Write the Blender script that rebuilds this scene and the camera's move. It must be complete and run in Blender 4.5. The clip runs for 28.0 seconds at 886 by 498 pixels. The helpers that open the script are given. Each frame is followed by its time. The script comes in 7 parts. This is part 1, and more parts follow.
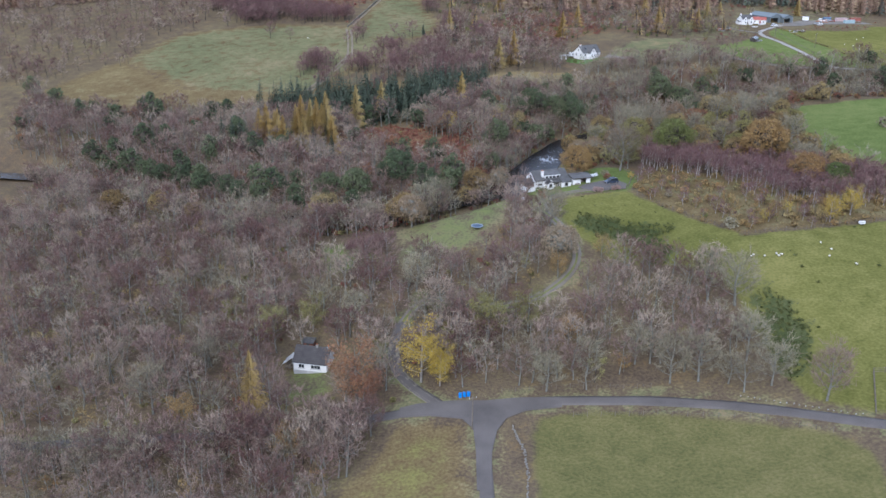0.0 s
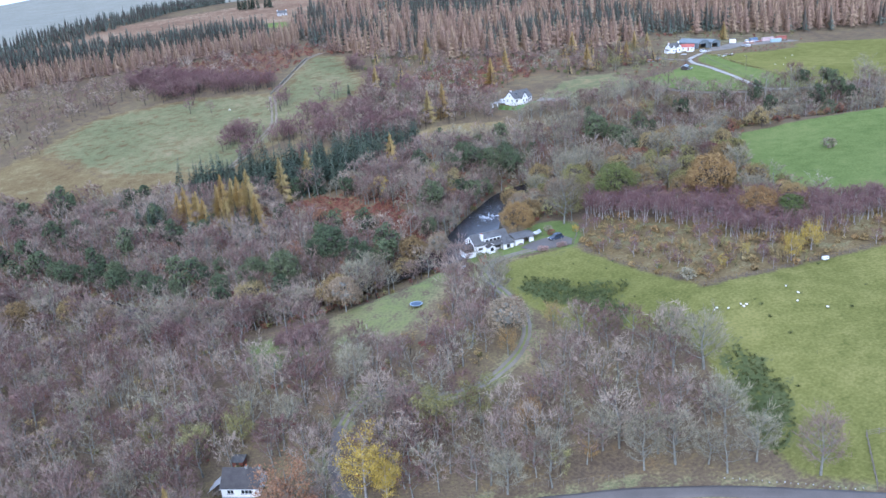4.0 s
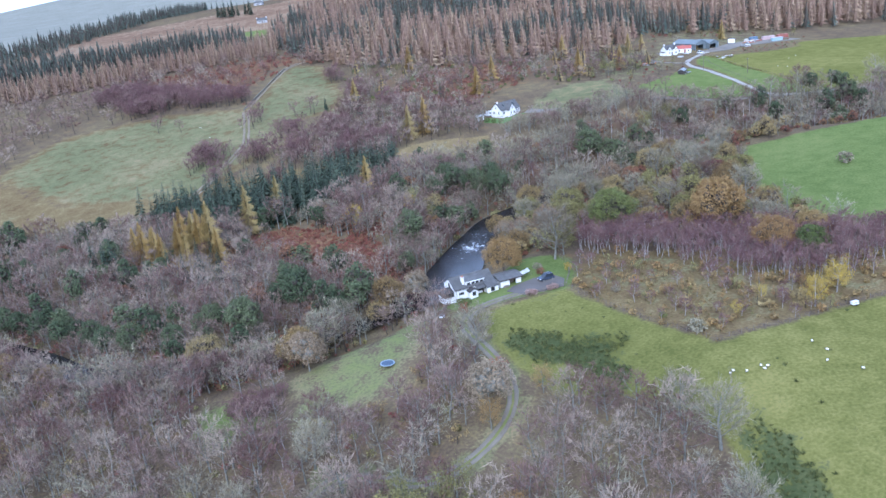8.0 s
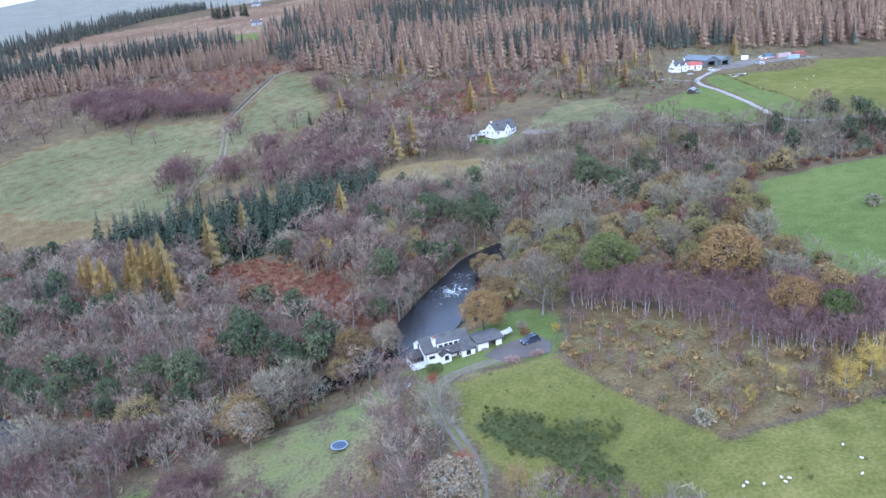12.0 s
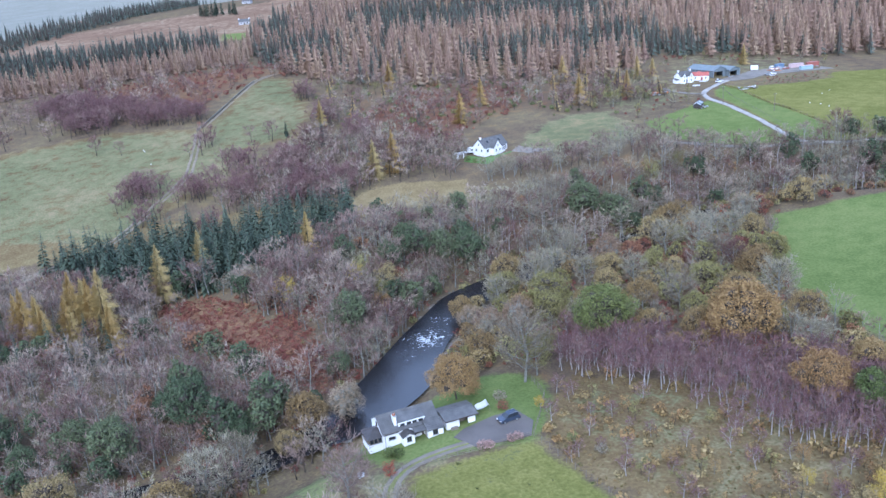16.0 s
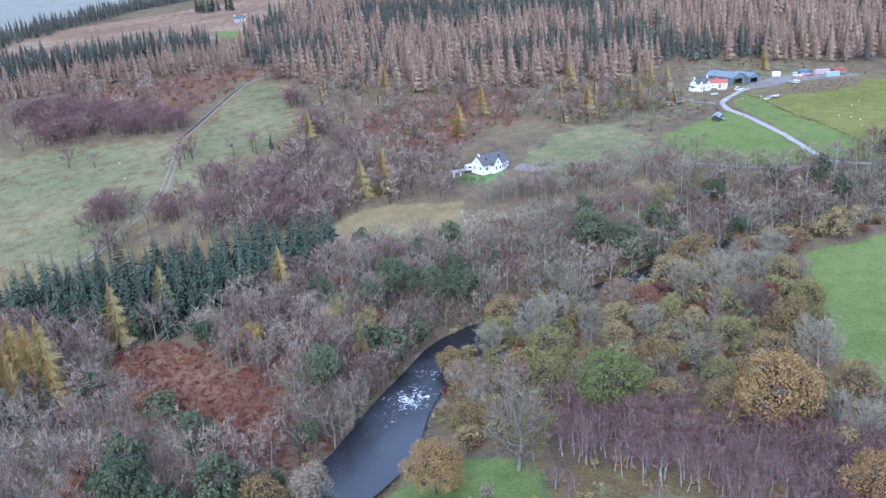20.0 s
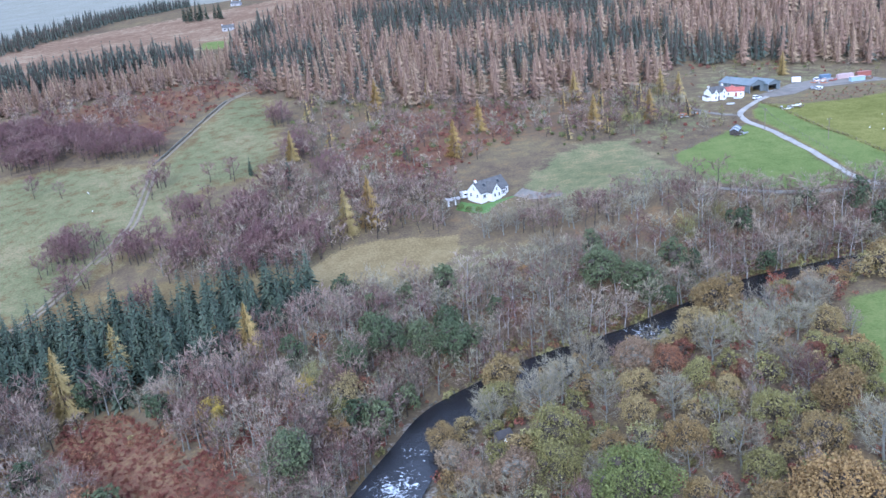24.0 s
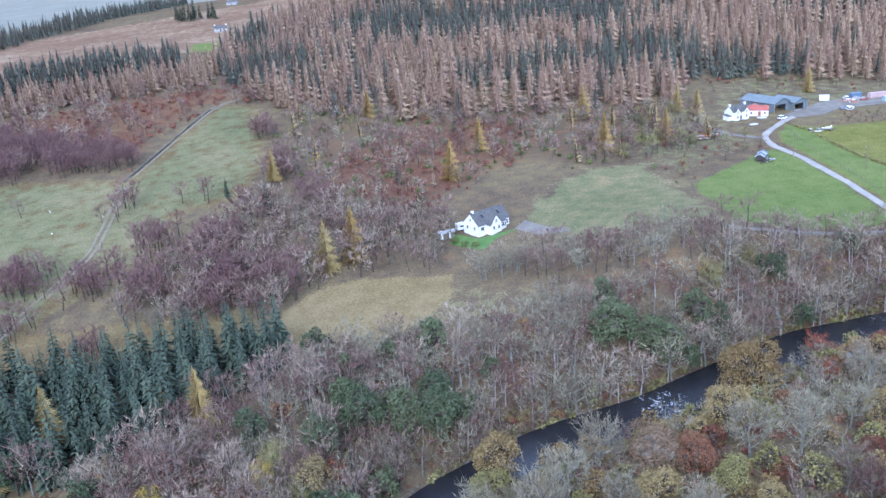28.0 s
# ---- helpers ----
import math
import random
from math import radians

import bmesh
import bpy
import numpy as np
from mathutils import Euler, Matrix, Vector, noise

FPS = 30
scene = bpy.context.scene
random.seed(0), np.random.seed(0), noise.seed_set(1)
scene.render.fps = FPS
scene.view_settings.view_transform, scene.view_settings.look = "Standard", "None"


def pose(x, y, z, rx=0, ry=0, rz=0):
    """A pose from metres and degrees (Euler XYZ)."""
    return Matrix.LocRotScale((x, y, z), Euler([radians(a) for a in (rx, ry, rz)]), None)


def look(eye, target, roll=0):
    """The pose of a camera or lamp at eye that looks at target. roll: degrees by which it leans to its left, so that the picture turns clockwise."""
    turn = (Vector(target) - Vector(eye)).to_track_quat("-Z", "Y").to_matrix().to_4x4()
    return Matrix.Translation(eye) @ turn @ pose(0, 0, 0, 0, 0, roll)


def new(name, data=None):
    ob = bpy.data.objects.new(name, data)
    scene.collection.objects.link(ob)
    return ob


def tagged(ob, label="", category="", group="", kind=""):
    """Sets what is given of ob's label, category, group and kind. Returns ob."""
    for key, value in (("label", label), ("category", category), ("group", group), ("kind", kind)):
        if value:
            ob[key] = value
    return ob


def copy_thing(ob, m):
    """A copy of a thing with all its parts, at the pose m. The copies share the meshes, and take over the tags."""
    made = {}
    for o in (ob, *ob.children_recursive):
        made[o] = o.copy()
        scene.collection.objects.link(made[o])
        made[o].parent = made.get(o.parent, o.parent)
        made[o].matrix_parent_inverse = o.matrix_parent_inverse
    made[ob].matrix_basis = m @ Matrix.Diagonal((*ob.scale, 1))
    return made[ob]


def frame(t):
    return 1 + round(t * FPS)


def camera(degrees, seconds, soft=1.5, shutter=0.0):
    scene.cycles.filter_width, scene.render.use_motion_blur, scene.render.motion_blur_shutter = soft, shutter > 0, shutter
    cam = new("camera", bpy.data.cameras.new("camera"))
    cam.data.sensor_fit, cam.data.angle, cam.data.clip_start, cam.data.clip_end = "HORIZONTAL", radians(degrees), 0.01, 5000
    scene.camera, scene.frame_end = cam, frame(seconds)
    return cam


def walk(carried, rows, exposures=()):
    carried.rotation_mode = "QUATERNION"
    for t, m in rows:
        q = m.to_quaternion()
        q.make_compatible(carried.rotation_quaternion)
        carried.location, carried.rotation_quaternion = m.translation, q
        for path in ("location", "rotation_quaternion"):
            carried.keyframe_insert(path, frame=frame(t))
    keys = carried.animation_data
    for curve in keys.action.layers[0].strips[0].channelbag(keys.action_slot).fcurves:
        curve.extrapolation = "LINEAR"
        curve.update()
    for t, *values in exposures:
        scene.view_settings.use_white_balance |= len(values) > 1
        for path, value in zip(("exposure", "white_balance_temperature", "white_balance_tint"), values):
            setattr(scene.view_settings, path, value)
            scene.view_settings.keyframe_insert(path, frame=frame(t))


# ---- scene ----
cam = camera(55.19, 28.0)
PATH = [
    (0, (0.00, 0.00, 81.73), (-3.88, 93.03, 45.25), 0.34),
    (0.5, (0.63, 1.41, 81.05), (-2.25, 95.13, 46.28), -0.90),
    (1, (1.18, 3.42, 80.75), (-0.87, 97.19, 46.07), -2.11),
    (1.5, (1.61, 5.92, 80.73), (0.72, 99.11, 44.48), -2.76),
    (2, (2.30, 8.79, 81.12), (1.33, 101.85, 44.53), -3.40),
    (2.5, (3.15, 11.81, 81.62), (2.89, 105.51, 46.68), -4.62),
    (3, (4.02, 14.76, 82.00), (4.95, 109.57, 50.24), -4.77),
    (3.5, (4.70, 17.97, 82.31), (5.85, 112.83, 50.66), -4.56),
    (5.5, (7.64, 31.56, 83.40), (9.72, 126.55, 52.21), -6.29),
    (6, (8.49, 35.05, 83.62), (10.68, 130.14, 52.77), -6.46),
    (6.5, (9.37, 38.62, 83.88), (11.54, 133.58, 52.61), -6.53),
    (7, (10.24, 42.13, 83.95), (12.03, 137.13, 52.78), -6.00),
    (7.5, (11.29, 45.84, 84.27), (12.85, 140.69, 52.62), -6.20),
    (8, (12.32, 49.53, 84.51), (13.79, 144.32, 52.69), -6.18),
    (8.5, (13.38, 53.20, 84.70), (14.83, 147.95, 52.77), -6.01),
    (9, (14.62, 56.98, 85.13), (15.64, 151.74, 53.19), -6.07),
    (9.5, (15.92, 60.75, 85.61), (16.91, 155.65, 54.11), -6.13),
    (10, (17.00, 64.31, 85.73), (17.66, 159.08, 53.82), -5.80),
    (10.5, (18.14, 68.05, 86.06), (18.87, 162.74, 53.90), -5.89),
    (11, (19.12, 71.60, 86.27), (19.63, 166.33, 54.22), -5.95),
    (11.5, (20.21, 75.24, 86.45), (20.30, 169.87, 54.11), -4.97),
    (12, (21.32, 78.74, 86.33), (22.22, 173.59, 54.65), -5.04),
    (12.5, (22.32, 82.56, 86.48), (23.12, 177.08, 53.82), -4.51),
    (14.5, (26.20, 97.29, 87.04), (27.04, 192.03, 55.06), -4.93),
    (15, (27.13, 100.92, 87.42), (27.62, 195.65, 55.37), -4.96),
    (15.5, (28.14, 104.52, 87.76), (28.53, 199.19, 55.57), -4.79),
    (16, (29.22, 108.24, 88.22), (29.96, 202.93, 56.10), -4.44),
    (16.5, (30.12, 111.98, 88.80), (30.54, 206.60, 56.44), -4.59),
    (17, (31.07, 115.51, 89.11), (31.67, 210.23, 57.06), -4.80),
    (17.5, (31.90, 119.12, 89.49), (32.40, 213.64, 56.86), -4.18),
    (18, (32.62, 122.64, 89.71), (32.86, 217.19, 57.14), -4.27),
    (18.5, (33.29, 126.04, 89.74), (33.38, 220.67, 57.41), -4.26),
    (19, (33.92, 129.61, 90.04), (33.88, 224.18, 57.55), -4.39),
    (19.5, (34.57, 133.32, 90.52), (34.08, 227.82, 57.79), -4.23),
    (20, (35.25, 137.06, 90.83), (34.89, 231.46, 57.85), -4.33),
    (20.5, (35.95, 140.81, 91.06), (35.49, 235.20, 58.07), -3.87),
    (21, (36.52, 144.37, 91.11), (36.28, 238.84, 58.32), -4.37),
    (21.5, (37.00, 148.01, 91.34), (36.62, 242.50, 58.60), -4.23),
    (23.5, (39.20, 162.93, 92.60), (38.19, 257.27, 59.45), -4.36),
    (24, (39.60, 166.66, 92.72), (38.57, 261.03, 59.65), -5.58),
    (24.5, (40.04, 170.34, 92.80), (38.51, 264.58, 59.39), -5.29),
    (25, (40.71, 174.28, 93.16), (39.45, 268.60, 59.95), -5.15),
    (25.5, (41.29, 178.03, 93.33), (40.28, 272.19, 59.68), -4.90),
    (26, (41.80, 181.64, 93.26), (40.98, 275.82, 59.66), -4.85),
    (26.5, (42.15, 185.18, 93.04), (41.23, 279.60, 60.11), -5.50),
    (27, (42.55, 189.13, 93.26), (41.10, 283.64, 60.62), -5.61),
    (27.5, (42.93, 193.06, 93.52), (41.58, 287.26, 59.99), -4.80),
    (28, (43.19, 196.78, 93.57), (41.81, 291.12, 60.41), -4.74),
]
walk(cam, [(t, look(eye, target, roll)) for t, eye, target, roll in PATH],
     [(0, 0.91, 5470, 10), (1.0, 1.14, 5340, 10), (2.0, 1.26, 5200, 10), (3.0, 1.35, 4970, 10), (12, 1.36, 4870, 10), (20, 1.43, 4830, 11), (28, 1.46, 4850, 11)])

# ---- sky and light: a bright overcast late-autumn day ----
world = bpy.data.worlds.new("overcast_sky")
scene.world = world
world.use_nodes = True
wn = world.node_tree.nodes
sky = wn.new("ShaderNodeTexSky")
sky.sky_type, sky.sun_disc = "NISHITA", False
sky.sun_elevation, sky.sun_rotation = radians(34), radians(200)
sky.air_density, sky.dust_density, sky.ozone_density = 1.0, 6.0, 1.0
soft = wn.new("ShaderNodeMix")
soft.data_type = "RGBA"
soft.inputs[0].default_value = 0.72
soft.inputs[7].default_value = (8.4, 9.2, 11.4, 1)
world.node_tree.links.new(sky.outputs[0], soft.inputs[6])
world.node_tree.links.new(soft.outputs[2], wn["Background"].inputs[0])
wn["Background"].inputs[1].default_value = 0.1
sun = new("sun", bpy.data.lights.new("sun", "SUN"))
sun.data.energy, sun.data.angle, sun.data.color = 1.3, radians(25), (1.0, 0.96, 0.9)
sun.matrix_world = look((0, 0, 300), (60, 330, 70))


# ---- materials ----
def ramp(nodes, links, fac, stops):
    r = nodes.new("ShaderNodeValToRGB")
    while len(r.color_ramp.elements) < len(stops):
        r.color_ramp.elements.new(0.5)
    for e, (p, c) in zip(r.color_ramp.elements, stops):
        e.position, e.color = p, (*c, 1)
    links.new(fac, r.inputs[0])
    return r.outputs[0]


def noise_tex(nodes, links, scale, detail=4.0, kind="Object"):
    co = nodes.new("ShaderNodeTexCoord")
    n = nodes.new("ShaderNodeTexNoise")
    n.inputs["Scale"].default_value, n.inputs["Detail"].default_value = scale, detail
    links.new(co.outputs[kind], n.inputs["Vector"])
    return n.outputs[0]


def mixed(nodes, links, fac, a, b, blend="MIX"):
    m = nodes.new("ShaderNodeMix")
    m.data_type, m.blend_type = "RGBA", blend
    for sock, v in ((m.inputs[0], fac), (m.inputs[6], a), (m.inputs[7], b)):
        if isinstance(v, (int, float)):
            sock.default_value = v
        elif isinstance(v, tuple):
            sock.default_value = (*v, 1)
        else:
            links.new(v, sock)
    return m.outputs[2]


def maths(nodes, links, op, a, b=0.0, c=0.0):
    m = nodes.new("ShaderNodeMath")
    m.operation = op
    for sock, v in zip(m.inputs, (a, b, c)):
        if isinstance(v, (int, float)):
            sock.default_value = v
        else:
            links.new(v, sock)
    return m.outputs[0]


def material(name):
    m = bpy.data.materials.new(name)
    m.use_nodes = True
    return m, m.node_tree.nodes, m.node_tree.links, m.node_tree.nodes["Principled BSDF"]


def surface(name, dark, light, scale=2.0, rough=0.8, metal=0.0, bump=0.3, fine=25.0, spread=0.35):
    """A matt surface in two tones, broken up at a coarse and a fine scale, with a little relief."""
    m, n, l, p = material(name)
    big, small = noise_tex(n, l, scale, 5.0), noise_tex(n, l, fine, 3.0)
    f = maths(n, l, "ADD", maths(n, l, "MULTIPLY", big, 0.65), maths(n, l, "MULTIPLY", small, 0.35))
    l.new(ramp(n, l, f, [(0.5 - spread / 2, dark), (0.5 + spread / 2, light)]), p.inputs["Base Color"])
    p.inputs["Roughness"].default_value, p.inputs["Metallic"].default_value = rough, metal
    p.inputs["Specular IOR Level"].default_value = 0.5 if rough < 0.5 else 0.2
    b = n.new("ShaderNodeBump")
    b.inputs["Strength"].default_value, b.inputs["Distance"].default_value = bump, 0.05
    l.new(small, b.inputs["Height"])
    l.new(b.outputs[0], p.inputs["Normal"])
    return m


def foliage(name, stops, vary=0.4, speckle=0.25, rough=0.75):
    """Leaves, needles or twigs: the tone varies from plant to plant and, less, from piece to piece."""
    m, n, l, p = material(name)
    at = n.new("ShaderNodeAttribute")
    at.attribute_name = "tone"
    ob, geo = n.new("ShaderNodeObjectInfo"), n.new("ShaderNodeNewGeometry")
    f = maths(n, l, "FRACT", maths(n, l, "ADD", at.outputs["Fac"], ob.outputs["Random"]))
    f = maths(n, l, "ADD", f, maths(n, l, "MULTIPLY_ADD", geo.outputs["Random Per Island"], speckle, -speckle / 2))
    col = ramp(n, l, f, stops)
    v = maths(n, l, "MULTIPLY_ADD", geo.outputs["Random Per Island"], vary, 1 - vary / 2)
    hsv = n.new("ShaderNodeHueSaturation")
    l.new(col, hsv.inputs["Color"])
    l.new(v, hsv.inputs["Value"])
    l.new(hsv.outputs[0], p.inputs["Base Color"])
    p.inputs["Roughness"].default_value = rough
    p.inputs["Specular IOR Level"].default_value = 0.15
    return m


TWIG = foliage("birch_twigs", [(0.0, (0.092, 0.048, 0.042)), (0.3, (0.145, 0.093, 0.078)), (0.65, (0.19, 0.138, 0.11)), (1.0, (0.25, 0.2, 0.152))], 0.55, 0.15)
TWIG_PURPLE = foliage("purple_birch_twigs", [(0.0, (0.11, 0.06, 0.06)), (0.6, (0.142, 0.082, 0.078)), (1.0, (0.17, 0.108, 0.092))])
TWIG_GREY = foliage("lichened_twigs", [(0.0, (0.13, 0.104, 0.072)), (0.5, (0.182, 0.156, 0.106)), (1.0, (0.238, 0.216, 0.148))], 0.6)
LEAF_OCHRE = foliage("ochre_leaves", [(0.0, (0.145, 0.098, 0.042)), (0.5, (0.195, 0.138, 0.058)), (1.0, (0.225, 0.175, 0.08))], 0.75)
LEAF_ORANGE = foliage("orange_leaves", [(0.0, (0.19, 0.112, 0.05)), (0.5, (0.218, 0.14, 0.056)), (1.0, (0.222, 0.155, 0.066))], 0.6)
LEAF_YELLOW = foliage("yellow_leaves", [(0.0, (0.29, 0.2, 0.036)), (0.5, (0.33, 0.24, 0.045)), (1.0, (0.25, 0.205, 0.055))], 0.7)
LEAF_OLIVE = foliage("olive_leaves", [(0.0, (0.115, 0.102, 0.036)), (0.5, (0.165, 0.145, 0.053)), (1.0, (0.21, 0.19, 0.08))], 0.75)
LEAF_GREEN = foliage("green_leaves", [(0.0, (0.068, 0.084, 0.026)), (0.5, (0.096, 0.112, 0.034)), (1.0, (0.122, 0.13, 0.042))], 0.75)
LEAF_RUST = foliage("rust_leaves", [(0.0, (0.125, 0.052, 0.034)), (0.5, (0.16, 0.076, 0.044)), (1.0, (0.195, 0.105, 0.055))], 0.75)
LEAF_TAN = foliage("tan_leaves", [(0.0, (0.165, 0.112, 0.07)), (0.5, (0.2, 0.148, 0.094)), (1.0, (0.235, 0.19, 0.13))], 0.75)
LEAF_PINK = foliage("pinkish_twigs", [(0.0, (0.22, 0.14, 0.115)), (1.0, (0.3, 0.2, 0.17))], 0.4)
LEAF_RED = foliage("red_leaves", [(0.0, (0.19, 0.05, 0.03)), (1.0, (0.26, 0.085, 0.04))], 0.6)
BRACKEN = foliage("dead_bracken_fronds", [(0.0, (0.13, 0.044, 0.034)), (0.5, (0.172, 0.064, 0.046)), (1.0, (0.2, 0.1, 0.058))])
RUSH = foliage("rough_grass_blades", [(0.0, (0.1, 0.095, 0.034)), (0.5, (0.155, 0.115, 0.048)), (1.0, (0.2, 0.14, 0.065))])
NEEDLE = foliage("spruce_needles", [(0.0, (0.036, 0.049, 0.034)), (0.5, (0.052, 0.068, 0.046)), (1.0, (0.074, 0.09, 0.058))])
# Far spruce: the needle tones again, paler, with haze put into the colour.
HAZY_NEEDLE = foliage("haze_pale_spruce_needles", [(0.0, (0.06, 0.077, 0.06)), (0.5, (0.08, 0.098, 0.076)), (1.0, (0.105, 0.12, 0.092))], 0.2, 0.1)
PINE = foliage("pine_needles", [(0.0, (0.048, 0.062, 0.032)), (0.5, (0.066, 0.083, 0.042)), (1.0, (0.09, 0.104, 0.052))])
GOLD = foliage("golden_larch_needles", [(0.0, (0.26, 0.175, 0.062)), (0.5, (0.33, 0.23, 0.08)), (1.0, (0.3, 0.235, 0.1))])
LARCH = foliage("rusty_larch_needles", [(0.0, (0.225, 0.142, 0.105)), (0.5, (0.275, 0.185, 0.128)), (1.0, (0.325, 0.24, 0.15))], 0.1, 0.1)
# Bark of trunks and stems; also the painted shade inside leafy crowns.
BARK = surface("dark_bark_and_crown_shade", (0.035, 0.028, 0.022), (0.085, 0.07, 0.055), 1.5, 0.95)
BARK_RUSSET = surface("russet_larch_bark", (0.12, 0.078, 0.056), (0.2, 0.138, 0.098), 1.5, 0.95)
BARK_LICHEN = surface("lichen_grey_bark", (0.11, 0.104, 0.09), (0.22, 0.215, 0.185), 1.5, 0.95)
BARK_PALE = surface("pale_birch_bark", (0.16, 0.14, 0.128), (0.36, 0.335, 0.31), 1.2, 0.8)
WHITE = surface("white_render", (0.56, 0.55, 0.54), (0.7, 0.69, 0.68), 0.6, 0.85, bump=0.15)
SLATE = surface("grey_slate", (0.056, 0.054, 0.052), (0.112, 0.108, 0.104), 0.8, 0.55)
SLATE_DARK = surface("dark_slate", (0.034, 0.03, 0.029), (0.064, 0.057, 0.054), 0.8, 0.6)
RED_ROOF = surface("red_tin_roof", (0.24, 0.065, 0.05), (0.33, 0.11, 0.085), 0.7, 0.6)
BLUE_ROOF = surface("blue_grey_sheeting", (0.1, 0.118, 0.125), (0.15, 0.17, 0.178), 0.5, 0.6)
TIMBER = surface("weathered_timber", (0.08, 0.066, 0.052), (0.2, 0.168, 0.132), 1.0, 0.9)
TIMBER_RED = surface("red_brown_timber", (0.1, 0.035, 0.025), (0.2, 0.08, 0.055), 1.0, 0.8)
FRAME_DARK = surface("dark_brown_frame", (0.03, 0.022, 0.018), (0.07, 0.05, 0.04), 2.0, 0.5)
GLASS, _n, _l, _p = material("window_glass")
_p.inputs["Base Color"].default_value, _p.inputs["Roughness"].default_value = (0.02, 0.024, 0.028, 1), 0.08
TARMAC = surface("wet_grey_tarmac", (0.07, 0.061, 0.055), (0.122, 0.107, 0.096), 0.15, 0.8, fine=6.0)
GRAVEL = surface("pale_gravel", (0.1, 0.088, 0.074), (0.185, 0.162, 0.136), 0.25, 0.9, fine=8.0)
DRY_GRAVEL = surface("pale_dry_gravel", (0.19, 0.175, 0.155), (0.31, 0.285, 0.25), 0.25, 0.9, fine=8.0)
STONE = surface("lichened_stone", (0.13, 0.125, 0.115), (0.36, 0.35, 0.33), 1.2, 0.9)
STONE_DARK = surface("mossy_dark_stone", (0.06, 0.055, 0.042), (0.15, 0.14, 0.115), 1.0, 0.95)
CONCRETE = surface("grey_concrete", (0.26, 0.25, 0.25), (0.4, 0.39, 0.38), 0.4, 0.85)
WOOL = surface("white_fleece", (0.48, 0.45, 0.39), (0.66, 0.63, 0.55), 3.0, 0.95)
FACE = surface("dark_sheep_face", (0.05, 0.045, 0.04), (0.1, 0.09, 0.08), 3.0, 0.9)
BLUE_PAINT = surface("dark_blue_car_paint", (0.025, 0.034, 0.055), (0.042, 0.054, 0.08), 1.0, 0.25, bump=0.02)
BLUE_BIN = surface("bright_blue_plastic", (0.01, 0.13, 0.42), (0.02, 0.2, 0.55), 1.0, 0.4)
RUBBER = surface("black_rubber", (0.012, 0.012, 0.013), (0.03, 0.03, 0.03), 3.0, 0.8)
WHITE_PAINT = surface("white_paint", (0.54, 0.54, 0.54), (0.7, 0.7, 0.7), 1.0, 0.5, bump=0.05)
RED_PAINT = surface("faded_red_paint", (0.2, 0.07, 0.055), (0.28, 0.11, 0.085), 0.8, 0.5)
ORANGE_PAINT = surface("rusty_orange_paint", (0.3, 0.1, 0.04), (0.45, 0.17, 0.06), 0.8, 0.6)
BLUE_SHEET = surface("blue_sheeting", (0.09, 0.13, 0.19), (0.13, 0.18, 0.25), 0.6, 0.5)
PINK_SHEET = surface("faded_pink_sheeting", (0.33, 0.24, 0.23), (0.43, 0.33, 0.32), 0.6, 0.6)
TURQ_SHEET = surface("pale_turquoise_sheeting", (0.22, 0.3, 0.32), (0.3, 0.38, 0.4), 0.6, 0.6)
WIRE = surface("grey_fence_wire", (0.06, 0.06, 0.06), (0.12, 0.12, 0.12), 1.0, 0.7)
STEEL = surface("dull_steel", (0.25, 0.26, 0.27), (0.4, 0.41, 0.42), 1.0, 0.4, 0.7)
MAT_MESH = surface("blue_black_trampoline_mat", (0.04, 0.06, 0.09), (0.075, 0.1, 0.14), 2.0, 0.7)
PAD = surface("pale_blue_pad", (0.16, 0.2, 0.23), (0.23, 0.27, 0.3), 1.0, 0.6)


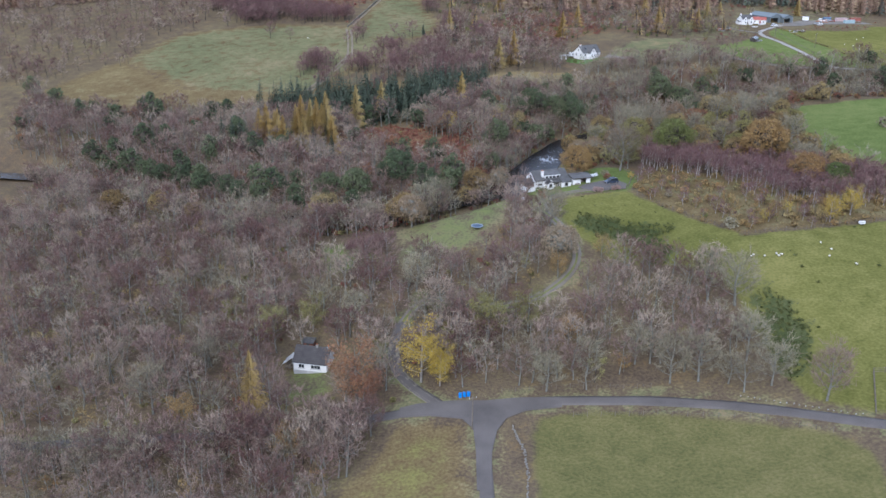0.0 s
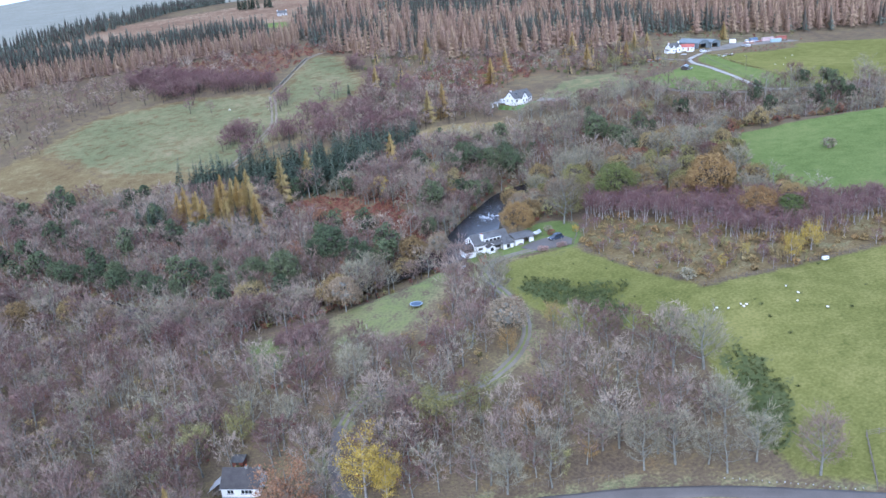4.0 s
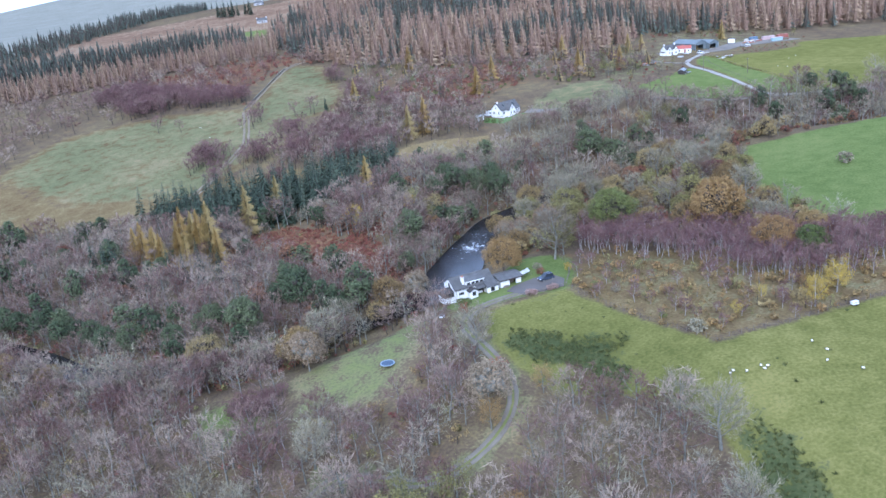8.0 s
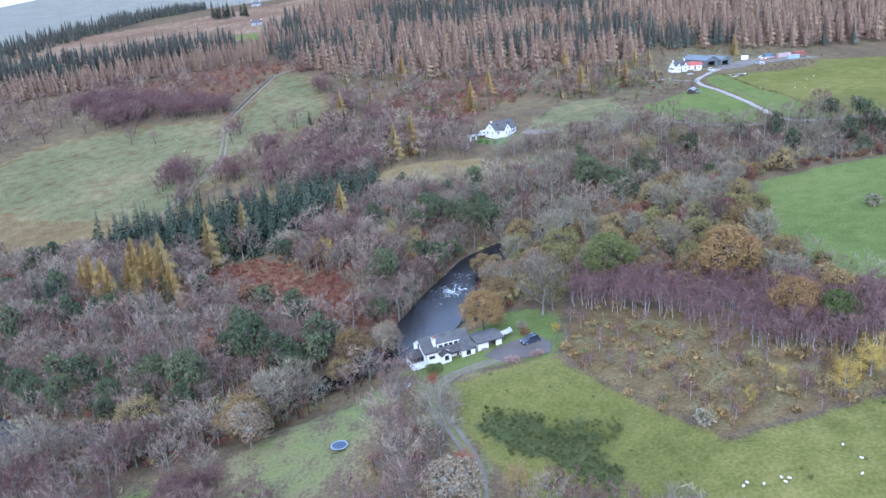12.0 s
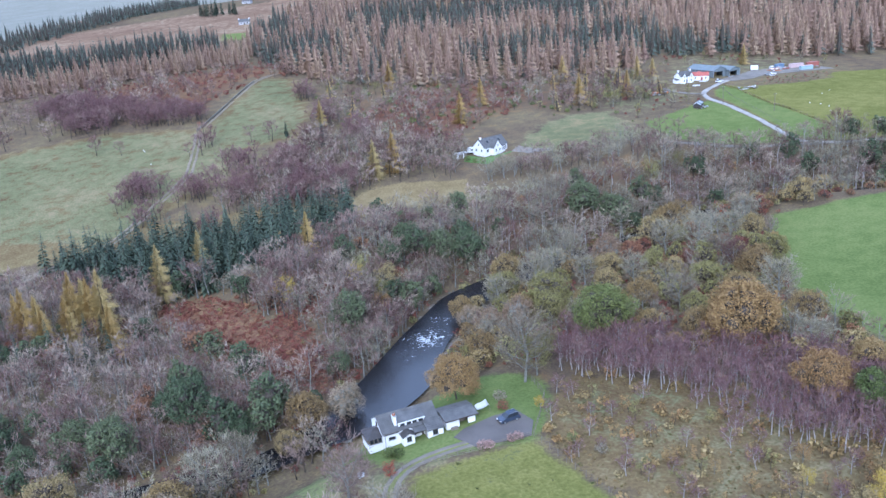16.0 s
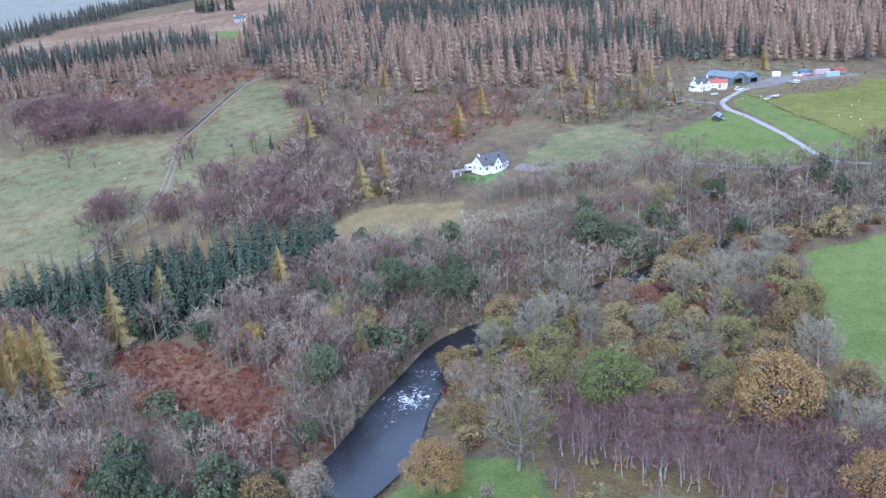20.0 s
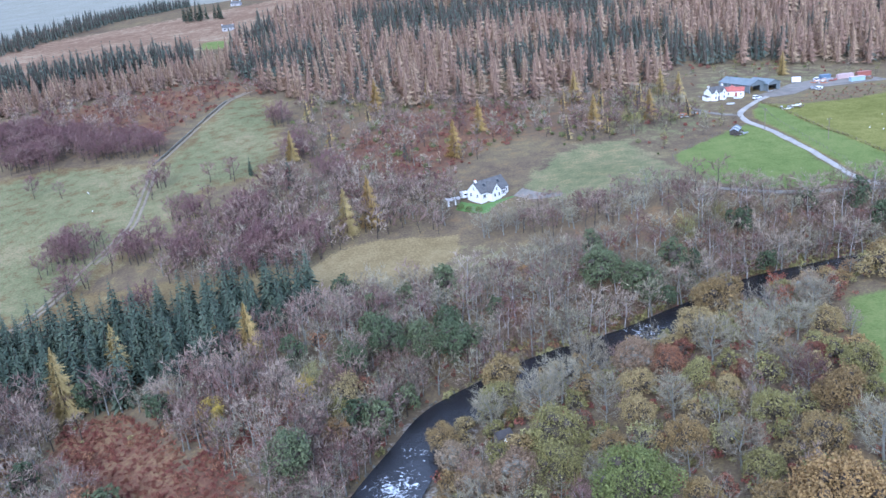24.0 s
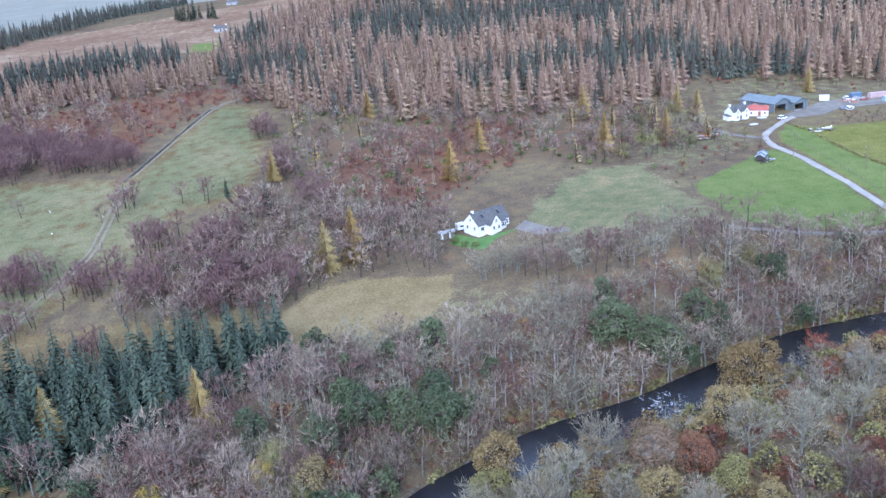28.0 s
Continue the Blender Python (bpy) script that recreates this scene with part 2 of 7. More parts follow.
def ground_material():
    m, n, l, p = material("ground_cover")
    big, mid, fine = noise_tex(n, l, 0.03, 5.0), noise_tex(n, l, 0.22, 5.0), noise_tex(n, l, 1.6, 4.0)
    wob = maths(n, l, "ADD", maths(n, l, "MULTIPLY_ADD", mid, 0.9, -0.45), maths(n, l, "MULTIPLY_ADD", fine, 0.6, -0.3))

    def tones(a, b, c):
        f = maths(n, l, "ADD", maths(n, l, "MULTIPLY", big, 0.28), maths(n, l, "ADD", maths(n, l, "MULTIPLY", mid, 0.3), maths(n, l, "MULTIPLY", fine, 0.42)))
        return ramp(n, l, f, [(0.37, a), (0.5, b), (0.63, c)])

    col = tones((0.075, 0.056, 0.04), (0.112, 0.084, 0.054), (0.15, 0.13, 0.066))
    for cover, shades, sharp in (
        ("moor", ((0.088, 0.06, 0.032), (0.132, 0.098, 0.048), (0.18, 0.145, 0.072)), 0.35),
        ("bracken", ((0.075, 0.038, 0.026), (0.118, 0.062, 0.04), (0.17, 0.115, 0.06)), 0.35),
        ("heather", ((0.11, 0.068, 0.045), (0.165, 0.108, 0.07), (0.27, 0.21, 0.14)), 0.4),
        # The far hillside's pale grey is haze put into the ground colour.
        ("hazy_hill", ((0.15, 0.145, 0.115), (0.19, 0.185, 0.15), (0.23, 0.22, 0.185)), 0.1),
        ("hill", ((0.085, 0.09, 0.045), (0.125, 0.125, 0.062), (0.2, 0.155, 0.09)), 0.6),
        ("tan", ((0.12, 0.09, 0.042), (0.168, 0.128, 0.064), (0.22, 0.172, 0.092)), 0.25),
        ("pasture", ((0.084, 0.086, 0.024), (0.124, 0.121, 0.036), (0.175, 0.158, 0.054)), 0.2),
        ("meadow", ((0.08, 0.078, 0.03), (0.112, 0.104, 0.04), (0.15, 0.128, 0.056)), 0.15),
        ("rushes", ((0.04, 0.052, 0.022), (0.058, 0.068, 0.028), (0.088, 0.094, 0.04)), 0.75),
        ("lawn", ((0.078, 0.1, 0.03), (0.108, 0.132, 0.042), (0.145, 0.155, 0.058)), 0.22),
        ("rock", ((0.1, 0.09, 0.08), (0.19, 0.17, 0.155), (0.27, 0.25, 0.23)), 0.4),
    ):
        at = n.new("ShaderNodeAttribute")
        at.attribute_name = cover
        f = maths(n, l, "ADD", at.outputs["Fac"], maths(n, l, "MULTIPLY", wob, 2.2 * sharp))
        mr = n.new("ShaderNodeMapRange")
        mr.interpolation_type = "SMOOTHSTEP"
        l.new(f, mr.inputs[0])
        mr.inputs[1].default_value, mr.inputs[2].default_value = 0.38, 0.62
        col = mixed(n, l, mr.outputs[0], col, tones(*shades))
    l.new(col, p.inputs["Base Color"])
    p.inputs["Roughness"].default_value = 1.0
    p.inputs["Specular IOR Level"].default_value = 0.0
    b = n.new("ShaderNodeBump")
    b.inputs["Strength"].default_value, b.inputs["Distance"].default_value = 0.9, 0.6
    l.new(maths(n, l, "ADD", mid, maths(n, l, "MULTIPLY", fine, 0.5)), b.inputs["Height"])
    l.new(b.outputs[0], p.inputs["Normal"])
    return m


def water_material():
    m, n, l, p = material("dark_peaty_water")
    at = n.new("ShaderNodeAttribute")
    at.attribute_name = "broken"
    nz = noise_tex(n, l, 0.7, 9.0)
    nz.node.inputs["Distortion"].default_value = 1.8
    foam = maths(n, l, "ADD", at.outputs["Fac"], maths(n, l, "MULTIPLY_ADD", nz, 1.8, -1.42))
    mr = n.new("ShaderNodeMapRange")
    l.new(foam, mr.inputs[0])
    mr.inputs[1].default_value, mr.inputs[2].default_value = 0.34, 0.75
    l.new(mixed(n, l, mr.outputs[0], (0.012, 0.012, 0.014), (0.6, 0.62, 0.65)), p.inputs["Base Color"])
    l.new(maths(n, l, "MULTIPLY_ADD", mr.outputs[0], 0.6, 0.06), p.inputs["Roughness"])
    b = n.new("ShaderNodeBump")
    b.inputs["Distance"].default_value = 0.2
    l.new(maths(n, l, "MULTIPLY_ADD", at.outputs["Fac"], 0.9, 0.3), b.inputs["Strength"])
    l.new(noise_tex(n, l, 2.2, 5.0), b.inputs["Height"])
    l.new(b.outputs[0], p.inputs["Normal"])
    return m


# ---- the lie of the land ----
# Heights of the smooth land form every 100 m, from x = -300 and y = 0.
LAND = np.array([
    [-92.4, -72.6, -52.8, -32.3, -9.5, 14.1, 36.5, 58.1],
    [-70.1, -52.5, -34.6, -16.6, 2.1, 18.2, 33.1, 48.0],
    [-47.6, -33.4, -17.4, 0.1, 12.6, 20.2, 29.1, 38.8],
    [-25.2, -15.9, -7.2, -0.3, 9.1, 18.1, 25.1, 31.2],
    [-4.9, 1.1, 6.0, 9.6, 15.1, 19.1, 22.3, 25.4],
    [12.2, 16.7, 21.0, 23.9, 24.9, 23.0, 21.9, 22.0],
    [25.8, 29.2, 32.3, 33.0, 30.5, 27.2, 24.8, 23.5],
    [36.5, 38.5, 40.0, 39.9, 38.0, 35.5, 33.5, 32.0],
    [45.0, 47.5, 49.5, 50.5, 50.0, 49.0, 48.0, 47.0],
    [51.0, 54.5, 58.0, 61.0, 63.0, 64.0, 64.0, 63.0],
    [56.0, 60.0, 66.0, 73.0, 78.0, 80.0, 80.0, 79.0],
])
# Knolls and hollows: x, y, radius, rise.
KNOLLS = [(27, 240, 42, 4.5), (3, 214, 30, 2.5), (100, 402, 35, 8), (-8, 338, 35, 6), (-12, 443, 50, 5), (32, 140, 38, -4.5), (-38, 176, 24, -3.5), (66, 192, 22, 3.5), (-36, 234, 18, 3)]
# The river's middle line, from the foot of the valley up to its head.
RIVER = [(-230, 335), (-170, 315), (-115, 285), (-78, 252), (-40, 246), (-8, 254), (8, 266), (18, 280), (23, 298), (34, 323), (54, 338), (81, 348), (121, 368), (146, 372), (185, 366), (225, 376), (290, 398), (350, 402)]


def smooth(a, b, v):
    u = np.clip((np.asarray(v, float) - a) / (b - a), 0, 1)
    return u * u * (3 - 2 * u)


def spline(u):
    return [(1 - u) ** 3 / 6, (3 * u**3 - 6 * u**2 + 4) / 6, (-3 * u**3 + 3 * u**2 + 3 * u + 1) / 6, u**3 / 6]


def line_distance(x, y, line):
    """How far points lie from a broken line, and the x, y of the nearest place and how far along it lies (in corners)."""
    d, cx, cy, along = np.full(np.shape(x), 1e9), np.zeros(np.shape(x)), np.zeros(np.shape(x)), np.zeros(np.shape(x))
    for k, ((ax, ay), (bx, by)) in enumerate(zip(line, line[1:])):
        u = np.clip(((x - ax) * (bx - ax) + (y - ay) * (by - ay)) / ((bx - ax) ** 2 + (by - ay) ** 2), 0, 1)
        px, py = ax + u * (bx - ax), ay + u * (by - ay)
        q = np.hypot(x - px, y - py)
        near = q < d
        d, cx, cy, along = np.where(near, q, d), np.where(near, px, cx), np.where(near, py, cy), np.where(near, k + u, along)
    return d, cx, cy, along


def water_level(x):
    return np.where(x > 24, -0.5 + 0.055 * (x - 24), -0.5 + 0.075 * (x - 24))


def height(x, y):
    x, y = np.asarray(x, float), np.asarray(y, float)
    gx, gy = np.clip((x + 300) / 100, 0, LAND.shape[1] - 1.001), np.clip(y / 100, 0, LAND.shape[0] - 1.001)
    i, j = np.floor(gx).astype(int), np.floor(gy).astype(int)
    sx, sy = spline(gx - i), spline(gy - j)
    h = np.zeros(np.broadcast(x, y).shape)
    for a in range(4):
        for b in range(4):
            h = h + sx[a] * sy[b] * LAND[np.clip(j + b - 1, 0, LAND.shape[0] - 1), np.clip(i + a - 1, 0, LAND.shape[1] - 1)]
    for kx, ky, r, up in KNOLLS:
        h = h + up * np.exp(-((x - kx) ** 2 + (y - ky) ** 2) / r**2)
    far = smooth(1250, 2300, y)
    h = h * (1 - far) + np.clip(63 + 0.14 * (x + 1010), -60, 330) * far
    d, cx, cy, along = line_distance(x, y, RIVER)
    m = smooth(7.5, 26, d)
    return (water_level(cx) - 1.2) * (1 - m) + h * m


def z_at(x, y):
    return float(height(np.array([float(x)]), np.array([float(y)]))[0])


def inside(x, y, poly):
    """Whether points lie inside a closed outline."""
    odd = np.zeros(np.shape(x), bool)
    for (ax, ay), (bx, by) in zip(poly, poly[1:] + poly[:1]):
        if ay != by:
            odd ^= ((ay > y) != (by > y)) & (x < (bx - ax) * (y - ay) / (by - ay) + ax)
    return odd


def cover(x, y, poly, soft=4.0):
    """1 well inside an outline, 0 well outside, half on its edge."""
    d = line_distance(x, y, poly + poly[:1])[0]
    return 0.5 + 0.5 * np.clip(np.where(inside(x, y, poly), d, -d) / soft, -1, 1)


# ---- what grows where ----
HOUSE_FIELD = [(21, 230), (43, 237), (49, 227), (57, 213), (66, 198), (82, 202), (96, 207), (150, 212), (190, 150), (150, 100), (95, 123), (72, 135), (63, 141), (61, 150), (60, 160), (58, 176), (50, 188), (35, 195), (29, 203), (24, 214)]
ENCLOSURE = [(45, 238), (49, 227), (66, 198), (96, 207), (130, 212), (125, 230), (91, 245), (75, 252), (55, 261), (48, 250)]
NEAR_FIELD = [(11.8, 136), (11.6, 142.3), (14, 145.6), (25.3, 146.4), (39.9, 142.6), (53.9, 136.6), (64.6, 130.2), (68.4, 124), (67.7, 118.3), (66, 108), (60, 70), (12, 70), (12, 120)]
WET_HOLLOW = [(26, 213.6), (28.2, 221.4), (35, 218.2), (40.2, 214.4), (45.6, 212.3), (51.2, 211.4), (51, 206.5), (46.4, 203.6), (48.8, 197.7), (46.3, 190.4), (41.8, 191), (41.2, 197.8), (37, 204.4), (29.7, 207)]
WET_EDGE = [(63.7, 178.4), (68.1, 171.1), (70, 161.5), (66.8, 151.2), (61.5, 145.8), (60, 156.5), (60, 166.2)]
NEAR_ROUGH = [(-16, 146), (-1, 146), (1, 125), (2, 80), (-40, 80), (-33, 118), (-20, 136)]
BRIGHT_FIELD = [(124, 336), (155, 340), (240, 345), (300, 270), (200, 240), (118, 250), (109, 280)]
FARM_FIELD = [(116, 443), (130, 458), (154, 477), (158.5, 440), (158, 402), (124, 399), (115, 404)]
FARM_UPPER = [(162, 495), (178, 509), (230, 519), (330, 500), (300, 398), (174, 398), (163, 404), (162, 438), (160, 468), (158, 482)]
SCRUB_FIELD = [(63, 431), (75, 457), (88, 471), (107, 471), (112, 440), (112, 404), (93, 403), (75, 405), (66, 420)]
FARM_ROUGH = [(96, 477), (112, 520), (121, 538), (151, 556), (172, 606), (190, 592), (240, 570), (240, 530), (172, 520), (160, 500), (152, 478), (130, 460), (112, 440)]
TAN_FIELD = [(2, 372), (-1, 392), (6.8, 399.5), (15, 404), (27, 404.4), (42, 402), (46, 396), (58, 392), (76, 384), (78, 380), (60, 377), (40, 374), (28, 370), (18, 366), (8, 366)]
HILL_FIELD = [(-175, 500), (-122, 518), (-77, 505), (-64, 606), (-43, 594), (-24, 510), (-26, 466), (-45, 462), (-42, 427), (-56, 425), (-70, 400), (-82, 383), (-140, 400), (-190, 450)]
LOW_MOOR = [(-190, 450), (-140, 400), (-70, 400), (-9, 392), (0, 376), (-30, 378), (-88, 380), (-150, 372), (-220, 400)]
RIVER_BRACKEN = [(-50, 321), (-47.7, 332.5), (-38, 331), (-24, 322), (-15, 310), (-9, 312), (-4.3, 322.8), (5.6, 321.6), (2.3, 312.6), (-5, 305), (4, 293), (9.2, 286.2), (1, 278.4), (-13, 281), (-27, 297.5)]
HEATH = [(35, 550), (79, 540), (76, 494), (40, 448), (-3, 446), (-1, 509)]
WEST_LAWN = [(-22, 228), (-12, 238), (-2, 246), (6, 251), (10, 246), (13, 234), (10.5, 226), (6, 214), (3, 204), (-4, 203), (-14, 206), (-19, 205), (-26, 208), (-22, 216), (-26, 222)]
LAWN_VIEW = [(-14, 206), (-4, 203), (3, 204), (9, 214), (14, 226), (10, 222), (0, 212), (-8, 211)]
CLEARING = [(-44, 208), (-32, 205), (-26, 208), (-24, 214), (-32, 221), (-43, 228), (-46, 218)]
GARDEN = [(10, 243), (16, 236), (30, 235), (45, 237), (49, 252), (43, 262), (34, 262), (24, 258), (12, 258), (9, 250)]
FAR_MOOR = [(-330, 860), (-257, 900), (-150, 960), (-60, 1010), (-60, 880), (-95, 775), (-134, 745), (-220, 700), (-400, 700), (-900, 900), (-2400, 2600), (-700, 3400), (-100, 1500), (-300, 1150)]
CROFT_GREEN = [(-118, 754), (-98, 748), (-100, 783), (-126, 787)]
HILL_BRACKEN = [(-150, 560), (-100, 540), (-78, 512), (-74, 560), (-66, 600), (-40, 600), (-60, 640), (-76, 652), (-110, 642), (-178, 618)]
MAIN_ROAD = [(-190, 160), (-99, 151), (-75, 149), (-51, 147.5), (-27, 147), (-17, 148), (-9, 149.5), (2, 148.6), (9, 150), (19, 150), (35, 148), (50, 143), (63, 136), (72, 131), (95, 120), (140, 98)]
SIDE_ROAD = [(2.5, 147.5), (2.4, 143), (2.2, 136), (3, 124), (5, 100), (9, 60), (12, 20), (14, -40)]
TRACK = [(-6, 149.5), (-13, 156), (-17, 162), (-19, 172), (-18, 182), (-13, 190), (-3, 186), (5, 180), (11, 181), (19, 186), (26, 195), (27, 199), (25, 206), (22, 215), (17.5, 224), (17, 229), (20, 234), (30, 237.5), (36, 239)]
FARM_ROAD = [(172, 395), (160, 401), (160, 438), (157, 468), (153, 480), (155, 492), (171, 511), (191, 526), (212, 530)]
VALLEY_ROAD = [(112, 398), (125, 396), (158, 398), (172, 395), (230, 390), (330, 392)]
HILL_TRACK = [(-140, 340), (-82, 383), (-77, 399), (-67, 441), (-72, 477), (-77, 503), (-72, 543), (-66, 597), (-40, 640), (-60, 760), (-40, 830)]
FARM_LOOP = [(155, 488), (147, 492), (140, 505), (143, 520), (150, 523)]


FARM_BANK = [(173, 507), (182, 514), (196, 516), (225, 520), (222, 505), (202, 499), (183, 496), (174, 498)]
FARM_STRIP = [(162, 495), (168, 505), (172, 495), (173, 473), (176, 455), (180, 420), (174, 400), (163, 404), (162, 438), (160, 468), (158, 482)]


def ground():
    xs = np.r_[-4600, -3800, -3100, -2500, -2000, -1600, -1300, -1050, -850, -700, -580, -490, -420, np.arange(-370, 430, 3.2), 450, 520, 620, 750, 900, 1100, 1400, 1800, 2300, 3000, 3800, 4600]
    ys = np.r_[-900, -600, -400, -280, -180, -100, -40, 0, 30, 50, np.arange(64, 700, 3.2), np.arange(704, 1000, 10), np.arange(1010, 1700, 30), 1800, 2000, 2300, 2700, 3100, 3600, 4200]
    X, Y = np.meshgrid(xs, ys)
    x, y = X.ravel(), Y.ravel()
    z = height(x, y)
    rough = np.array([noise.noise((a * 0.06, b * 0.06, 0.3)) for a, b in zip(x, y)])
    roads = np.minimum.reduce([line_distance(x, y, r)[0] for r in (MAIN_ROAD, SIDE_ROAD, TRACK, FARM_ROAD, VALLEY_ROAD)])
    z = z + 0.5 * rough * smooth(4, 12, roads)
    me = bpy.data.meshes.new("ground")
    nx, ny = len(xs), len(ys)
    a = (np.arange(ny - 1)[:, None] * nx + np.arange(nx - 1)).ravel()
    quads = np.stack([a, a + 1, a + nx + 1, a + nx], 1)
    me.vertices.add(len(x))
    me.vertices.foreach_set("co", np.stack([x, y, z], 1).ravel())
    me.loops.add(quads.size)
    me.loops.foreach_set("vertex_index", quads.ravel())
    me.polygons.add(len(quads))
    me.polygons.foreach_set("loop_start", np.arange(len(quads)) * 4)
    me.polygons.foreach_set("use_smooth", np.ones(len(quads), bool))
    rd = line_distance(x, y, RIVER)[0]
    masks = {
        "lawn": np.maximum.reduce([cover(x, y, p) for p in (GARDEN, BRIGHT_FIELD, FARM_FIELD)] + [0.85 * cover(x, y, FARM_STRIP, 3), 0.8 * cover(x, y, [(6, 246), (10, 258), (18, 267), (27, 275), (36, 268), (46, 263), (50, 256), (46, 240), (20, 236)], 4)] + [0.47 * cover(x, y, WEST_LAWN, 6), 0.3 * cover(x, y, LAWN_VIEW, 8), 0.8 * cover(x, y, CROFT_GREEN, 8), 0.55 * cover(x, y, CLEARING), 0.52 * cover(x, y, [(-46, 158), (-44, 178), (-30, 178), (-28, 158), (-36, 151)], 5)]),
        "pasture": np.maximum.reduce([cover(x, y, p) * (1 - 0.9 * cover(x, y, FARM_BANK, 5)) for p in (HOUSE_FIELD, FARM_UPPER)] + [0.46 * cover(x, y, NEAR_ROUGH, 6)]),
        "meadow": cover(x, y, NEAR_FIELD),
        "tan": np.maximum(cover(x, y, [(2, 366), (-1, 392), (6.8, 399.5), (15, 404), (27, 404.4), (42, 402), (42, 391), (33, 380), (22, 366)], 3), 0.42 * cover(x, y, SCRUB_FIELD, 8)),
        "hill": np.maximum.reduce([0.6 * cover(x, y, WEST_LAWN, 4), 0.6 * cover(x, y, CLEARING, 4), 0.5 * cover(x, y, LAWN_VIEW, 4), 0.42 * cover(x, y, TAN_FIELD, 5), 0.63 * cover(x, y, HILL_FIELD, 8), 0.9 * cover(x, y, SCRUB_FIELD, 6), 0.46 * cover(x, y, FARM_ROUGH, 14), 0.3 * cover(x, y, LOW_MOOR, 10), 0.4 * cover(x, y, ENCLOSURE, 5), 0.5 * (1 - smooth(3.0, 6.5, np.minimum(line_distance(x, y, MAIN_ROAD)[0], line_distance(x, y, SIDE_ROAD)[0]))), 0.6 * (1 - smooth(2, 5, line_distance(x, y, TRACK)[0]))]),
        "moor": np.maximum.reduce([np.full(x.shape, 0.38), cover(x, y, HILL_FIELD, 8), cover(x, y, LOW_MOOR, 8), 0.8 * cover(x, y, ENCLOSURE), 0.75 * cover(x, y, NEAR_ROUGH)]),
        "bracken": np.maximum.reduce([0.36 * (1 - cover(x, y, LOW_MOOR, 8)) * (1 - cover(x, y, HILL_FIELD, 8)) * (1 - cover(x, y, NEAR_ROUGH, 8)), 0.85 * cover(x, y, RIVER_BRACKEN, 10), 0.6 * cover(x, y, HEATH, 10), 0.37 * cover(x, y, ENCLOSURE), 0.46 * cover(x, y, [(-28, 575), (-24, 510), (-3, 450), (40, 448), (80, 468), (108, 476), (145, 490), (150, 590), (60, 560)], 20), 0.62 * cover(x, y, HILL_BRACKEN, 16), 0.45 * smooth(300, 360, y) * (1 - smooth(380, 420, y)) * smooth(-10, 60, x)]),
        # Distant ground takes the painted haze tone.
        "hazy_hill": np.maximum(smooth(1180, 1320, y), smooth(0, 60, -x - 300) * smooth(700, 800, y)),
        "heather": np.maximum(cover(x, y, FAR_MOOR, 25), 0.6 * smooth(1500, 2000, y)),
        "rushes": np.maximum.reduce([0.8 * cover(x, y, WET_HOLLOW, 3.5), 0.85 * cover(x, y, WET_EDGE, 3.5), 0.5 * cover(x, y, [(24, 230), (38, 234), (42, 231), (28, 225)], 4)]),
        "rock": (1 - smooth(7, 10.5, rd)) * 0.5 * smooth(12, 26, x),
    }
    for name, v in masks.items():
        me.attributes.new(name, "FLOAT", "POINT").data.foreach_set("value", np.ascontiguousarray(v, dtype=np.float32))
    me.update(calc_edges=True)
    me.materials.append(ground_material())
    return tagged(new("ground", me), "rolling river valley of fields, moor and woodland floor", "ground", kind="structure")


def ribbon(name, line, width, mat, lift, step=2.5, crown=0.0, level=None, attr=None, wander=0.0):
    """A strip laid along a line on the ground."""
    pts, L = [], 0.0
    for (ax, ay), (bx, by) in zip(line, line[1:]):
        n = max(1, int(math.hypot(bx - ax, by - ay) / step))
        pts += [(ax + (bx - ax) * k / n, ay + (by - ay) * k / n) for k in range(n)]
    p = np.array(pts + [line[-1]], float)
    for _ in range(6):
        p[1:-1] = (p[:-2] + 2 * p[1:-1] + p[2:]) / 4
    t = np.gradient(p, axis=0)
    t /= np.linalg.norm(t, axis=1)[:, None]
    nrm = np.stack([-t[:, 1], t[:, 0]], 1)
    w = np.array([width(*q) if callable(width) else width for q in p]) / 2
    bm, rows = bmesh.new(), []
    cols = [-1.0, -0.95, -0.5, 0.0, 0.5, 0.95, 1.0]
    for k, q in enumerate(p):
        row = []
        for u in cols:
            edge = wander * noise.noise((k * 0.35, u * 3, 7.7)) if abs(u) > 0.9 else 0
            x, y = q + nrm[k] * (w[k] * u + edge)
            z = (z_at(x, y) + lift + crown * (1 - u * u)) if level is None else float(level(q[0]))
            if level is None and abs(u) == 1.0:
                z -= 0.35
            row.append(bm.verts.new((x, y, z)))
        rows.append(row)
    for a, b in zip(rows, rows[1:]):
        for c in range(len(cols) - 1):
            bm.faces.new((a[c + 1], a[c], b[c], b[c + 1])).smooth = True
    me = bpy.data.meshes.new(name)
    bm.to_mesh(me)
    bm.free()
    if attr:
        co = np.zeros(len(me.vertices) * 3, np.float32)
        me.vertices.foreach_get("co", co)
        me.attributes.new(attr[0], "FLOAT", "POINT").data.foreach_set("value", np.array([attr[1](*c) for c in co.reshape(-1, 3)], np.float32))
    me.materials.append(mat)
    return new(name, me)


def river_width(x, y):
    return 8.0 + 4.0 * float(smooth(-5, 12, x)) + 4.5 * math.exp(-(((x - 18) / 16) ** 2 + ((y - 280) / 16) ** 2)) + 2 * noise.noise((x * 0.05, y * 0.05, 0))


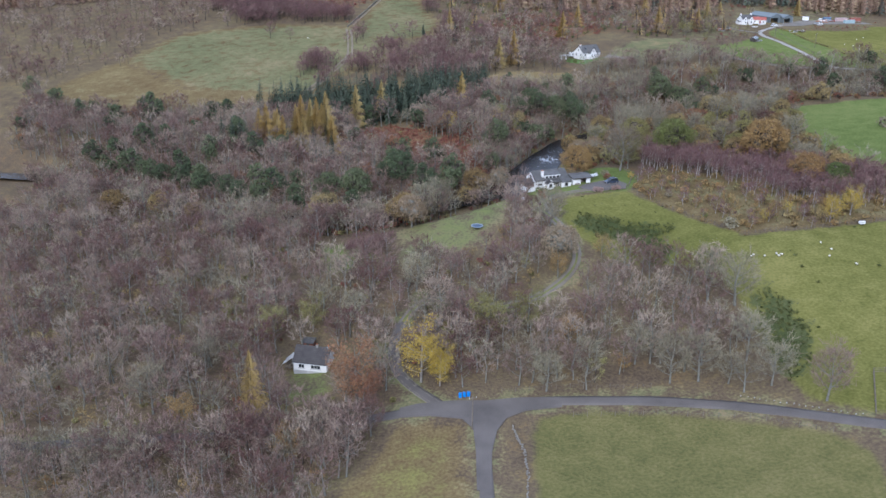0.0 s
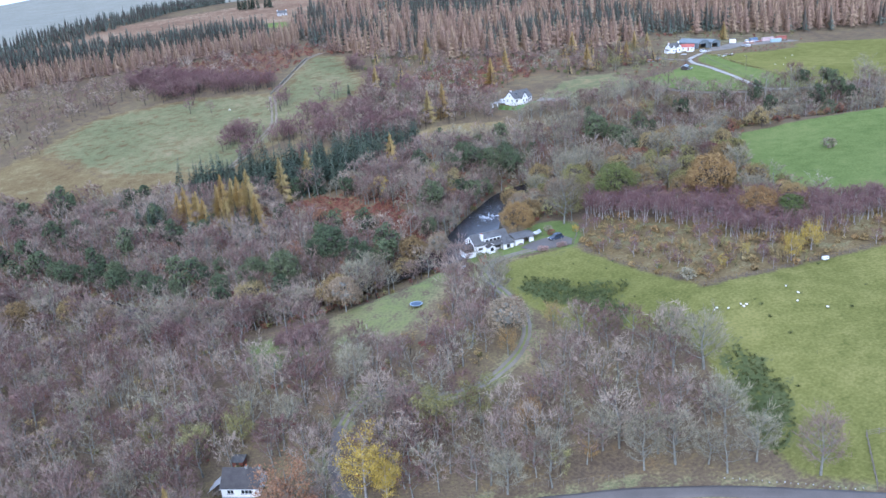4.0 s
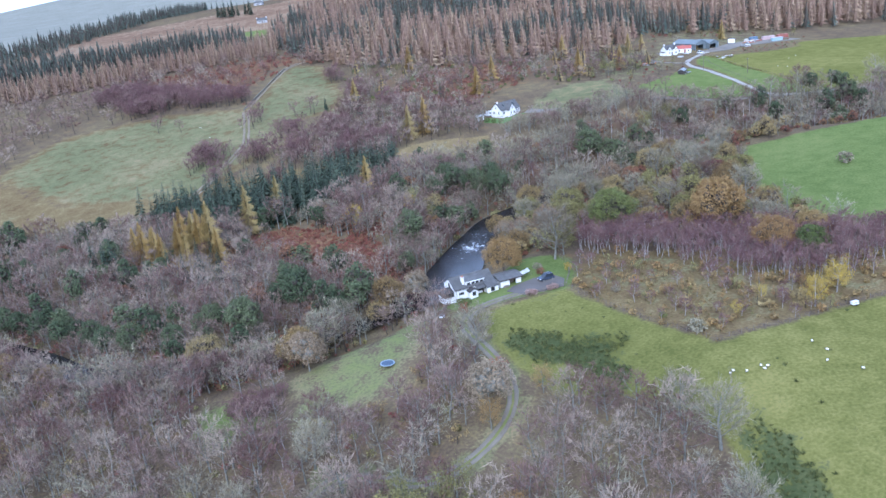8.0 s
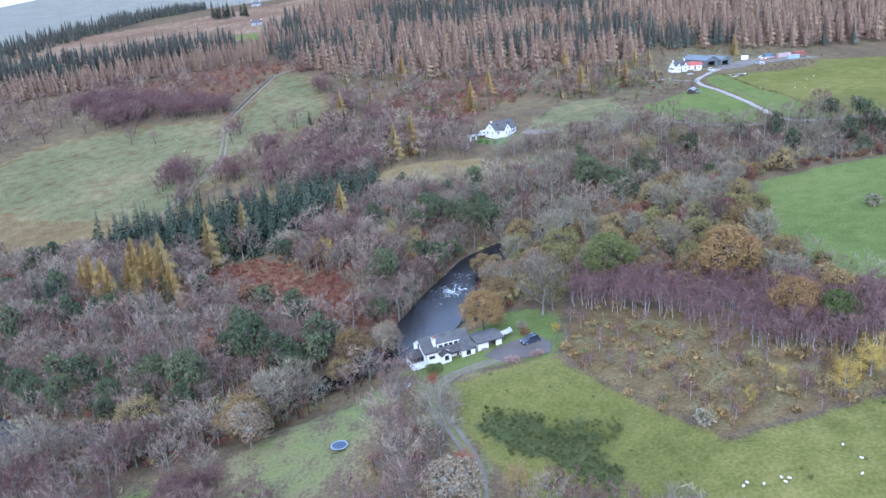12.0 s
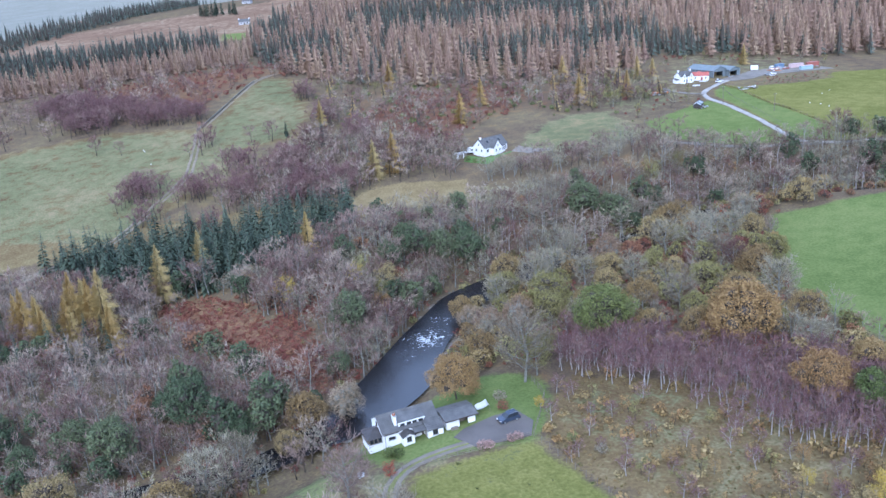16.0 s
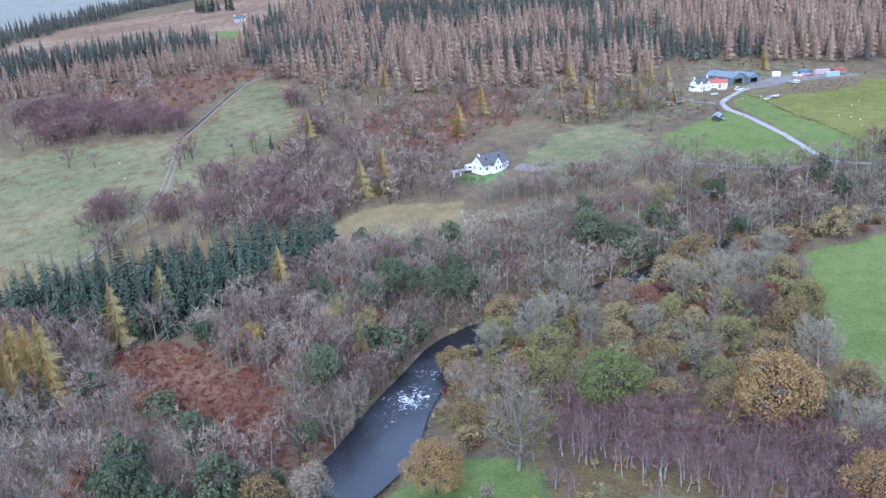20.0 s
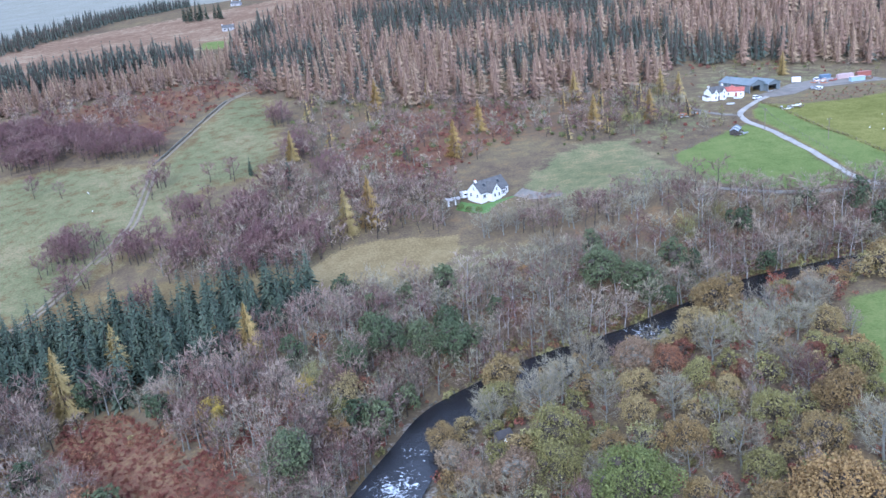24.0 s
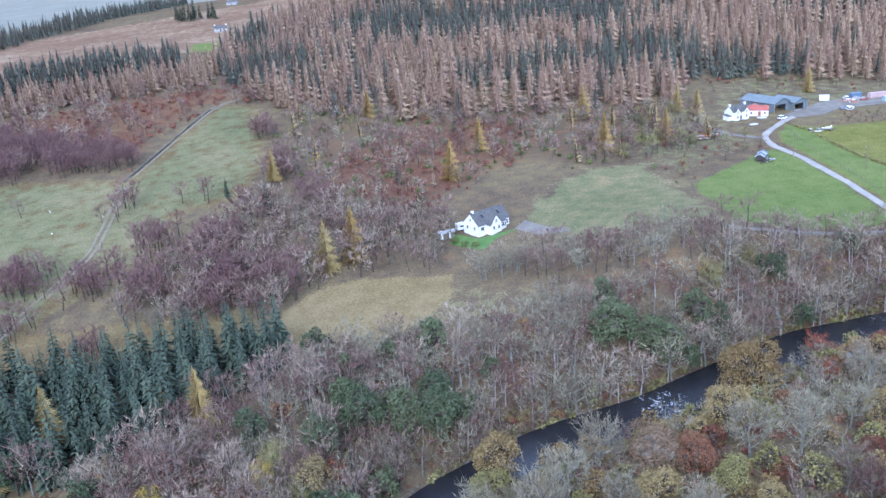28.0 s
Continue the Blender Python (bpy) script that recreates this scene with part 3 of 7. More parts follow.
def broken_water(x, y, z):
    """Rapids: how white the water runs."""
    v = 0.1 + 0.25 * max(0, noise.noise((x * 0.08, y * 0.08, 2)))
    for a, b, r, s in ((25, 301, 9, 1.0), (20, 293, 7, 0.7), (29, 312, 8, 0.75), (38, 326, 7, 0.5), (84, 349, 13, 0.85), (104, 360, 7, 0.4), (141, 373, 10, 0.75), (58, 341, 7, 0.25), (-60, 248, 12, 0.6), (-85, 258, 8, 0.5)):
        v = max(v, s * math.exp(-((x - a) ** 2 + (y - b) ** 2) / r**2))
    return v


ground()
tagged(ribbon("water", RIVER, river_width, water_material(), 0, 2.0, level=water_level, attr=("broken", broken_water)), "dark peaty river with white rapids between wooded banks", "river", kind="structure")
tagged(ribbon("road", MAIN_ROAD, 2.6, TARMAC, 0.12, crown=0.06, wander=0.25), "narrow grey tarmac country road with grass verges", "road", kind="structure")
tagged(ribbon("side_road", SIDE_ROAD, 2.7, TARMAC, 0.16, crown=0.06, wander=0.2), "single-track tarmac side road meeting the main road", "road", kind="structure")
tagged(ribbon("drive", TRACK[:5], 2.3, TARMAC, 0.15, wander=0.3), "dark tarmac start of the house track", "drive", kind="structure")
tagged(ribbon("farm_road", FARM_ROAD, 2.4, DRY_GRAVEL, 0.15, wander=0.4), "pale gravel farm road climbing to the steading", "road", kind="structure")
tagged(ribbon("valley_road", VALLEY_ROAD, 1.8, GRAVEL, 0.12, wander=0.4), "narrow valley road behind the river woods", "road", kind="structure")
tagged(ribbon("farm_loop_track", FARM_LOOP, 2.2, GRAVEL, 0.13, wander=0.4), "worn gravel loop beside the farmhouse", "track", kind="structure")
TRACK_STONE = surface("worn_track_stone", (0.11, 0.094, 0.074), (0.185, 0.16, 0.128), 0.25, 0.9, fine=8.0)
MUD = surface("dry_mud_track", (0.12, 0.095, 0.065), (0.2, 0.165, 0.115), 0.6, 0.95)
GRASS_STRIP = surface("worn_track_grass", (0.1, 0.115, 0.035), (0.17, 0.16, 0.06), 0.6, 0.95)
tagged(ribbon("track_verge", TRACK, 2.5, GRASS_STRIP, 0.08, wander=0.3), "grassy strip along the house track", "track", kind="structure")


def shifted(line, off):
    p = np.array(line, float)
    t = np.gradient(p, axis=0)
    t /= np.linalg.norm(t, axis=1)[:, None]
    return [tuple(q) for q in p + off * np.stack([-t[:, 1], t[:, 0]], 1)]


for off in (-0.75, 0.75):
    tagged(ribbon("track_rut", shifted(TRACK, off), 0.9, TRACK_STONE, 0.15, wander=0.12), "stony wheel rut of the house track", "track", kind="structure")
    tagged(ribbon("hill_track_rut", shifted(HILL_TRACK, off * 1.5), 1.2, MUD, 0.12, wander=0.3), "muddy wheel rut climbing the hill pasture", "track", kind="structure")


# ---- trees and undergrowth ----
def tube(points, radii, sides=4):
    """Triangles of a tapered limb along points."""
    pts = np.array(points, float)
    v, f = [], []
    for k, (p, r) in enumerate(zip(pts, radii)):
        d = pts[min(k + 1, len(pts) - 1)] - pts[max(k - 1, 0)]
        d /= np.linalg.norm(d) + 1e-9
        a = np.cross(d, (0.31, 0.95, 0.1) if abs(d[2]) > 0.5 else (0, 0, 1))
        a /= np.linalg.norm(a)
        b = np.cross(d, a)
        for s in range(sides):
            t = 2 * math.pi * s / sides
            v.append(p + r * (a * math.cos(t) + b * math.sin(t)))
    for k in range(len(pts) - 1):
        for s in range(sides):
            i, j = k * sides + s, k * sides + (s + 1) % sides
            f += [(i, j, j + sides), (i, j + sides, i + sides)]
    return np.array(v), np.array(f)


def merged(pieces):
    v, f, n = [], [], 0
    for a, b in pieces:
        v.append(a)
        f.append(b + n)
        n += len(a)
    return np.concatenate(v), np.concatenate(f)


def slivers(base, tip, width, rng):
    """One thin triangle from each base towards its tip."""
    d = tip - base
    side = np.cross(d, rng.normal(size=d.shape))
    side *= (width / (np.linalg.norm(side, axis=1) + 1e-9))[:, None]
    v = np.stack([base - side, base + side, tip], 1).reshape(-1, 3)
    return v, np.arange(len(v)).reshape(-1, 3)


def flakes(centre, size, rng, droop=0.0):
    """Small four-cornered leaves or leaf clumps, each two triangles, turned at random."""
    n = len(centre)
    a = rng.normal(size=(n, 3))
    a /= np.linalg.norm(a, axis=1)[:, None]
    b = np.cross(a, rng.normal(size=(n, 3)))
    b /= np.linalg.norm(b, axis=1)[:, None]
    a, b = a * size[:, None], b * size[:, None] * 0.75
    a[:, 2] -= droop * size
    v = np.stack([centre - a, centre + b * 0.8, centre + a, centre - b], 1).reshape(-1, 3)
    q = np.arange(n)[:, None] * 4
    return v, np.concatenate([q + (0, 1, 2), q + (0, 2, 3)])


def skeleton(h, rng, limbs, subs, spread, low, lean=0.04, girth=1.0):
    """Trunk and limbs of a broadleaf tree of height h: the wood's triangles, and where its twigs start and which way they grow."""
    top = np.array([rng.normal() * lean * h, rng.normal() * lean * h, h * 0.86])
    mid = top * 0.5 + np.array([rng.normal() * lean * h * 0.7, rng.normal() * lean * h * 0.7, 0])
    r = (0.014 * h + 0.03) * girth
    wood = [tube([(0, 0, -0.6), mid * 0.45, mid, top * 0.75 + mid * 0.12, top], [r * 1.35, r, r * 0.75, r * 0.4, 0.02], 4)]
    starts, ways = [], []
    for k in range(limbs):
        u = low + (0.84 - low) * (k + rng.random()) / limbs
        p = mid * (2 * u) if u < 0.5 else mid + (top - mid) * (2 * u - 1)
        t = 2.4 * k + rng.uniform(-0.5, 0.5)
        out = spread * h * math.sqrt(max(0.12, 1 - ((u - 0.42) / 0.62) ** 2)) * rng.uniform(0.7, 1.12)
        lift = h * (0.1 + 0.16 * rng.random()) + 0.25 * out
        e = p + np.array([math.cos(t) * out, math.sin(t) * out, lift])
        m = p * 0.5 + e * 0.5 + np.array([0, 0, -0.12 * lift])
        wood.append(tube([p, m, e], [r * 0.5 * (1.15 - u), r * 0.32 * (1.15 - u), 0.02], 3))
        for j in range(subs):
            f = 0.3 + 0.7 * (j + rng.random()) / subs
            s0 = p + (m - p) * 2 * f if f < 0.5 else m + (e - m) * (2 * f - 1)
            w = t + (1 if j % 2 else -1) * rng.uniform(0.35, 1.25)
            L = out * rng.uniform(0.3, 0.55)
            s1 = s0 + np.array([math.cos(w) * L, math.sin(w) * L, L * rng.uniform(0.25, 0.95)])
            wood.append(slivers(s0[None], s1[None], np.array([r * 0.16 + 0.012]), rng))
            d = (s1 - s0) / (np.linalg.norm(s1 - s0) + 1e-9)
            for q in (0.35, 0.65, 1.0):
                starts.append(s0 + (s1 - s0) * q)
                ways.append(d)
        starts.append(e)
        ways.append((e - m) / (np.linalg.norm(e - m) + 1e-9))
    starts.append(top)
    ways.append(np.array([0, 0, 1.0]))
    return merged(wood), np.array(starts), np.array(ways)


def bare_tree(h, rng, twigs=360, limbs=8, subs=4, spread=0.36, width=0.05, low=0.26, reach=0.1, girth=1.0):
    """A leafless tree: trunk, limbs and boughs, and fine twigs that grow from the boughs."""
    wood, starts, ways = skeleton(h, rng, limbs, subs, spread * 0.86, low, girth=girth)
    inner = int(twigs * 0.55)
    pick = rng.integers(0, len(starts), inner)
    base = starts[pick] + rng.normal(size=(inner, 3)) * 0.018 * h
    tip = base + (ways[pick] * 0.55 + rng.normal(size=(inner, 3)) * 0.5 + (0, 0, 0.35)) * (h * reach * rng.uniform(0.6, 1.2, (inner, 1)))
    skin = twigs - inner
    d = rng.normal(size=(skin, 3)) + (0, 0, 0.35)
    d /= np.linalg.norm(d, axis=1)[:, None]
    knobs = rng.normal(size=(16, 3))
    knobs /= np.linalg.norm(knobs, axis=1)[:, None]
    k = 0.66 + 0.3 * np.clip(((d @ knobs.T).max(1) - 0.6) / 0.4, 0, 1)
    from_low = low * 0.8
    b2 = d * k[:, None] * np.array([spread * h, spread * h, (1 - from_low) / 2 * h]) * rng.uniform(0.8, 1.0, (skin, 1)) + (0, 0, (1 + from_low) / 2 * h)
    t2 = b2 + (d * 0.4 + rng.normal(size=(skin, 3)) * 0.35 + (0, 0, 0.4)) * (h * reach * 0.8)
    base, tip = np.concatenate([base, b2]), np.concatenate([tip, t2])
    return wood, slivers(base, tip, width * rng.uniform(0.6, 1.3, twigs), rng)


def leaf_triangles(centre, way, size, rng, loose=0.7):
    """One small three-cornered leaf clump at each place, lying more or less across the way given."""
    n = way + rng.normal(size=way.shape) * loose
    n /= np.linalg.norm(n, axis=1)[:, None] + 1e-9
    a = np.cross(n, rng.normal(size=way.shape))
    a /= np.linalg.norm(a, axis=1)[:, None] + 1e-9
    b = np.cross(n, a) * size[:, None]
    a = a * size[:, None]
    v = np.stack([centre + a, centre - a * 0.5 + b * 0.87, centre - a * 0.5 - b * 0.87], 1).reshape(-1, 3)
    return v, np.arange(len(v)).reshape(-1, 3)


def airy_tree(h, rng, leaves=900, limbs=9, subs=4, spread=0.32, size=0.16, low=0.2, cloud=0.045, twigs=60):
    """A tree in thinning leaf: the boughs show through loose sprays of small leaves."""
    wood, starts, ways = skeleton(h, rng, limbs, subs, spread * 0.85, low, 0.03)
    pick = rng.integers(0, len(starts), leaves)
    at = starts[pick] + ways[pick] * (h * 0.05 * rng.random((leaves, 1))) + rng.normal(size=(leaves, 3)) * cloud * h
    return wood, leaf_triangles(at, ways[pick] * 0.5 + (0, 0, 0.7), size * rng.uniform(0.6, 1.3, leaves), rng, 0.8)


GOLDEN = (1 + 5**0.5) / 2
BALL = (np.array([(-1, GOLDEN, 0), (1, GOLDEN, 0), (-1, -GOLDEN, 0), (1, -GOLDEN, 0), (0, -1, GOLDEN), (0, 1, GOLDEN), (0, -1, -GOLDEN), (0, 1, -GOLDEN), (GOLDEN, 0, -1), (GOLDEN, 0, 1), (-GOLDEN, 0, -1), (-GOLDEN, 0, 1)]) / math.hypot(1, GOLDEN),
        np.array([(0, 11, 5), (0, 5, 1), (0, 1, 7), (0, 7, 10), (0, 10, 11), (1, 5, 9), (5, 11, 4), (11, 10, 2), (10, 7, 6), (7, 1, 8), (3, 9, 4), (3, 4, 2), (3, 2, 6), (3, 6, 8), (3, 8, 9), (4, 9, 5), (2, 4, 11), (6, 2, 10), (8, 6, 7), (9, 8, 1)]))


def leafy_tree(h, rng, leaves=420, limbs=5, spread=0.5, size=0.36, low=0.14, lobes=13, each=7, lump=0.42):
    """A tree in leaf: trunk and limbs, and an uneven crown whose leaf masses break up into smaller ones; bark-coloured
    balls inside paint the dark gaps between.
    """
    wood, _, _ = skeleton(h, rng, limbs, 1, spread * 0.55, max(low, 0.2), 0.03)
    half = (1 - low) / 2 * h
    stretch = np.array([spread * h, spread * h, half])
    k = np.arange(lobes)
    up = 1 - 1.62 * k / lobes
    turn = 2.39996 * k + rng.normal(size=lobes) * 0.35
    flat = np.sqrt(np.clip(1 - up * up, 0, 1))
    way = np.stack([flat * np.cos(turn), flat * np.sin(turn), up], 1)
    heart = way * rng.uniform(0.46, 0.68, lobes)[:, None] * stretch + (0, 0, low * h + half)
    big = lump * spread * h * rng.uniform(0.7, 1.25, lobes)
    d = rng.normal(size=(lobes * each, 3)) + np.repeat(way, each, 0) * 0.9 + (0, 0, 0.25)
    d /= np.linalg.norm(d, axis=1)[:, None]
    spot = np.repeat(heart, each, 0) + d * (np.repeat(big, each) * rng.uniform(0.55, 0.95, lobes * each))[:, None]
    small = np.repeat(big, each) * rng.uniform(0.3, 0.55, lobes * each)
    clumped = int(leaves * 0.45)
    pick = rng.choice(lobes * each, clumped, p=small**2 / (small**2).sum())
    e = rng.normal(size=(clumped, 3)) + d[pick] * 0.7 + (0, 0, 0.3)
    e /= np.linalg.norm(e, axis=1)[:, None]
    at = spot[pick] + e * (small[pick] * rng.uniform(0.6, 1.1, clumped))[:, None]
    over = rng.choice(lobes, leaves - clumped, p=big**2 / (big**2).sum())
    e2 = rng.normal(size=(leaves - clumped, 3)) + way[over] * 0.5 + (0, 0, 0.2)
    e2 /= np.linalg.norm(e2, axis=1)[:, None]
    at2 = heart[over] + e2 * (big[over] * rng.uniform(0.7, 1.06, leaves - clumped))[:, None]
    at, e = np.concatenate([at, at2]), np.concatenate([e, e2])
    # Shade between the leaf masses, added as dark balls to the wood.
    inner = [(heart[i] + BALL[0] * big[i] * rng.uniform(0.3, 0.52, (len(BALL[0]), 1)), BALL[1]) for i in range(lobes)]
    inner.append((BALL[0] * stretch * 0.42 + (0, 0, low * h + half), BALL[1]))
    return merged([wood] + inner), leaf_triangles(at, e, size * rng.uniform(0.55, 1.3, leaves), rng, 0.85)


def feather(h, rng, sprays=80, reach=0.17, width=0.4, droop=0.0, low=0.06, heart=0.0):
    """A soft narrow cone of fine sprays, as a conifer looks from afar."""
    wood = tube([(0, 0, -0.6), (0, 0, h * 0.5), (0, 0, h)], [0.012 * h, 0.008 * h, 0.01], 3)
    u = low + (1 - low) * rng.random(sprays) ** 1.25
    t = rng.uniform(0, 6.283, sprays)
    R = reach * h * (1 - u) ** 0.75 * rng.uniform(0.5, 1.25, sprays) * (0.85 + 0.3 * np.sin(u * 40 + t)) + 0.15
    c = np.stack([np.cos(t), np.sin(t), np.zeros(sprays)], 1)
    base = c * (R * 0.3)[:, None] + np.stack([np.zeros(sprays), np.zeros(sprays), h * u + R * 0.15], 1)
    tip = c * R[:, None] + np.stack([np.zeros(sprays), np.zeros(sprays), h * u - droop * R + 0.07 * h * rng.uniform(-0.3, 1, sprays)], 1)
    slant = rng.uniform(0.35, 1.35, sprays)
    side = np.stack([-np.sin(t) * np.cos(slant), np.cos(t) * np.cos(slant), np.sin(slant)], 1) * (width * (0.6 + 0.5 * R / (reach * h)))[:, None]
    v = np.stack([base - side, base + side, tip], 1).reshape(-1, 3)
    if heart:
        wood = merged([wood, tube([(0, 0, h * low), (0, 0, h * 0.3), (0, 0, h * 0.62), (0, 0, h * 0.9)], [heart * reach * h * k for k in (0.7, 1.0, 0.6, 0.1)], 5)])
    return wood, (v, np.arange(len(v)).reshape(-1, 3))


def conifer(h, rng, tiers=15, per=9, reach=0.17, width=0.3, droop=0.28, bare=0.08):
    """A spire of drooping branch sprays, tier over tier."""
    wood = tube([(0, 0, -0.6), (0, 0, h * 0.5), (0, 0, h)], [0.012 * h + 0.05, 0.008 * h + 0.03, 0.01], 5)
    v, f, n = [], [], 0
    for k in range(tiers):
        u = bare + (1 - bare) * (k + 0.5) / tiers
        R = reach * h * (1 - u) ** 0.8 + 0.12
        for s in range(max(4, int(per * (1.1 - 0.6 * u)))):
            t = 2.399 * (k * 3 + s) + rng.uniform(-0.5, 0.5)
            out = R * rng.uniform(0.65, 1.2)
            c, sn = math.cos(t), math.sin(t)
            z = h * u + rng.uniform(-0.5, 0.5) * h / tiers
            w = width * (0.3 + 0.5 * out)
            tip = (c * out, sn * out, z - droop * out * rng.uniform(0.5, 1.4))
            mid = (c * out * 0.55, sn * out * 0.55, z + 0.06 * out)
            v += [(0, 0, z + 0.12 * h / tiers), (mid[0] - sn * w, mid[1] + c * w, mid[2] - 0.25 * w), tip, (mid[0] + sn * w, mid[1] - c * w, mid[2] - 0.25 * w)]
            f += [(n, n + 1, n + 2), (n, n + 2, n + 3)]
            n += 4
    return wood, (np.array(v), np.array(f))


def bush(h, rng, leaves=90, size=0.25):
    """A low rounded shrub of leaf clumps on a few stems."""
    wood = merged([tube([(0, 0, -0.2), (0.3 * h * math.cos(t), 0.3 * h * math.sin(t), h * 0.7)], [0.04, 0.015], 3) for t in (0.3, 2.2, 4.4)])
    d = rng.normal(size=(leaves, 3))
    d /= np.linalg.norm(d, axis=1)[:, None]
    d *= rng.uniform(0.55, 1.05, leaves)[:, None]
    return wood, flakes(d * (h * 0.6, h * 0.6, h * 0.45) + (0, 0, h * 0.5), size * rng.uniform(0.6, 1.3, leaves), rng)


def tuft(h, rng, blades=16, width=0.09):
    """A tuft of rough grass or dead fronds."""
    b = rng.normal(size=(blades, 3)) * (0.28 * h, 0.28 * h, 0)
    t = b + np.stack([rng.normal(size=blades) * 0.5, rng.normal(size=blades) * 0.5, rng.uniform(0.5, 1.1, blades)], 1) * h
    return slivers(b, t, np.full(blades, width), rng)


def tri_mesh(name, v, f, mats, which=None, tone=None):
    me = bpy.data.meshes.new(name)
    me.vertices.add(len(v))
    me.vertices.foreach_set("co", np.ascontiguousarray(v, np.float32).ravel())
    me.loops.add(f.size)
    me.loops.foreach_set("vertex_index", np.ascontiguousarray(f, np.int32).ravel())
    me.polygons.add(len(f))
    me.polygons.foreach_set("loop_start", np.arange(len(f), dtype=np.int32) * 3)
    for m in mats:
        me.materials.append(m)
    if which is not None:
        me.polygons.foreach_set("material_index", which.astype(np.int32))
    if tone is not None:
        me.attributes.new("tone", "FLOAT", "POINT").data.foreach_set("value", tone.astype(np.float32))
    me.update(calc_edges=True)
    return me


def planted(spots, models, rng, scale=(0.8, 1.2), sink=0.0, tilt=0.03):
    """Copies of models (vertices, faces, which) at spots, as one set of triangles, with a tone for each plant."""
    if len(spots) == 0:
        return None
    spots = np.asarray(spots, float)
    zs = height(spots[:, 0], spots[:, 1]) - sink
    kind, turn, size, tone = rng.integers(0, len(models), len(spots)), rng.uniform(0, 6.283, len(spots)), rng.uniform(*scale, len(spots)), rng.random(len(spots))
    V, F, W, T, n = [], [], [], [], 0
    for k, (v, f, w) in enumerate(models):
        sel = np.where(kind == k)[0]
        if len(sel) == 0:
            continue
        c, s, g = np.cos(turn[sel])[:, None], np.sin(turn[sel])[:, None], size[sel][:, None]
        lx, ly = rng.normal(size=(2, len(sel), 1)) * tilt
        x = (v[:, 0] * c - v[:, 1] * s) * g + spots[sel, 0:1] + lx * v[:, 2]
        y = (v[:, 0] * s + v[:, 1] * c) * g + spots[sel, 1:2] + ly * v[:, 2]
        z = v[:, 2] * g * rng.uniform(0.9, 1.1, (len(sel), 1)) + zs[sel][:, None]
        V.append(np.stack([x, y, z], -1).reshape(-1, 3))
        F.append((f[None] + (np.arange(len(sel)) * len(v))[:, None, None]).reshape(-1, 3) + n)
        W.append(np.tile(w, len(sel)))
        T.append(np.repeat(tone[sel], len(v)))
        n += len(sel) * len(v)
    return np.concatenate(V), np.concatenate(F), np.concatenate(W), np.concatenate(T)


def model(wood, crown):
    """Wood and crown as one set of triangles: 0 marks the wood, 1 the crown."""
    v, f = merged([wood, crown])
    return v, f, np.r_[np.zeros(len(wood[1])), np.ones(len(crown[1]))]


def wood_of(name, spots, models, mats, label, category="trees", scale=(0.75, 1.2), seed=1, sink=0.0, tilt=0.03):
    made = planted(spots, models, np.random.default_rng(seed), scale, sink, tilt)
    if made:
        return tagged(new(name, tri_mesh(name, *made[:2], mats, made[2], made[3])), label, category, kind="stuff")


R = np.random.default_rng(11)
BIRCHES = [bare_tree(h, R, 540, 8, 4, s, 0.064, 0.2, 0.11) for h, s in ((9, 0.38), (10.5, 0.33), (8, 0.42), (11, 0.31), (9.5, 0.36))]
THIN_BIRCHES = [bare_tree(h, R, 270, 5, 3, s, 0.082, 0.24, 0.125) for h, s in ((9, 0.37), (10.5, 0.33), (8, 0.4), (11, 0.31))]
STEMS = [bare_tree(h, R, 270, 5, 3, s, 0.068, 0.42, 0.12) for h, s in ((8, 0.27), (9, 0.25), (7.5, 0.29))]
GREYS = [bare_tree(h, R, 380, 8, 4, s, 0.07, 0.18, 0.105, 1.25) for h, s in ((8.5, 0.44), (9.5, 0.42), (7.5, 0.46))]
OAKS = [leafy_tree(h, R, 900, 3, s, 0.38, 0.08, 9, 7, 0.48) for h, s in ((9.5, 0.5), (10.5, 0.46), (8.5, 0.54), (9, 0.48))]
SAPLINGS = [airy_tree(h, R, 330, 4, 3, s, 0.3, 0.16, 0.05) for h, s in ((9.5, 0.4), (8, 0.45), (10, 0.34))]
SPRUCES = [conifer(h, R, 17, 10, 0.2, 0.3, 0.3, 0.03) for h in (14, 15.5, 12.5)]
LARCHES = [conifer(h, R, 16, 8, 0.13, 0.2, 0.05, 0.12) for h in (14, 16)]
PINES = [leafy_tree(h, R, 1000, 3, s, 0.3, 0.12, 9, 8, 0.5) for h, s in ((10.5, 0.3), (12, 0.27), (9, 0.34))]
FAR_BARE = [bare_tree(h, R, 130, 4, 2, 0.38, 0.17, 0.16, 0.15) for h in (9, 11, 10)]
FAR_LARCH = [feather(h, R, 110, 0.24, 0.46, 0.1, 0.06, 0.28) for h in (17, 20, 15, 18)]
FRONT_LARCH = [feather(h, R, 200, 0.24, 0.32, 0.1, 0.06, 0.28) for h in (17, 19, 15, 18)]
FAR_SPRUCE = [feather(h, R, 100, 0.21, 0.44, 0.4, 0.06, 0.28) for h in (16, 19, 17)]
BUSHES = [bush(h, R, 60, 0.3) for h in (1.6, 2.2)]
BRACKENS = [tuft(h, R, 26, 0.08) for h in (0.6, 0.8, 1.0, 0.7)]
TUFTS = [tuft(0.55, R, 14, 0.08) for _ in range(3)]
"""Each kind as joined models for the woods."""
M_BIRCH, M_GREY, M_OAK = [model(*t) for t in BIRCHES], [model(*t) for t in GREYS], [model(*t) for t in OAKS]
M_SAPLING = [model(*t) for t in SAPLINGS]
M_STEM, M_THIN = [model(*t) for t in STEMS], [model(*t) for t in THIN_BIRCHES]
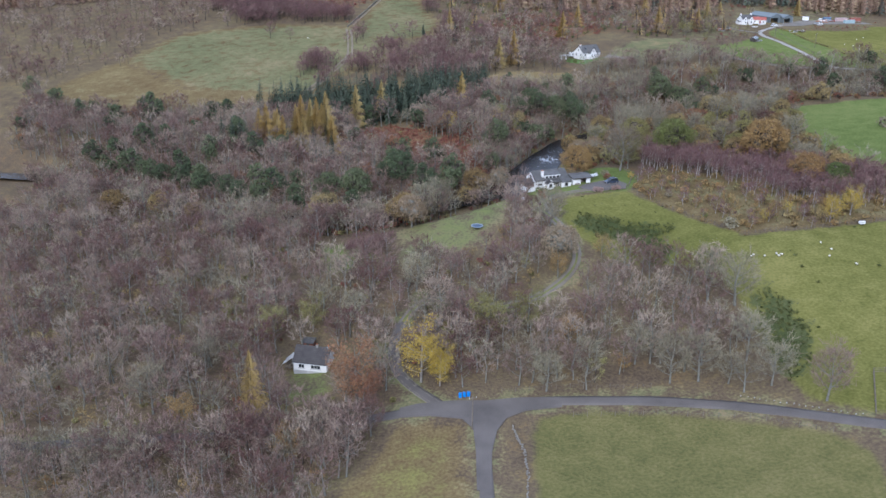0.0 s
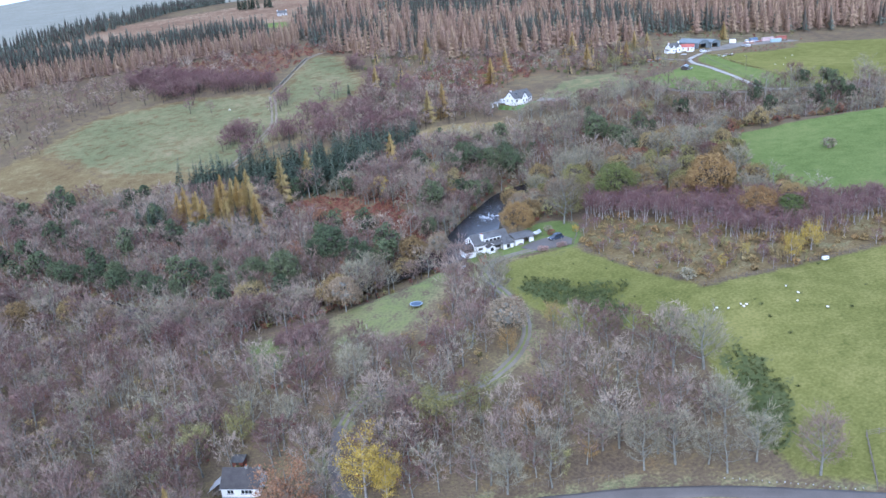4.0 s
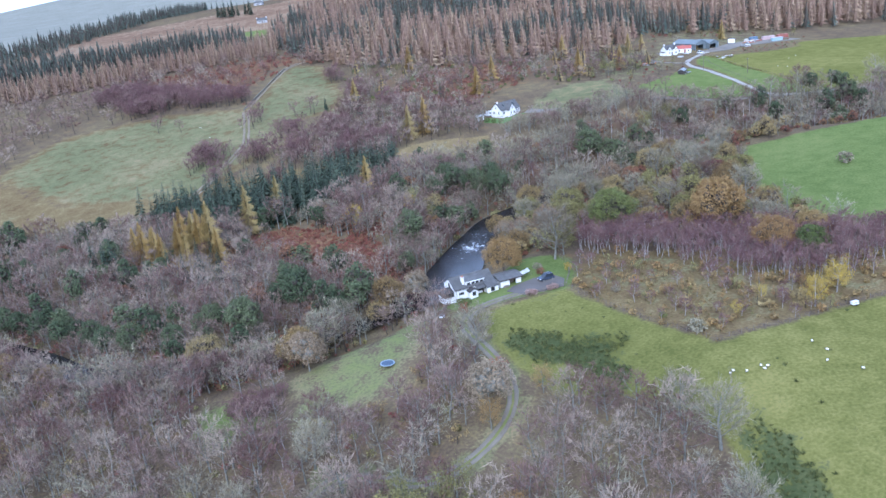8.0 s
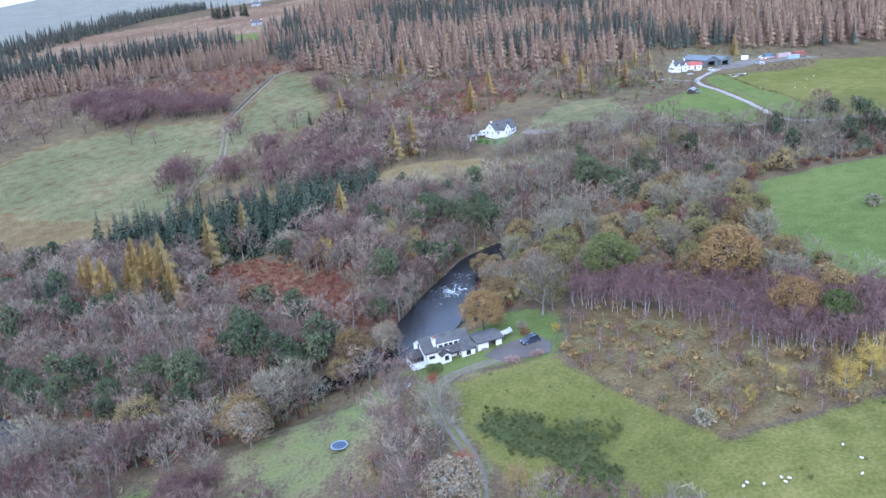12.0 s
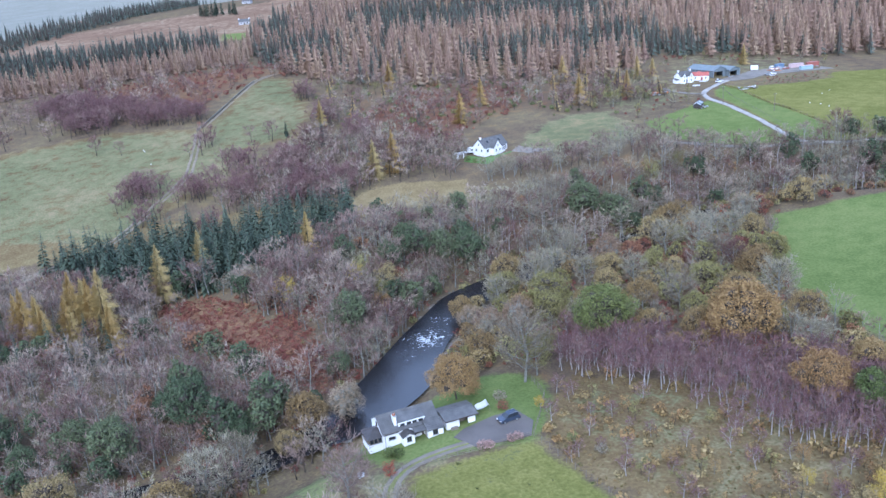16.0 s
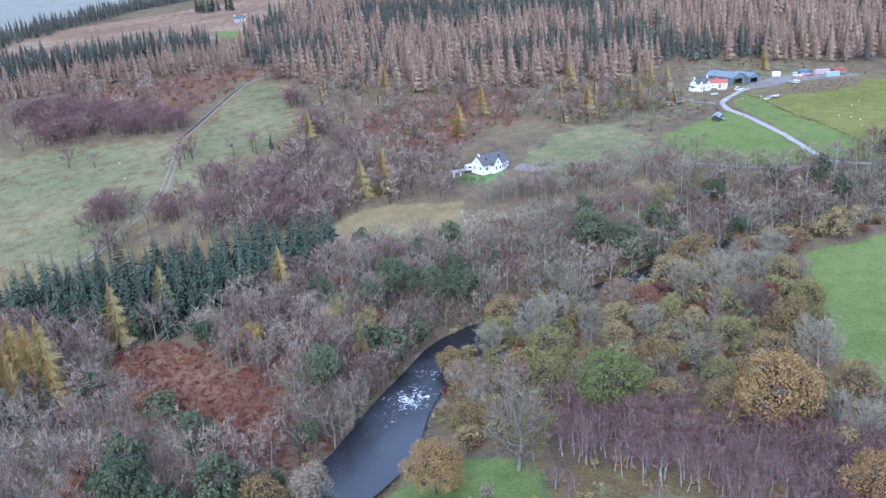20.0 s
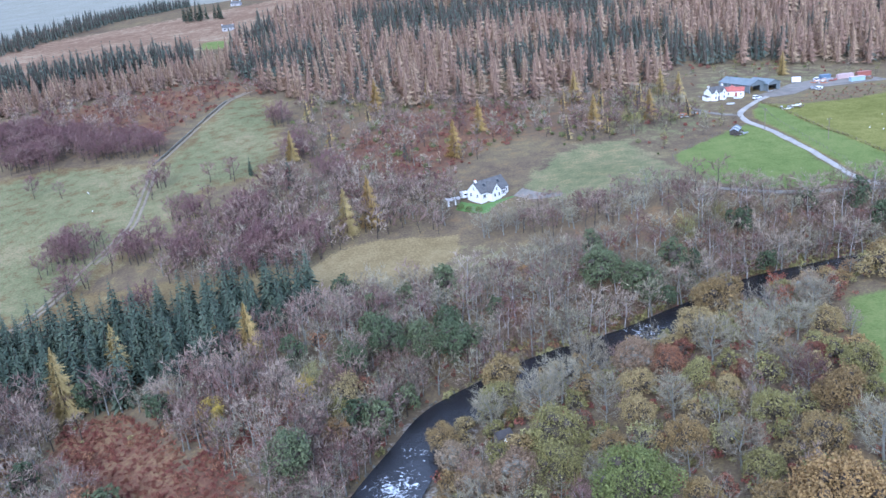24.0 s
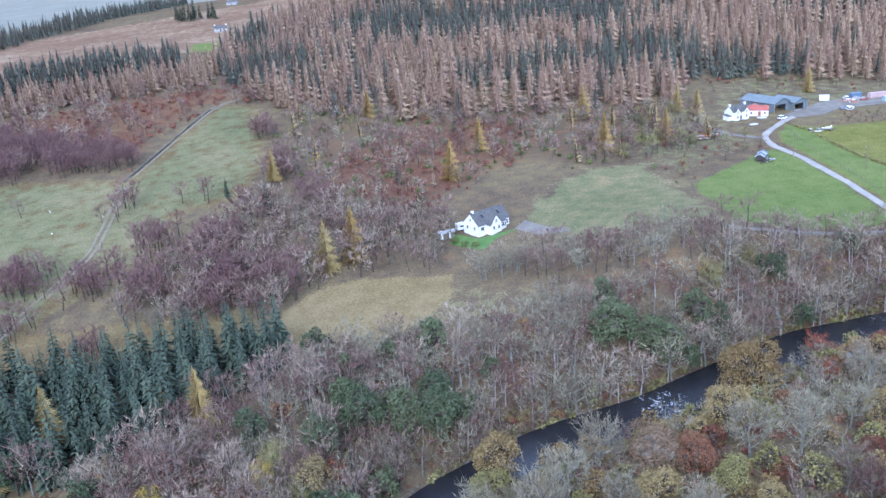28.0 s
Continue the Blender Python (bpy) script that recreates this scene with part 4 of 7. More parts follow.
M_SPRUCE, M_LARCH, M_PINE = [model(*t) for t in SPRUCES], [model(*t) for t in LARCHES], [model(*t) for t in PINES]
M_NLARCH = [model(*t) for t in FRONT_LARCH]
M_FBARE, M_FLARCH, M_FSPRUCE, M_BUSH = [model(*t) for t in FAR_BARE], [model(*t) for t in FAR_LARCH], [model(*t) for t in FAR_SPRUCE], [model(*t) for t in BUSHES]
M_BRACKEN, M_TUFT = [(v, f, np.zeros(len(f))) for v, f in BRACKENS], [(v, f, np.zeros(len(f))) for v, f in TUFTS]

CLEAR = [HOUSE_FIELD, NEAR_FIELD, NEAR_ROUGH, BRIGHT_FIELD, FARM_FIELD, FARM_UPPER, SCRUB_FIELD, TAN_FIELD, WEST_LAWN, LAWN_VIEW, CLEARING, GARDEN]
TRACK_OPEN = [(11, 174), (16, 190), (19, 200), (20.5, 212), (29, 212), (33, 203), (32, 192), (25, 181), (18, 171)]
PLOTS = [(46, 304, 6), (-37.5, 168, 10), (-38, 161, 6), (-36, 155, 4), (24, 245, 14), (55, 428, 13), (165, 520, 26), (200, 535, 18), (146, 464, 8), (-38, 184, 5), (-112, 824, 12), (-140, 992, 12), (-112, 768, 20)]


def scatter(poly, spacing, rng, keep=1.0, clear=CLEAR, river=8.0, road=3.2):
    """Jittered places inside an outline, off the fields, roads, river and house plots."""
    p = np.array(poly, float)
    gx, gy = np.meshgrid(np.arange(p[:, 0].min(), p[:, 0].max(), spacing), np.arange(p[:, 1].min(), p[:, 1].max(), spacing))
    x, y = (g.ravel() + rng.uniform(-0.48, 0.48, g.size) * spacing for g in (gx, gy))
    ok = inside(x, y, poly) & (rng.random(len(x)) < keep)
    for c in clear:
        ok &= ~inside(x, y, c)
    for a, b, r in PLOTS:
        ok &= np.hypot(x - a, y - b) > r
    if river:
        ok &= line_distance(x, y, RIVER)[0] > river
    ok &= ~inside(x, y, TRACK_OPEN)
    for line in (MAIN_ROAD, SIDE_ROAD, TRACK, FARM_ROAD, VALLEY_ROAD):
        ok &= line_distance(x, y, line)[0] > road
    return np.stack([x[ok], y[ok]], 1)


def split(spots, shares, rng):
    """Deals places out at random by shares."""
    deal = rng.choice(len(shares), len(spots), p=np.array(shares) / sum(shares))
    return [spots[deal == k] for k in range(len(shares))]


# ---- the trees that stand out: x, y and the crown's radius ----
OUTSTANDING = {
    ("oak", "green"): [(63.3, 273.7, 7.0), (100.7, 232.8, 4.5)],
    ("oak", "orange"): [(88.9, 261.9, 8.1), (94.7, 238.4, 5.6), (30.8, 255.6, 5.4), (13.4, 313.1, 3.3), (106.1, 243.4, 4.2), (-10.7, 274.6, 2.1), (92.8, 342.8, 3.3)],
    ("oak", "ochre"): [(37.5, 277.2, 3.9), (-0.1, 265.2, 4.7), (-3.2, 257.4, 2.7), (-46.8, 245.6, 4.5), (-38.8, 242.7, 3.4), (-21.0, 233.9, 5.0), (14.7, 323.2, 3.9), (96.5, 283.6, 3.6), (74.1, 274.2, 3.4), (82.0, 268.3, 3.6), (48.1, 331.3, 4.7), (34.5, 311.0, 3.6), (70.2, 299.7, 3.5), (76.0, 289.9, 3.8), (63.0, 289.7, 3.3), (103.8, 294.1, 5.0), (100.1, 347.6, 7.0), (87.6, 303.3, 3.1), (113.0, 321.1, 3.5), (146.8, 362.5, 5.0), (135.2, 359.5, 2.5), (88.4, 325.4, 4.4), (71.9, 308.5, 4.0), (-119.9, 261.8, 5.0), (-104.0, 259.4, 4.5), (-89.1, 250.5, 3.6), (105, 268, 3.6)],
    ("oak", "tan"): [(36.5, 303.5, 3.6), (7.0, 268.7, 3.8), (46.8, 286.0, 4.0), (40.7, 289.5, 3.4), (73.3, 316.6, 4.6), (115.3, 334.7, 3.7), (20.5, 196.2, 5.0), (-18.3, 226.6, 5.2)],
    ("oak", "rust"): [(-37.3, 272.9, 3.5), (-69.6, 267.6, 4.5), (80.6, 320.3, 2.6), (120.0, 357.2, 2.7), (92.3, 310.7, 2.3), (79.7, 314.7, 3.4), (99.8, 329.5, 2.0), (56, 300, 2.4), (107, 312, 2.6)],
    ("oak", "olive"): [(55.1, 295.7, 4.4), (53.7, 286.2, 4.0), (83.9, 309.5, 3.6), (92.2, 293.8, 4.0), (84.6, 278.8, 3.4), (13.7, 318.4, 3.4), (46.5, 323.5, 4.4), (112, 304, 4.0), (98, 268, 3.4)],
    ("thin", "olive"): [(47.5, 261.5, 3.6), (8.1, 325.4, 2.4), (111.4, 384.7, 2.6), (101.8, 379, 2.8), (-56.6, 175.6, 1.8), (-48.6, 182.8, 3.6), (-39.6, 185.5, 3.2), (3.2, 169.8, 4.2), (12.1, 172.0, 3.6), (-60, 189, 2.6)],
    ("thin", "yellow"): [(-11.1, 315.4, 2.8), (6.9, 321.7, 2.1), (-11.1, 158.3, 4.4), (-6.0, 160.1, 2.3), (-7.0, 156.4, 2.6), (90, 208, 2.3), (97, 213, 2.5), (74, 209, 1.2), (82, 216, 1.1), (46, 247, 1.0)],
    ("thin", "rust"): [(-24.4, 153.6, 5.0), (-22.5, 150.5, 3.4)],
    ("thin", "orange"): [(20.7, 166.8, 2.8), (31.2, 197.2, 2.0), (-60.6, 150.5, 3.0), (-35.5, 137.4, 2.9), (31.4, 157.1, 1.5), (64, 226, 1.0), (70, 222, 1.0), (84, 222, 1.2), (92, 219, 1.2), (-22, 325, 2.3), (20, 190.5, 2.2)],
    ("bare", "grey"): [(44.6, 259.2, 6.0), (-15.9, 243.8, 5.2), (83.1, 283.2, 4.1), (103.7, 279.1, 4.5), (99.3, 254.3, 3.7), (43.9, 315.5, 3.9), (52.9, 305.5, 4.6), (65.2, 321.0, 4.4), (58.5, 314.0, 4.2), (89.5, 317.5, 4.5), (97.4, 316.7, 4.3), (99.4, 305.0, 3.9), (113.8, 328.2, 4.3), (55.5, 155.0, 4.3), (57.2, 171.8, 4.6), (53.0, 181.4, 3.3), (39.9, 152.0, 4.1), (45.3, 151.2, 4.3), (50.5, 149.2, 3.0), (58.0, 146.6, 4.0), (15.1, 152.9, 3.7), (33.9, 158.9, 3.4), (23.6, 156.7, 3.3), (-29.3, 186.6, 3.3), (-14.7, 193.0, 4.0), (-11.7, 248.5, 4.4), (-69.9, 156.8, 4.6), (-68.8, 140.1, 3.5), (-37.8, 143.5, 2.8), (-61.6, 168.3, 4.1), (19.5, 213.5, 4.6), (77, 301, 3.4), (66, 307, 3.2), (60, 283, 3.0), (108, 322, 3.6)],
    ("bare", "purple"): [(11.5, 227.5, 4.2), (101.7, 301.5, 3.4), (65.8, 139.5, 4.2), (41.1, 185.6, 3.2), (-27, 155, 3.4), (-20, 142.5, 3.2), (-26, 140, 3.0), (-31, 136, 2.8)],
    ("pine", "pine"): [(6.5, 300.0, 4.6), (4.9, 283.5, 2.7), (-25.0, 267.1, 5.4), (-38.5, 258.6, 5.0), (-13.2, 260.4, 3.2), (-49.3, 266.2, 3.6), (37.8, 341.5, 4.6), (22.9, 338.2, 4.4), (76.2, 363.0, 5.4), (30.1, 340.0, 4.6), (84.3, 364.6, 4.0), (36.9, 347.5, 3.6), (16.3, 331.7, 3.4), (-80, 268, 3.6), (-71, 263, 3.6), (-59, 262, 3.2), (-98, 285, 3.6), (-86, 274, 3.4), (-107, 290, 3.6), (-116, 296, 3.6), (-92, 280, 3.0), (-125, 302, 3.6), (-66, 270, 3.0), (-31, 271, 3.2)],
}
CROWNS = np.array([q for spots in OUTSTANDING.values() for q in spots])


def off_crowns(spots, share=0.8):
    """Leaves out places under the crowns of the trees that stand out."""
    ok = np.ones(len(spots), bool)
    for x, y, r in CROWNS:
        ok &= np.hypot(spots[:, 0] - x, spots[:, 1] - y) > share * r
    return spots[ok]


# ---- woods ----
W = np.random.default_rng(5)
WEST_WOOD = [(-104, 156), (-96, 154), (-25, 151), (-8, 153), (10, 178), (26, 190), (24, 208), (15, 222), (-9, 224), (-30, 226), (-44, 220), (-38, 231), (-20, 240), (-6, 250), (-40, 238), (-76, 242), (-110, 272), (-150, 288), (-168, 268), (-130, 200)]
ROADSIDE_WOOD = [(-8, 155), (10, 153), (36, 151), (52, 146), (59, 143), (60, 150), (59, 158), (57, 173), (48, 187), (34, 194), (27, 192), (14, 180), (2, 178), (-10, 184)]
FRONT_WOOD = [(-98, 143), (-17, 146), (-19, 137), (-24, 128), (-32, 112), (-40, 98), (-74, 98)]
ACROSS_WOOD = [(-215, 400), (-200, 345), (-170, 327), (-112, 297), (-74, 266), (-40, 258), (-10, 266), (4, 276), (14, 288), (18, 306), (28, 328), (34, 340), (14, 366), (-2, 352), (-14, 336), (-62, 340), (-92, 354), (-140, 365), (-190, 375)]
BANK_WOOD = [(29, 330), (53, 344), (81, 354), (121, 374), (146, 378), (185, 372), (210, 378), (210, 396), (160, 392), (120, 390), (92, 379), (74, 375), (56, 371), (36, 366), (16, 362), (6, 352)]
OAK_WOOD = [(32, 317), (56, 331), (83, 341), (122, 361), (150, 365), (122, 330), (106, 280), (118, 250), (108, 240), (88, 256), (58, 272), (46, 266), (36, 270), (30, 296)]
FIELD_EDGE = [(118, 330), (126, 338), (155, 342), (200, 347), (230, 350), (230, 372), (190, 360), (150, 365), (136, 352)]
PURPLE_WOOD = [(50, 263), (62, 253), (73, 246), (80, 235), (86, 226), (97, 220), (130, 226), (125, 240), (106, 246), (94, 256), (77, 268), (56, 277)]
SPRUCE_WOOD = [(-100, 372), (-60, 376), (6, 376), (9, 368), (-4, 350), (-14, 334), (-30, 330), (-54, 338), (-84, 352)]
HOUSE_BACK_WOOD = [(44, 392), (48, 401), (60, 404), (76, 401), (90, 398), (118, 396), (161, 401), (168, 393), (140, 388), (100, 384), (78, 385), (60, 388)]
MIDDLE_WOOD = [(-46, 394), (-2, 384), (4, 394), (40, 406), (44, 430), (22, 448), (-3, 446), (-22, 462), (-26, 440), (-44, 424)]
HILL_WOOD = [(-24, 510), (-3, 450), (40, 450), (76, 494), (84, 470), (108, 476), (140, 490), (140, 530), (79, 542), (35, 552), (-28, 575)]
LARCH_FOREST = [(-52, 612), (-38, 590), (-28, 575), (20, 548), (69, 542), (106, 540), (140, 545), (160, 590), (240, 560), (350, 560), (400, 760), (360, 860), (250, 890), (-30, 890), (-75, 840), (-92, 740), (-86, 690), (-72, 652)]
LARCH_ROW = [(-345, 560), (-240, 598), (-179, 616), (-108, 640), (-78, 648), (-82, 690), (-118, 678), (-190, 650), (-345, 618)]
SPRUCE_BLOCK = [(-345, 618), (-190, 650), (-118, 678), (-98, 690), (-120, 722), (-180, 700), (-345, 690)]
LEFT_TREES = [(-190, 500), (-120, 522), (-92, 540), (-90, 580), (-122, 618), (-170, 606), (-330, 560), (-300, 420), (-240, 400), (-150, 470)]
SCATTER_MOOR = [(-150, 400), (-70, 385), (-20, 385), (-44, 424), (-44, 462), (-26, 470), (-30, 590), (-70, 520), (-110, 500), (-150, 460)]

HILL_CLUMPS = [(-81.1, 421.4, 9.8), (-57.6, 416.3, 8.4), (-41.4, 408.6, 7.1), (-46.4, 437.1, 6.8), (-66.1, 477.1, 3.1), (-26.6, 428.0, 7.4), (-15.8, 400.0, 10.1), (-4.2, 400.3, 6.7), (-44.3, 378.5, 4.0), (-72.3, 397.7, 4.5), (-20.6, 410.3, 6.9), (-83.2, 521.8, 6.4), (-106.9, 523.5, 6.5), (-135.3, 527.2, 13.5), (-160.3, 568.1, 15.1), (-132.7, 552.7, 11.4), (-17.2, 488.5, 7.8), (1.6, 452.1, 5.9), (-32.0, 542.1, 5.2)]
FOREST_EDGE = [(-160, 540), (-138, 530), (-110, 524), (-84, 512), (-84, 540), (-120, 556), (-150, 560)]


def clumps(poly, apart, each, rng):
    """Little groups of places, far apart."""
    seeds = scatter(poly, apart, rng, 0.8, clear=[])
    return np.concatenate([seeds + rng.normal(size=seeds.shape) * 3.6 for _ in range(each)])


near = off_crowns(scatter(WEST_WOOD, 4.5, W, river=6.2, road=1.7))
b, g, p, o = split(near, (0.6, 0.2, 0.14, 0.06), W)
wood_of("birch_wood", b, M_BIRCH, (BARK_LICHEN, TWIG), "leafless grey-purple birches in dense woodland", scale=(0.7, 1.2), seed=2)
wood_of("lichened_wood", g, M_GREY, (BARK_LICHEN, TWIG_GREY), "leafless lichen-grey trees among the birches", scale=(0.7, 1.15), seed=3)
wood_of("purple_birch_wood", p, M_BIRCH, (BARK_PALE, TWIG_PURPLE), "young purple-twigged birches", scale=(0.5, 0.8), seed=4)
wood_of("ochre_wood", o, M_SAPLING, (BARK, LEAF_OCHRE), "scattered trees with ochre autumn leaves", scale=(0.45, 0.75), seed=5)
b, g, o = split(off_crowns(scatter(ROADSIDE_WOOD, 4.5, W, road=1.9)), (0.62, 0.29, 0.09), W)
wood_of("birch_wood", b, M_BIRCH, (BARK_LICHEN, TWIG), "leafless birches on the bank above the road", scale=(0.7, 1.15), seed=6)
wood_of("lichened_wood", g, M_GREY, (BARK_LICHEN, TWIG_GREY), "leafless lichened trees on the roadside bank", scale=(0.7, 1.1), seed=7)
wood_of("ochre_wood", o, M_SAPLING, (BARK, LEAF_OLIVE), "fading olive-leaved trees by the road", scale=(0.5, 0.7), seed=8)
b, g, o = split(off_crowns(scatter(FRONT_WOOD, 4.0, W, 0.95, clear=[], road=2.4)), (0.7, 0.24, 0.06), W)
wood_of("birch_wood", b, M_BIRCH, (BARK_LICHEN, TWIG), "leafless birches below the road", scale=(0.7, 1.1), seed=9)
wood_of("lichened_wood", g, M_GREY, (BARK_LICHEN, TWIG_GREY), "lichened trees below the road", scale=(0.6, 0.9), seed=10)
wood_of("rust_wood", o, M_SAPLING, (BARK, LEAF_ORANGE), "rust-leaved saplings below the road", scale=(0.4, 0.6), seed=11)
b, g, p, r = split(off_crowns(scatter(ACROSS_WOOD, 3.9, W, 0.95, clear=[RIVER_BRACKEN, SPRUCE_WOOD], river=5.0)), (0.74, 0.16, 0.06, 0.04), W)
wood_of("birch_wood", b, M_THIN, (BARK_LICHEN, TWIG), "leafless birches across the river", scale=(0.7, 1.15), seed=12)
wood_of("lichened_wood", g, M_GREY, (BARK_LICHEN, TWIG_GREY), "lichened trees across the river", scale=(0.6, 1.0), seed=13)
wood_of("pine_wood", p, M_PINE, (BARK, PINE), "dark green pines along the river", scale=(0.8, 1.25), seed=14)
wood_of("rust_wood", r, M_OAK, (BARK, LEAF_RUST), "rust-red beeches across the river", scale=(0.4, 0.7), seed=15)
b, g, p, o = split(off_crowns(scatter(BANK_WOOD, 3.2, W, river=5.0, road=1.4)), (0.38, 0.48, 0.05, 0.09), W)
wood_of("birch_wood", b, M_THIN, (BARK_PALE, TWIG), "leafless birches on the far river bank", scale=(0.75, 1.2), seed=16)
wood_of("lichened_wood", g, M_GREY, (BARK_LICHEN, TWIG_GREY), "lichen-grey trees on the far river bank", scale=(0.75, 1.25), seed=17)
wood_of("pine_wood", p, M_PINE, (BARK, PINE), "pines on the far river bank", scale=(0.7, 1.2), seed=18)
wood_of("ochre_wood", o, M_SAPLING, (BARK, LEAF_ORANGE), "orange-brown bushes on the river bank", scale=(0.3, 0.5), seed=19)
a, b, c, e, g, p = split(off_crowns(scatter(OAK_WOOD, 4.2, W, river=5.5), 0.98), (0.24, 0.08, 0.2, 0.08, 0.3, 0.1), W)
for spots, mat, label, seed in ((a, LEAF_OCHRE, "small ochre-leaved trees between the oaks", 20), (b, LEAF_ORANGE, "small orange-leaved trees between the oaks", 21), (c, LEAF_OLIVE, "small olive-leaved trees between the oaks", 22), (e, LEAF_RUST, "small rust-red trees between the oaks", 24)):
    wood_of("oak_wood", spots, M_OAK, (BARK, mat), label, scale=(0.36, 0.62), seed=seed)
wood_of("lichened_wood", g, M_GREY, (BARK_LICHEN, TWIG_GREY), "pale lichened trees among the oaks", scale=(0.5, 0.9), seed=25)
wood_of("purple_birch_wood", p, M_THIN, (BARK_LICHEN, TWIG), "thin leafless birches among the oaks", scale=(0.5, 0.8), seed=23)
wood_of("purple_birch_wood", scatter(PURPLE_WOOD, 2.0, W, 0.95, clear=[]), M_STEM, (BARK_PALE, TWIG_PURPLE), "dense stand of purple-twigged young birches with white stems", scale=(0.55, 0.82), seed=26)
a, b, c = split(scatter(FIELD_EDGE, 5.0, W, 0.9, river=5.5), (0.4, 0.3, 0.3), W)
wood_of("oak_wood", a, M_OAK, (BARK, LEAF_OCHRE), "ochre trees along the bright field's edge", scale=(0.35, 0.7), seed=96)
wood_of("rust_wood", b, M_OAK, (BARK, LEAF_RUST), "rust-red bushes along the bright field's edge", scale=(0.2, 0.4), seed=97)
wood_of("lichened_wood", c, M_GREY, (BARK_LICHEN, TWIG_GREY), "lichened trees along the bright field's edge", scale=(0.5, 0.8), seed=98)
wood_of("spruce_wood", scatter(SPRUCE_WOOD, 4.0, W, clear=[TAN_FIELD]), M_SPRUCE, (BARK, NEEDLE), "dark blue-green spruce plantation", scale=(0.7, 1.15), seed=27)
b, g = split(scatter(MIDDLE_WOOD, 4.2, W, 0.9, clear=[HILL_FIELD, TAN_FIELD]), (0.75, 0.25), W)
wood_of("birch_wood", b, M_FBARE, (BARK, TWIG), "leafless birches at the foot of the hill", scale=(0.6, 1.0), seed=28)
wood_of("lichened_wood", g, M_GREY, (BARK_LICHEN, TWIG_GREY), "lichened trees at the foot of the hill", scale=(0.6, 0.9), seed=29)
b, g = split(scatter(HOUSE_BACK_WOOD, 3.6, W, road=1.4), (0.6, 0.4), W)
wood_of("birch_wood", b, M_THIN, (BARK, TWIG), "leafless birches below the white bungalow", scale=(0.6, 0.95), seed=30)
wood_of("lichened_wood", g, M_GREY, (BARK_LICHEN, TWIG_GREY), "lichened trees below the white bungalow", scale=(0.6, 0.95), seed=31)
b, g, o = split(scatter(HILL_WOOD, 5.5, W, 0.7), (0.7, 0.2, 0.1), W)
wood_of("birch_wood", b, M_FBARE, (BARK, TWIG), "leafless scrub on the lower hill", scale=(0.4, 0.85), seed=32)
wood_of("lichened_wood", g, M_FBARE, (BARK_LICHEN, TWIG_GREY), "pale scrub on the lower hill", scale=(0.4, 0.7), seed=33)
wood_of("larch_wood", o, M_LARCH, (BARK, LARCH), "rusty larches on the lower hill", scale=(0.45, 0.7), seed=34)
every, b = split(scatter(LARCH_FOREST, 6.4, W, clear=[FARM_UPPER, FAR_MOOR]), (0.86, 0.14), W)
dark = np.array([noise.noise((q[0] * 0.011, q[1] * 0.014, 4)) + 0.35 * noise.noise((q[0] * 0.04, q[1] * 0.04, 9)) for q in every]) + 0.34 * smooth(640, 760, every[:, 1]) - 0.12
odd = W.random(len(every))
front = every[:, 1] < 650
wood_of("larch_forest", every[(dark < 0.12) & (odd > 0.07) & front], M_NLARCH, (BARK_RUSSET, LARCH), "rust-brown larches at the foot of the hillside forest", scale=(0.7, 1.12), seed=102)
wood_of("larch_forest", every[(dark < 0.12) & (odd > 0.07) & ~front], M_FLARCH, (BARK_RUSSET, LARCH), "rust-brown larch forest on the hillside", scale=(0.7, 1.12), seed=35)
wood_of("spruce_forest", every[(dark >= 0.12) | (odd <= 0.07)], M_FSPRUCE, (BARK, HAZY_NEEDLE), "dark spruce blocks in the hillside forest", scale=(0.65, 1.05), seed=36)
wood_of("birch_wood", b, M_FBARE, (BARK, TWIG), "bare trees among the hillside larches", scale=(0.6, 0.9), seed=37)
wood_of("spruce_forest", scatter(SPRUCE_BLOCK, 4.6, W, clear=[HILL_FIELD]), M_FSPRUCE, (BARK, HAZY_NEEDLE), "belt of dark spruce under the moor", scale=(0.75, 1.1), seed=38)
wood_of("larch_forest", scatter(LARCH_ROW, 4.8, W, clear=[HILL_FIELD]), M_NLARCH, (BARK_RUSSET, LARCH), "belt of rusty larch below the spruces", scale=(0.5, 0.85), seed=39)
far_belt = [(-345, 735), (-292, 790), (-256, 945), (-246, 1100), (-236, 1230), (-285, 1230), (-292, 1090), (-302, 950), (-345, 820)]
wood_of("spruce_forest", scatter(far_belt, 6.5, W, clear=[], river=0, road=0), M_FSPRUCE, (BARK, HAZY_NEEDLE), "distant dark forest belt below the moor", scale=(0.5, 0.8), seed=42)
wood_of("birch_wood", scatter(LEFT_TREES, 7.5, W, 0.6, clear=[HILL_FIELD]), M_FBARE, (BARK, TWIG), "grey-brown birches round the hill pasture", scale=(0.6, 0.95), seed=40)
grove = np.concatenate([np.array((cx, cy)) + np.clip(W.normal(size=(int(r * r * 0.34) + 3, 2)), -1.7, 1.7) * r * 0.55 for cx, cy, r in HILL_CLUMPS])
wood_of("birch_wood", np.r_[clumps(SCATTER_MOOR, 60, 3, W), grove, scatter(FOREST_EDGE, 4, W, clear=[])], M_THIN, (BARK, TWIG_PURPLE), "scattered birches on the moor edge", scale=(0.6, 1.0), seed=41)
o, l = split(scatter(HILL_WOOD, 9.0, W, 0.5, clear=[HEATH]), (0.6, 0.4), W)
wood_of("ochre_wood", o, M_FBARE, (BARK, LEAF_OLIVE), "thin olive-leaved scrub trees on the lower hill", scale=(0.4, 0.75), seed=43)
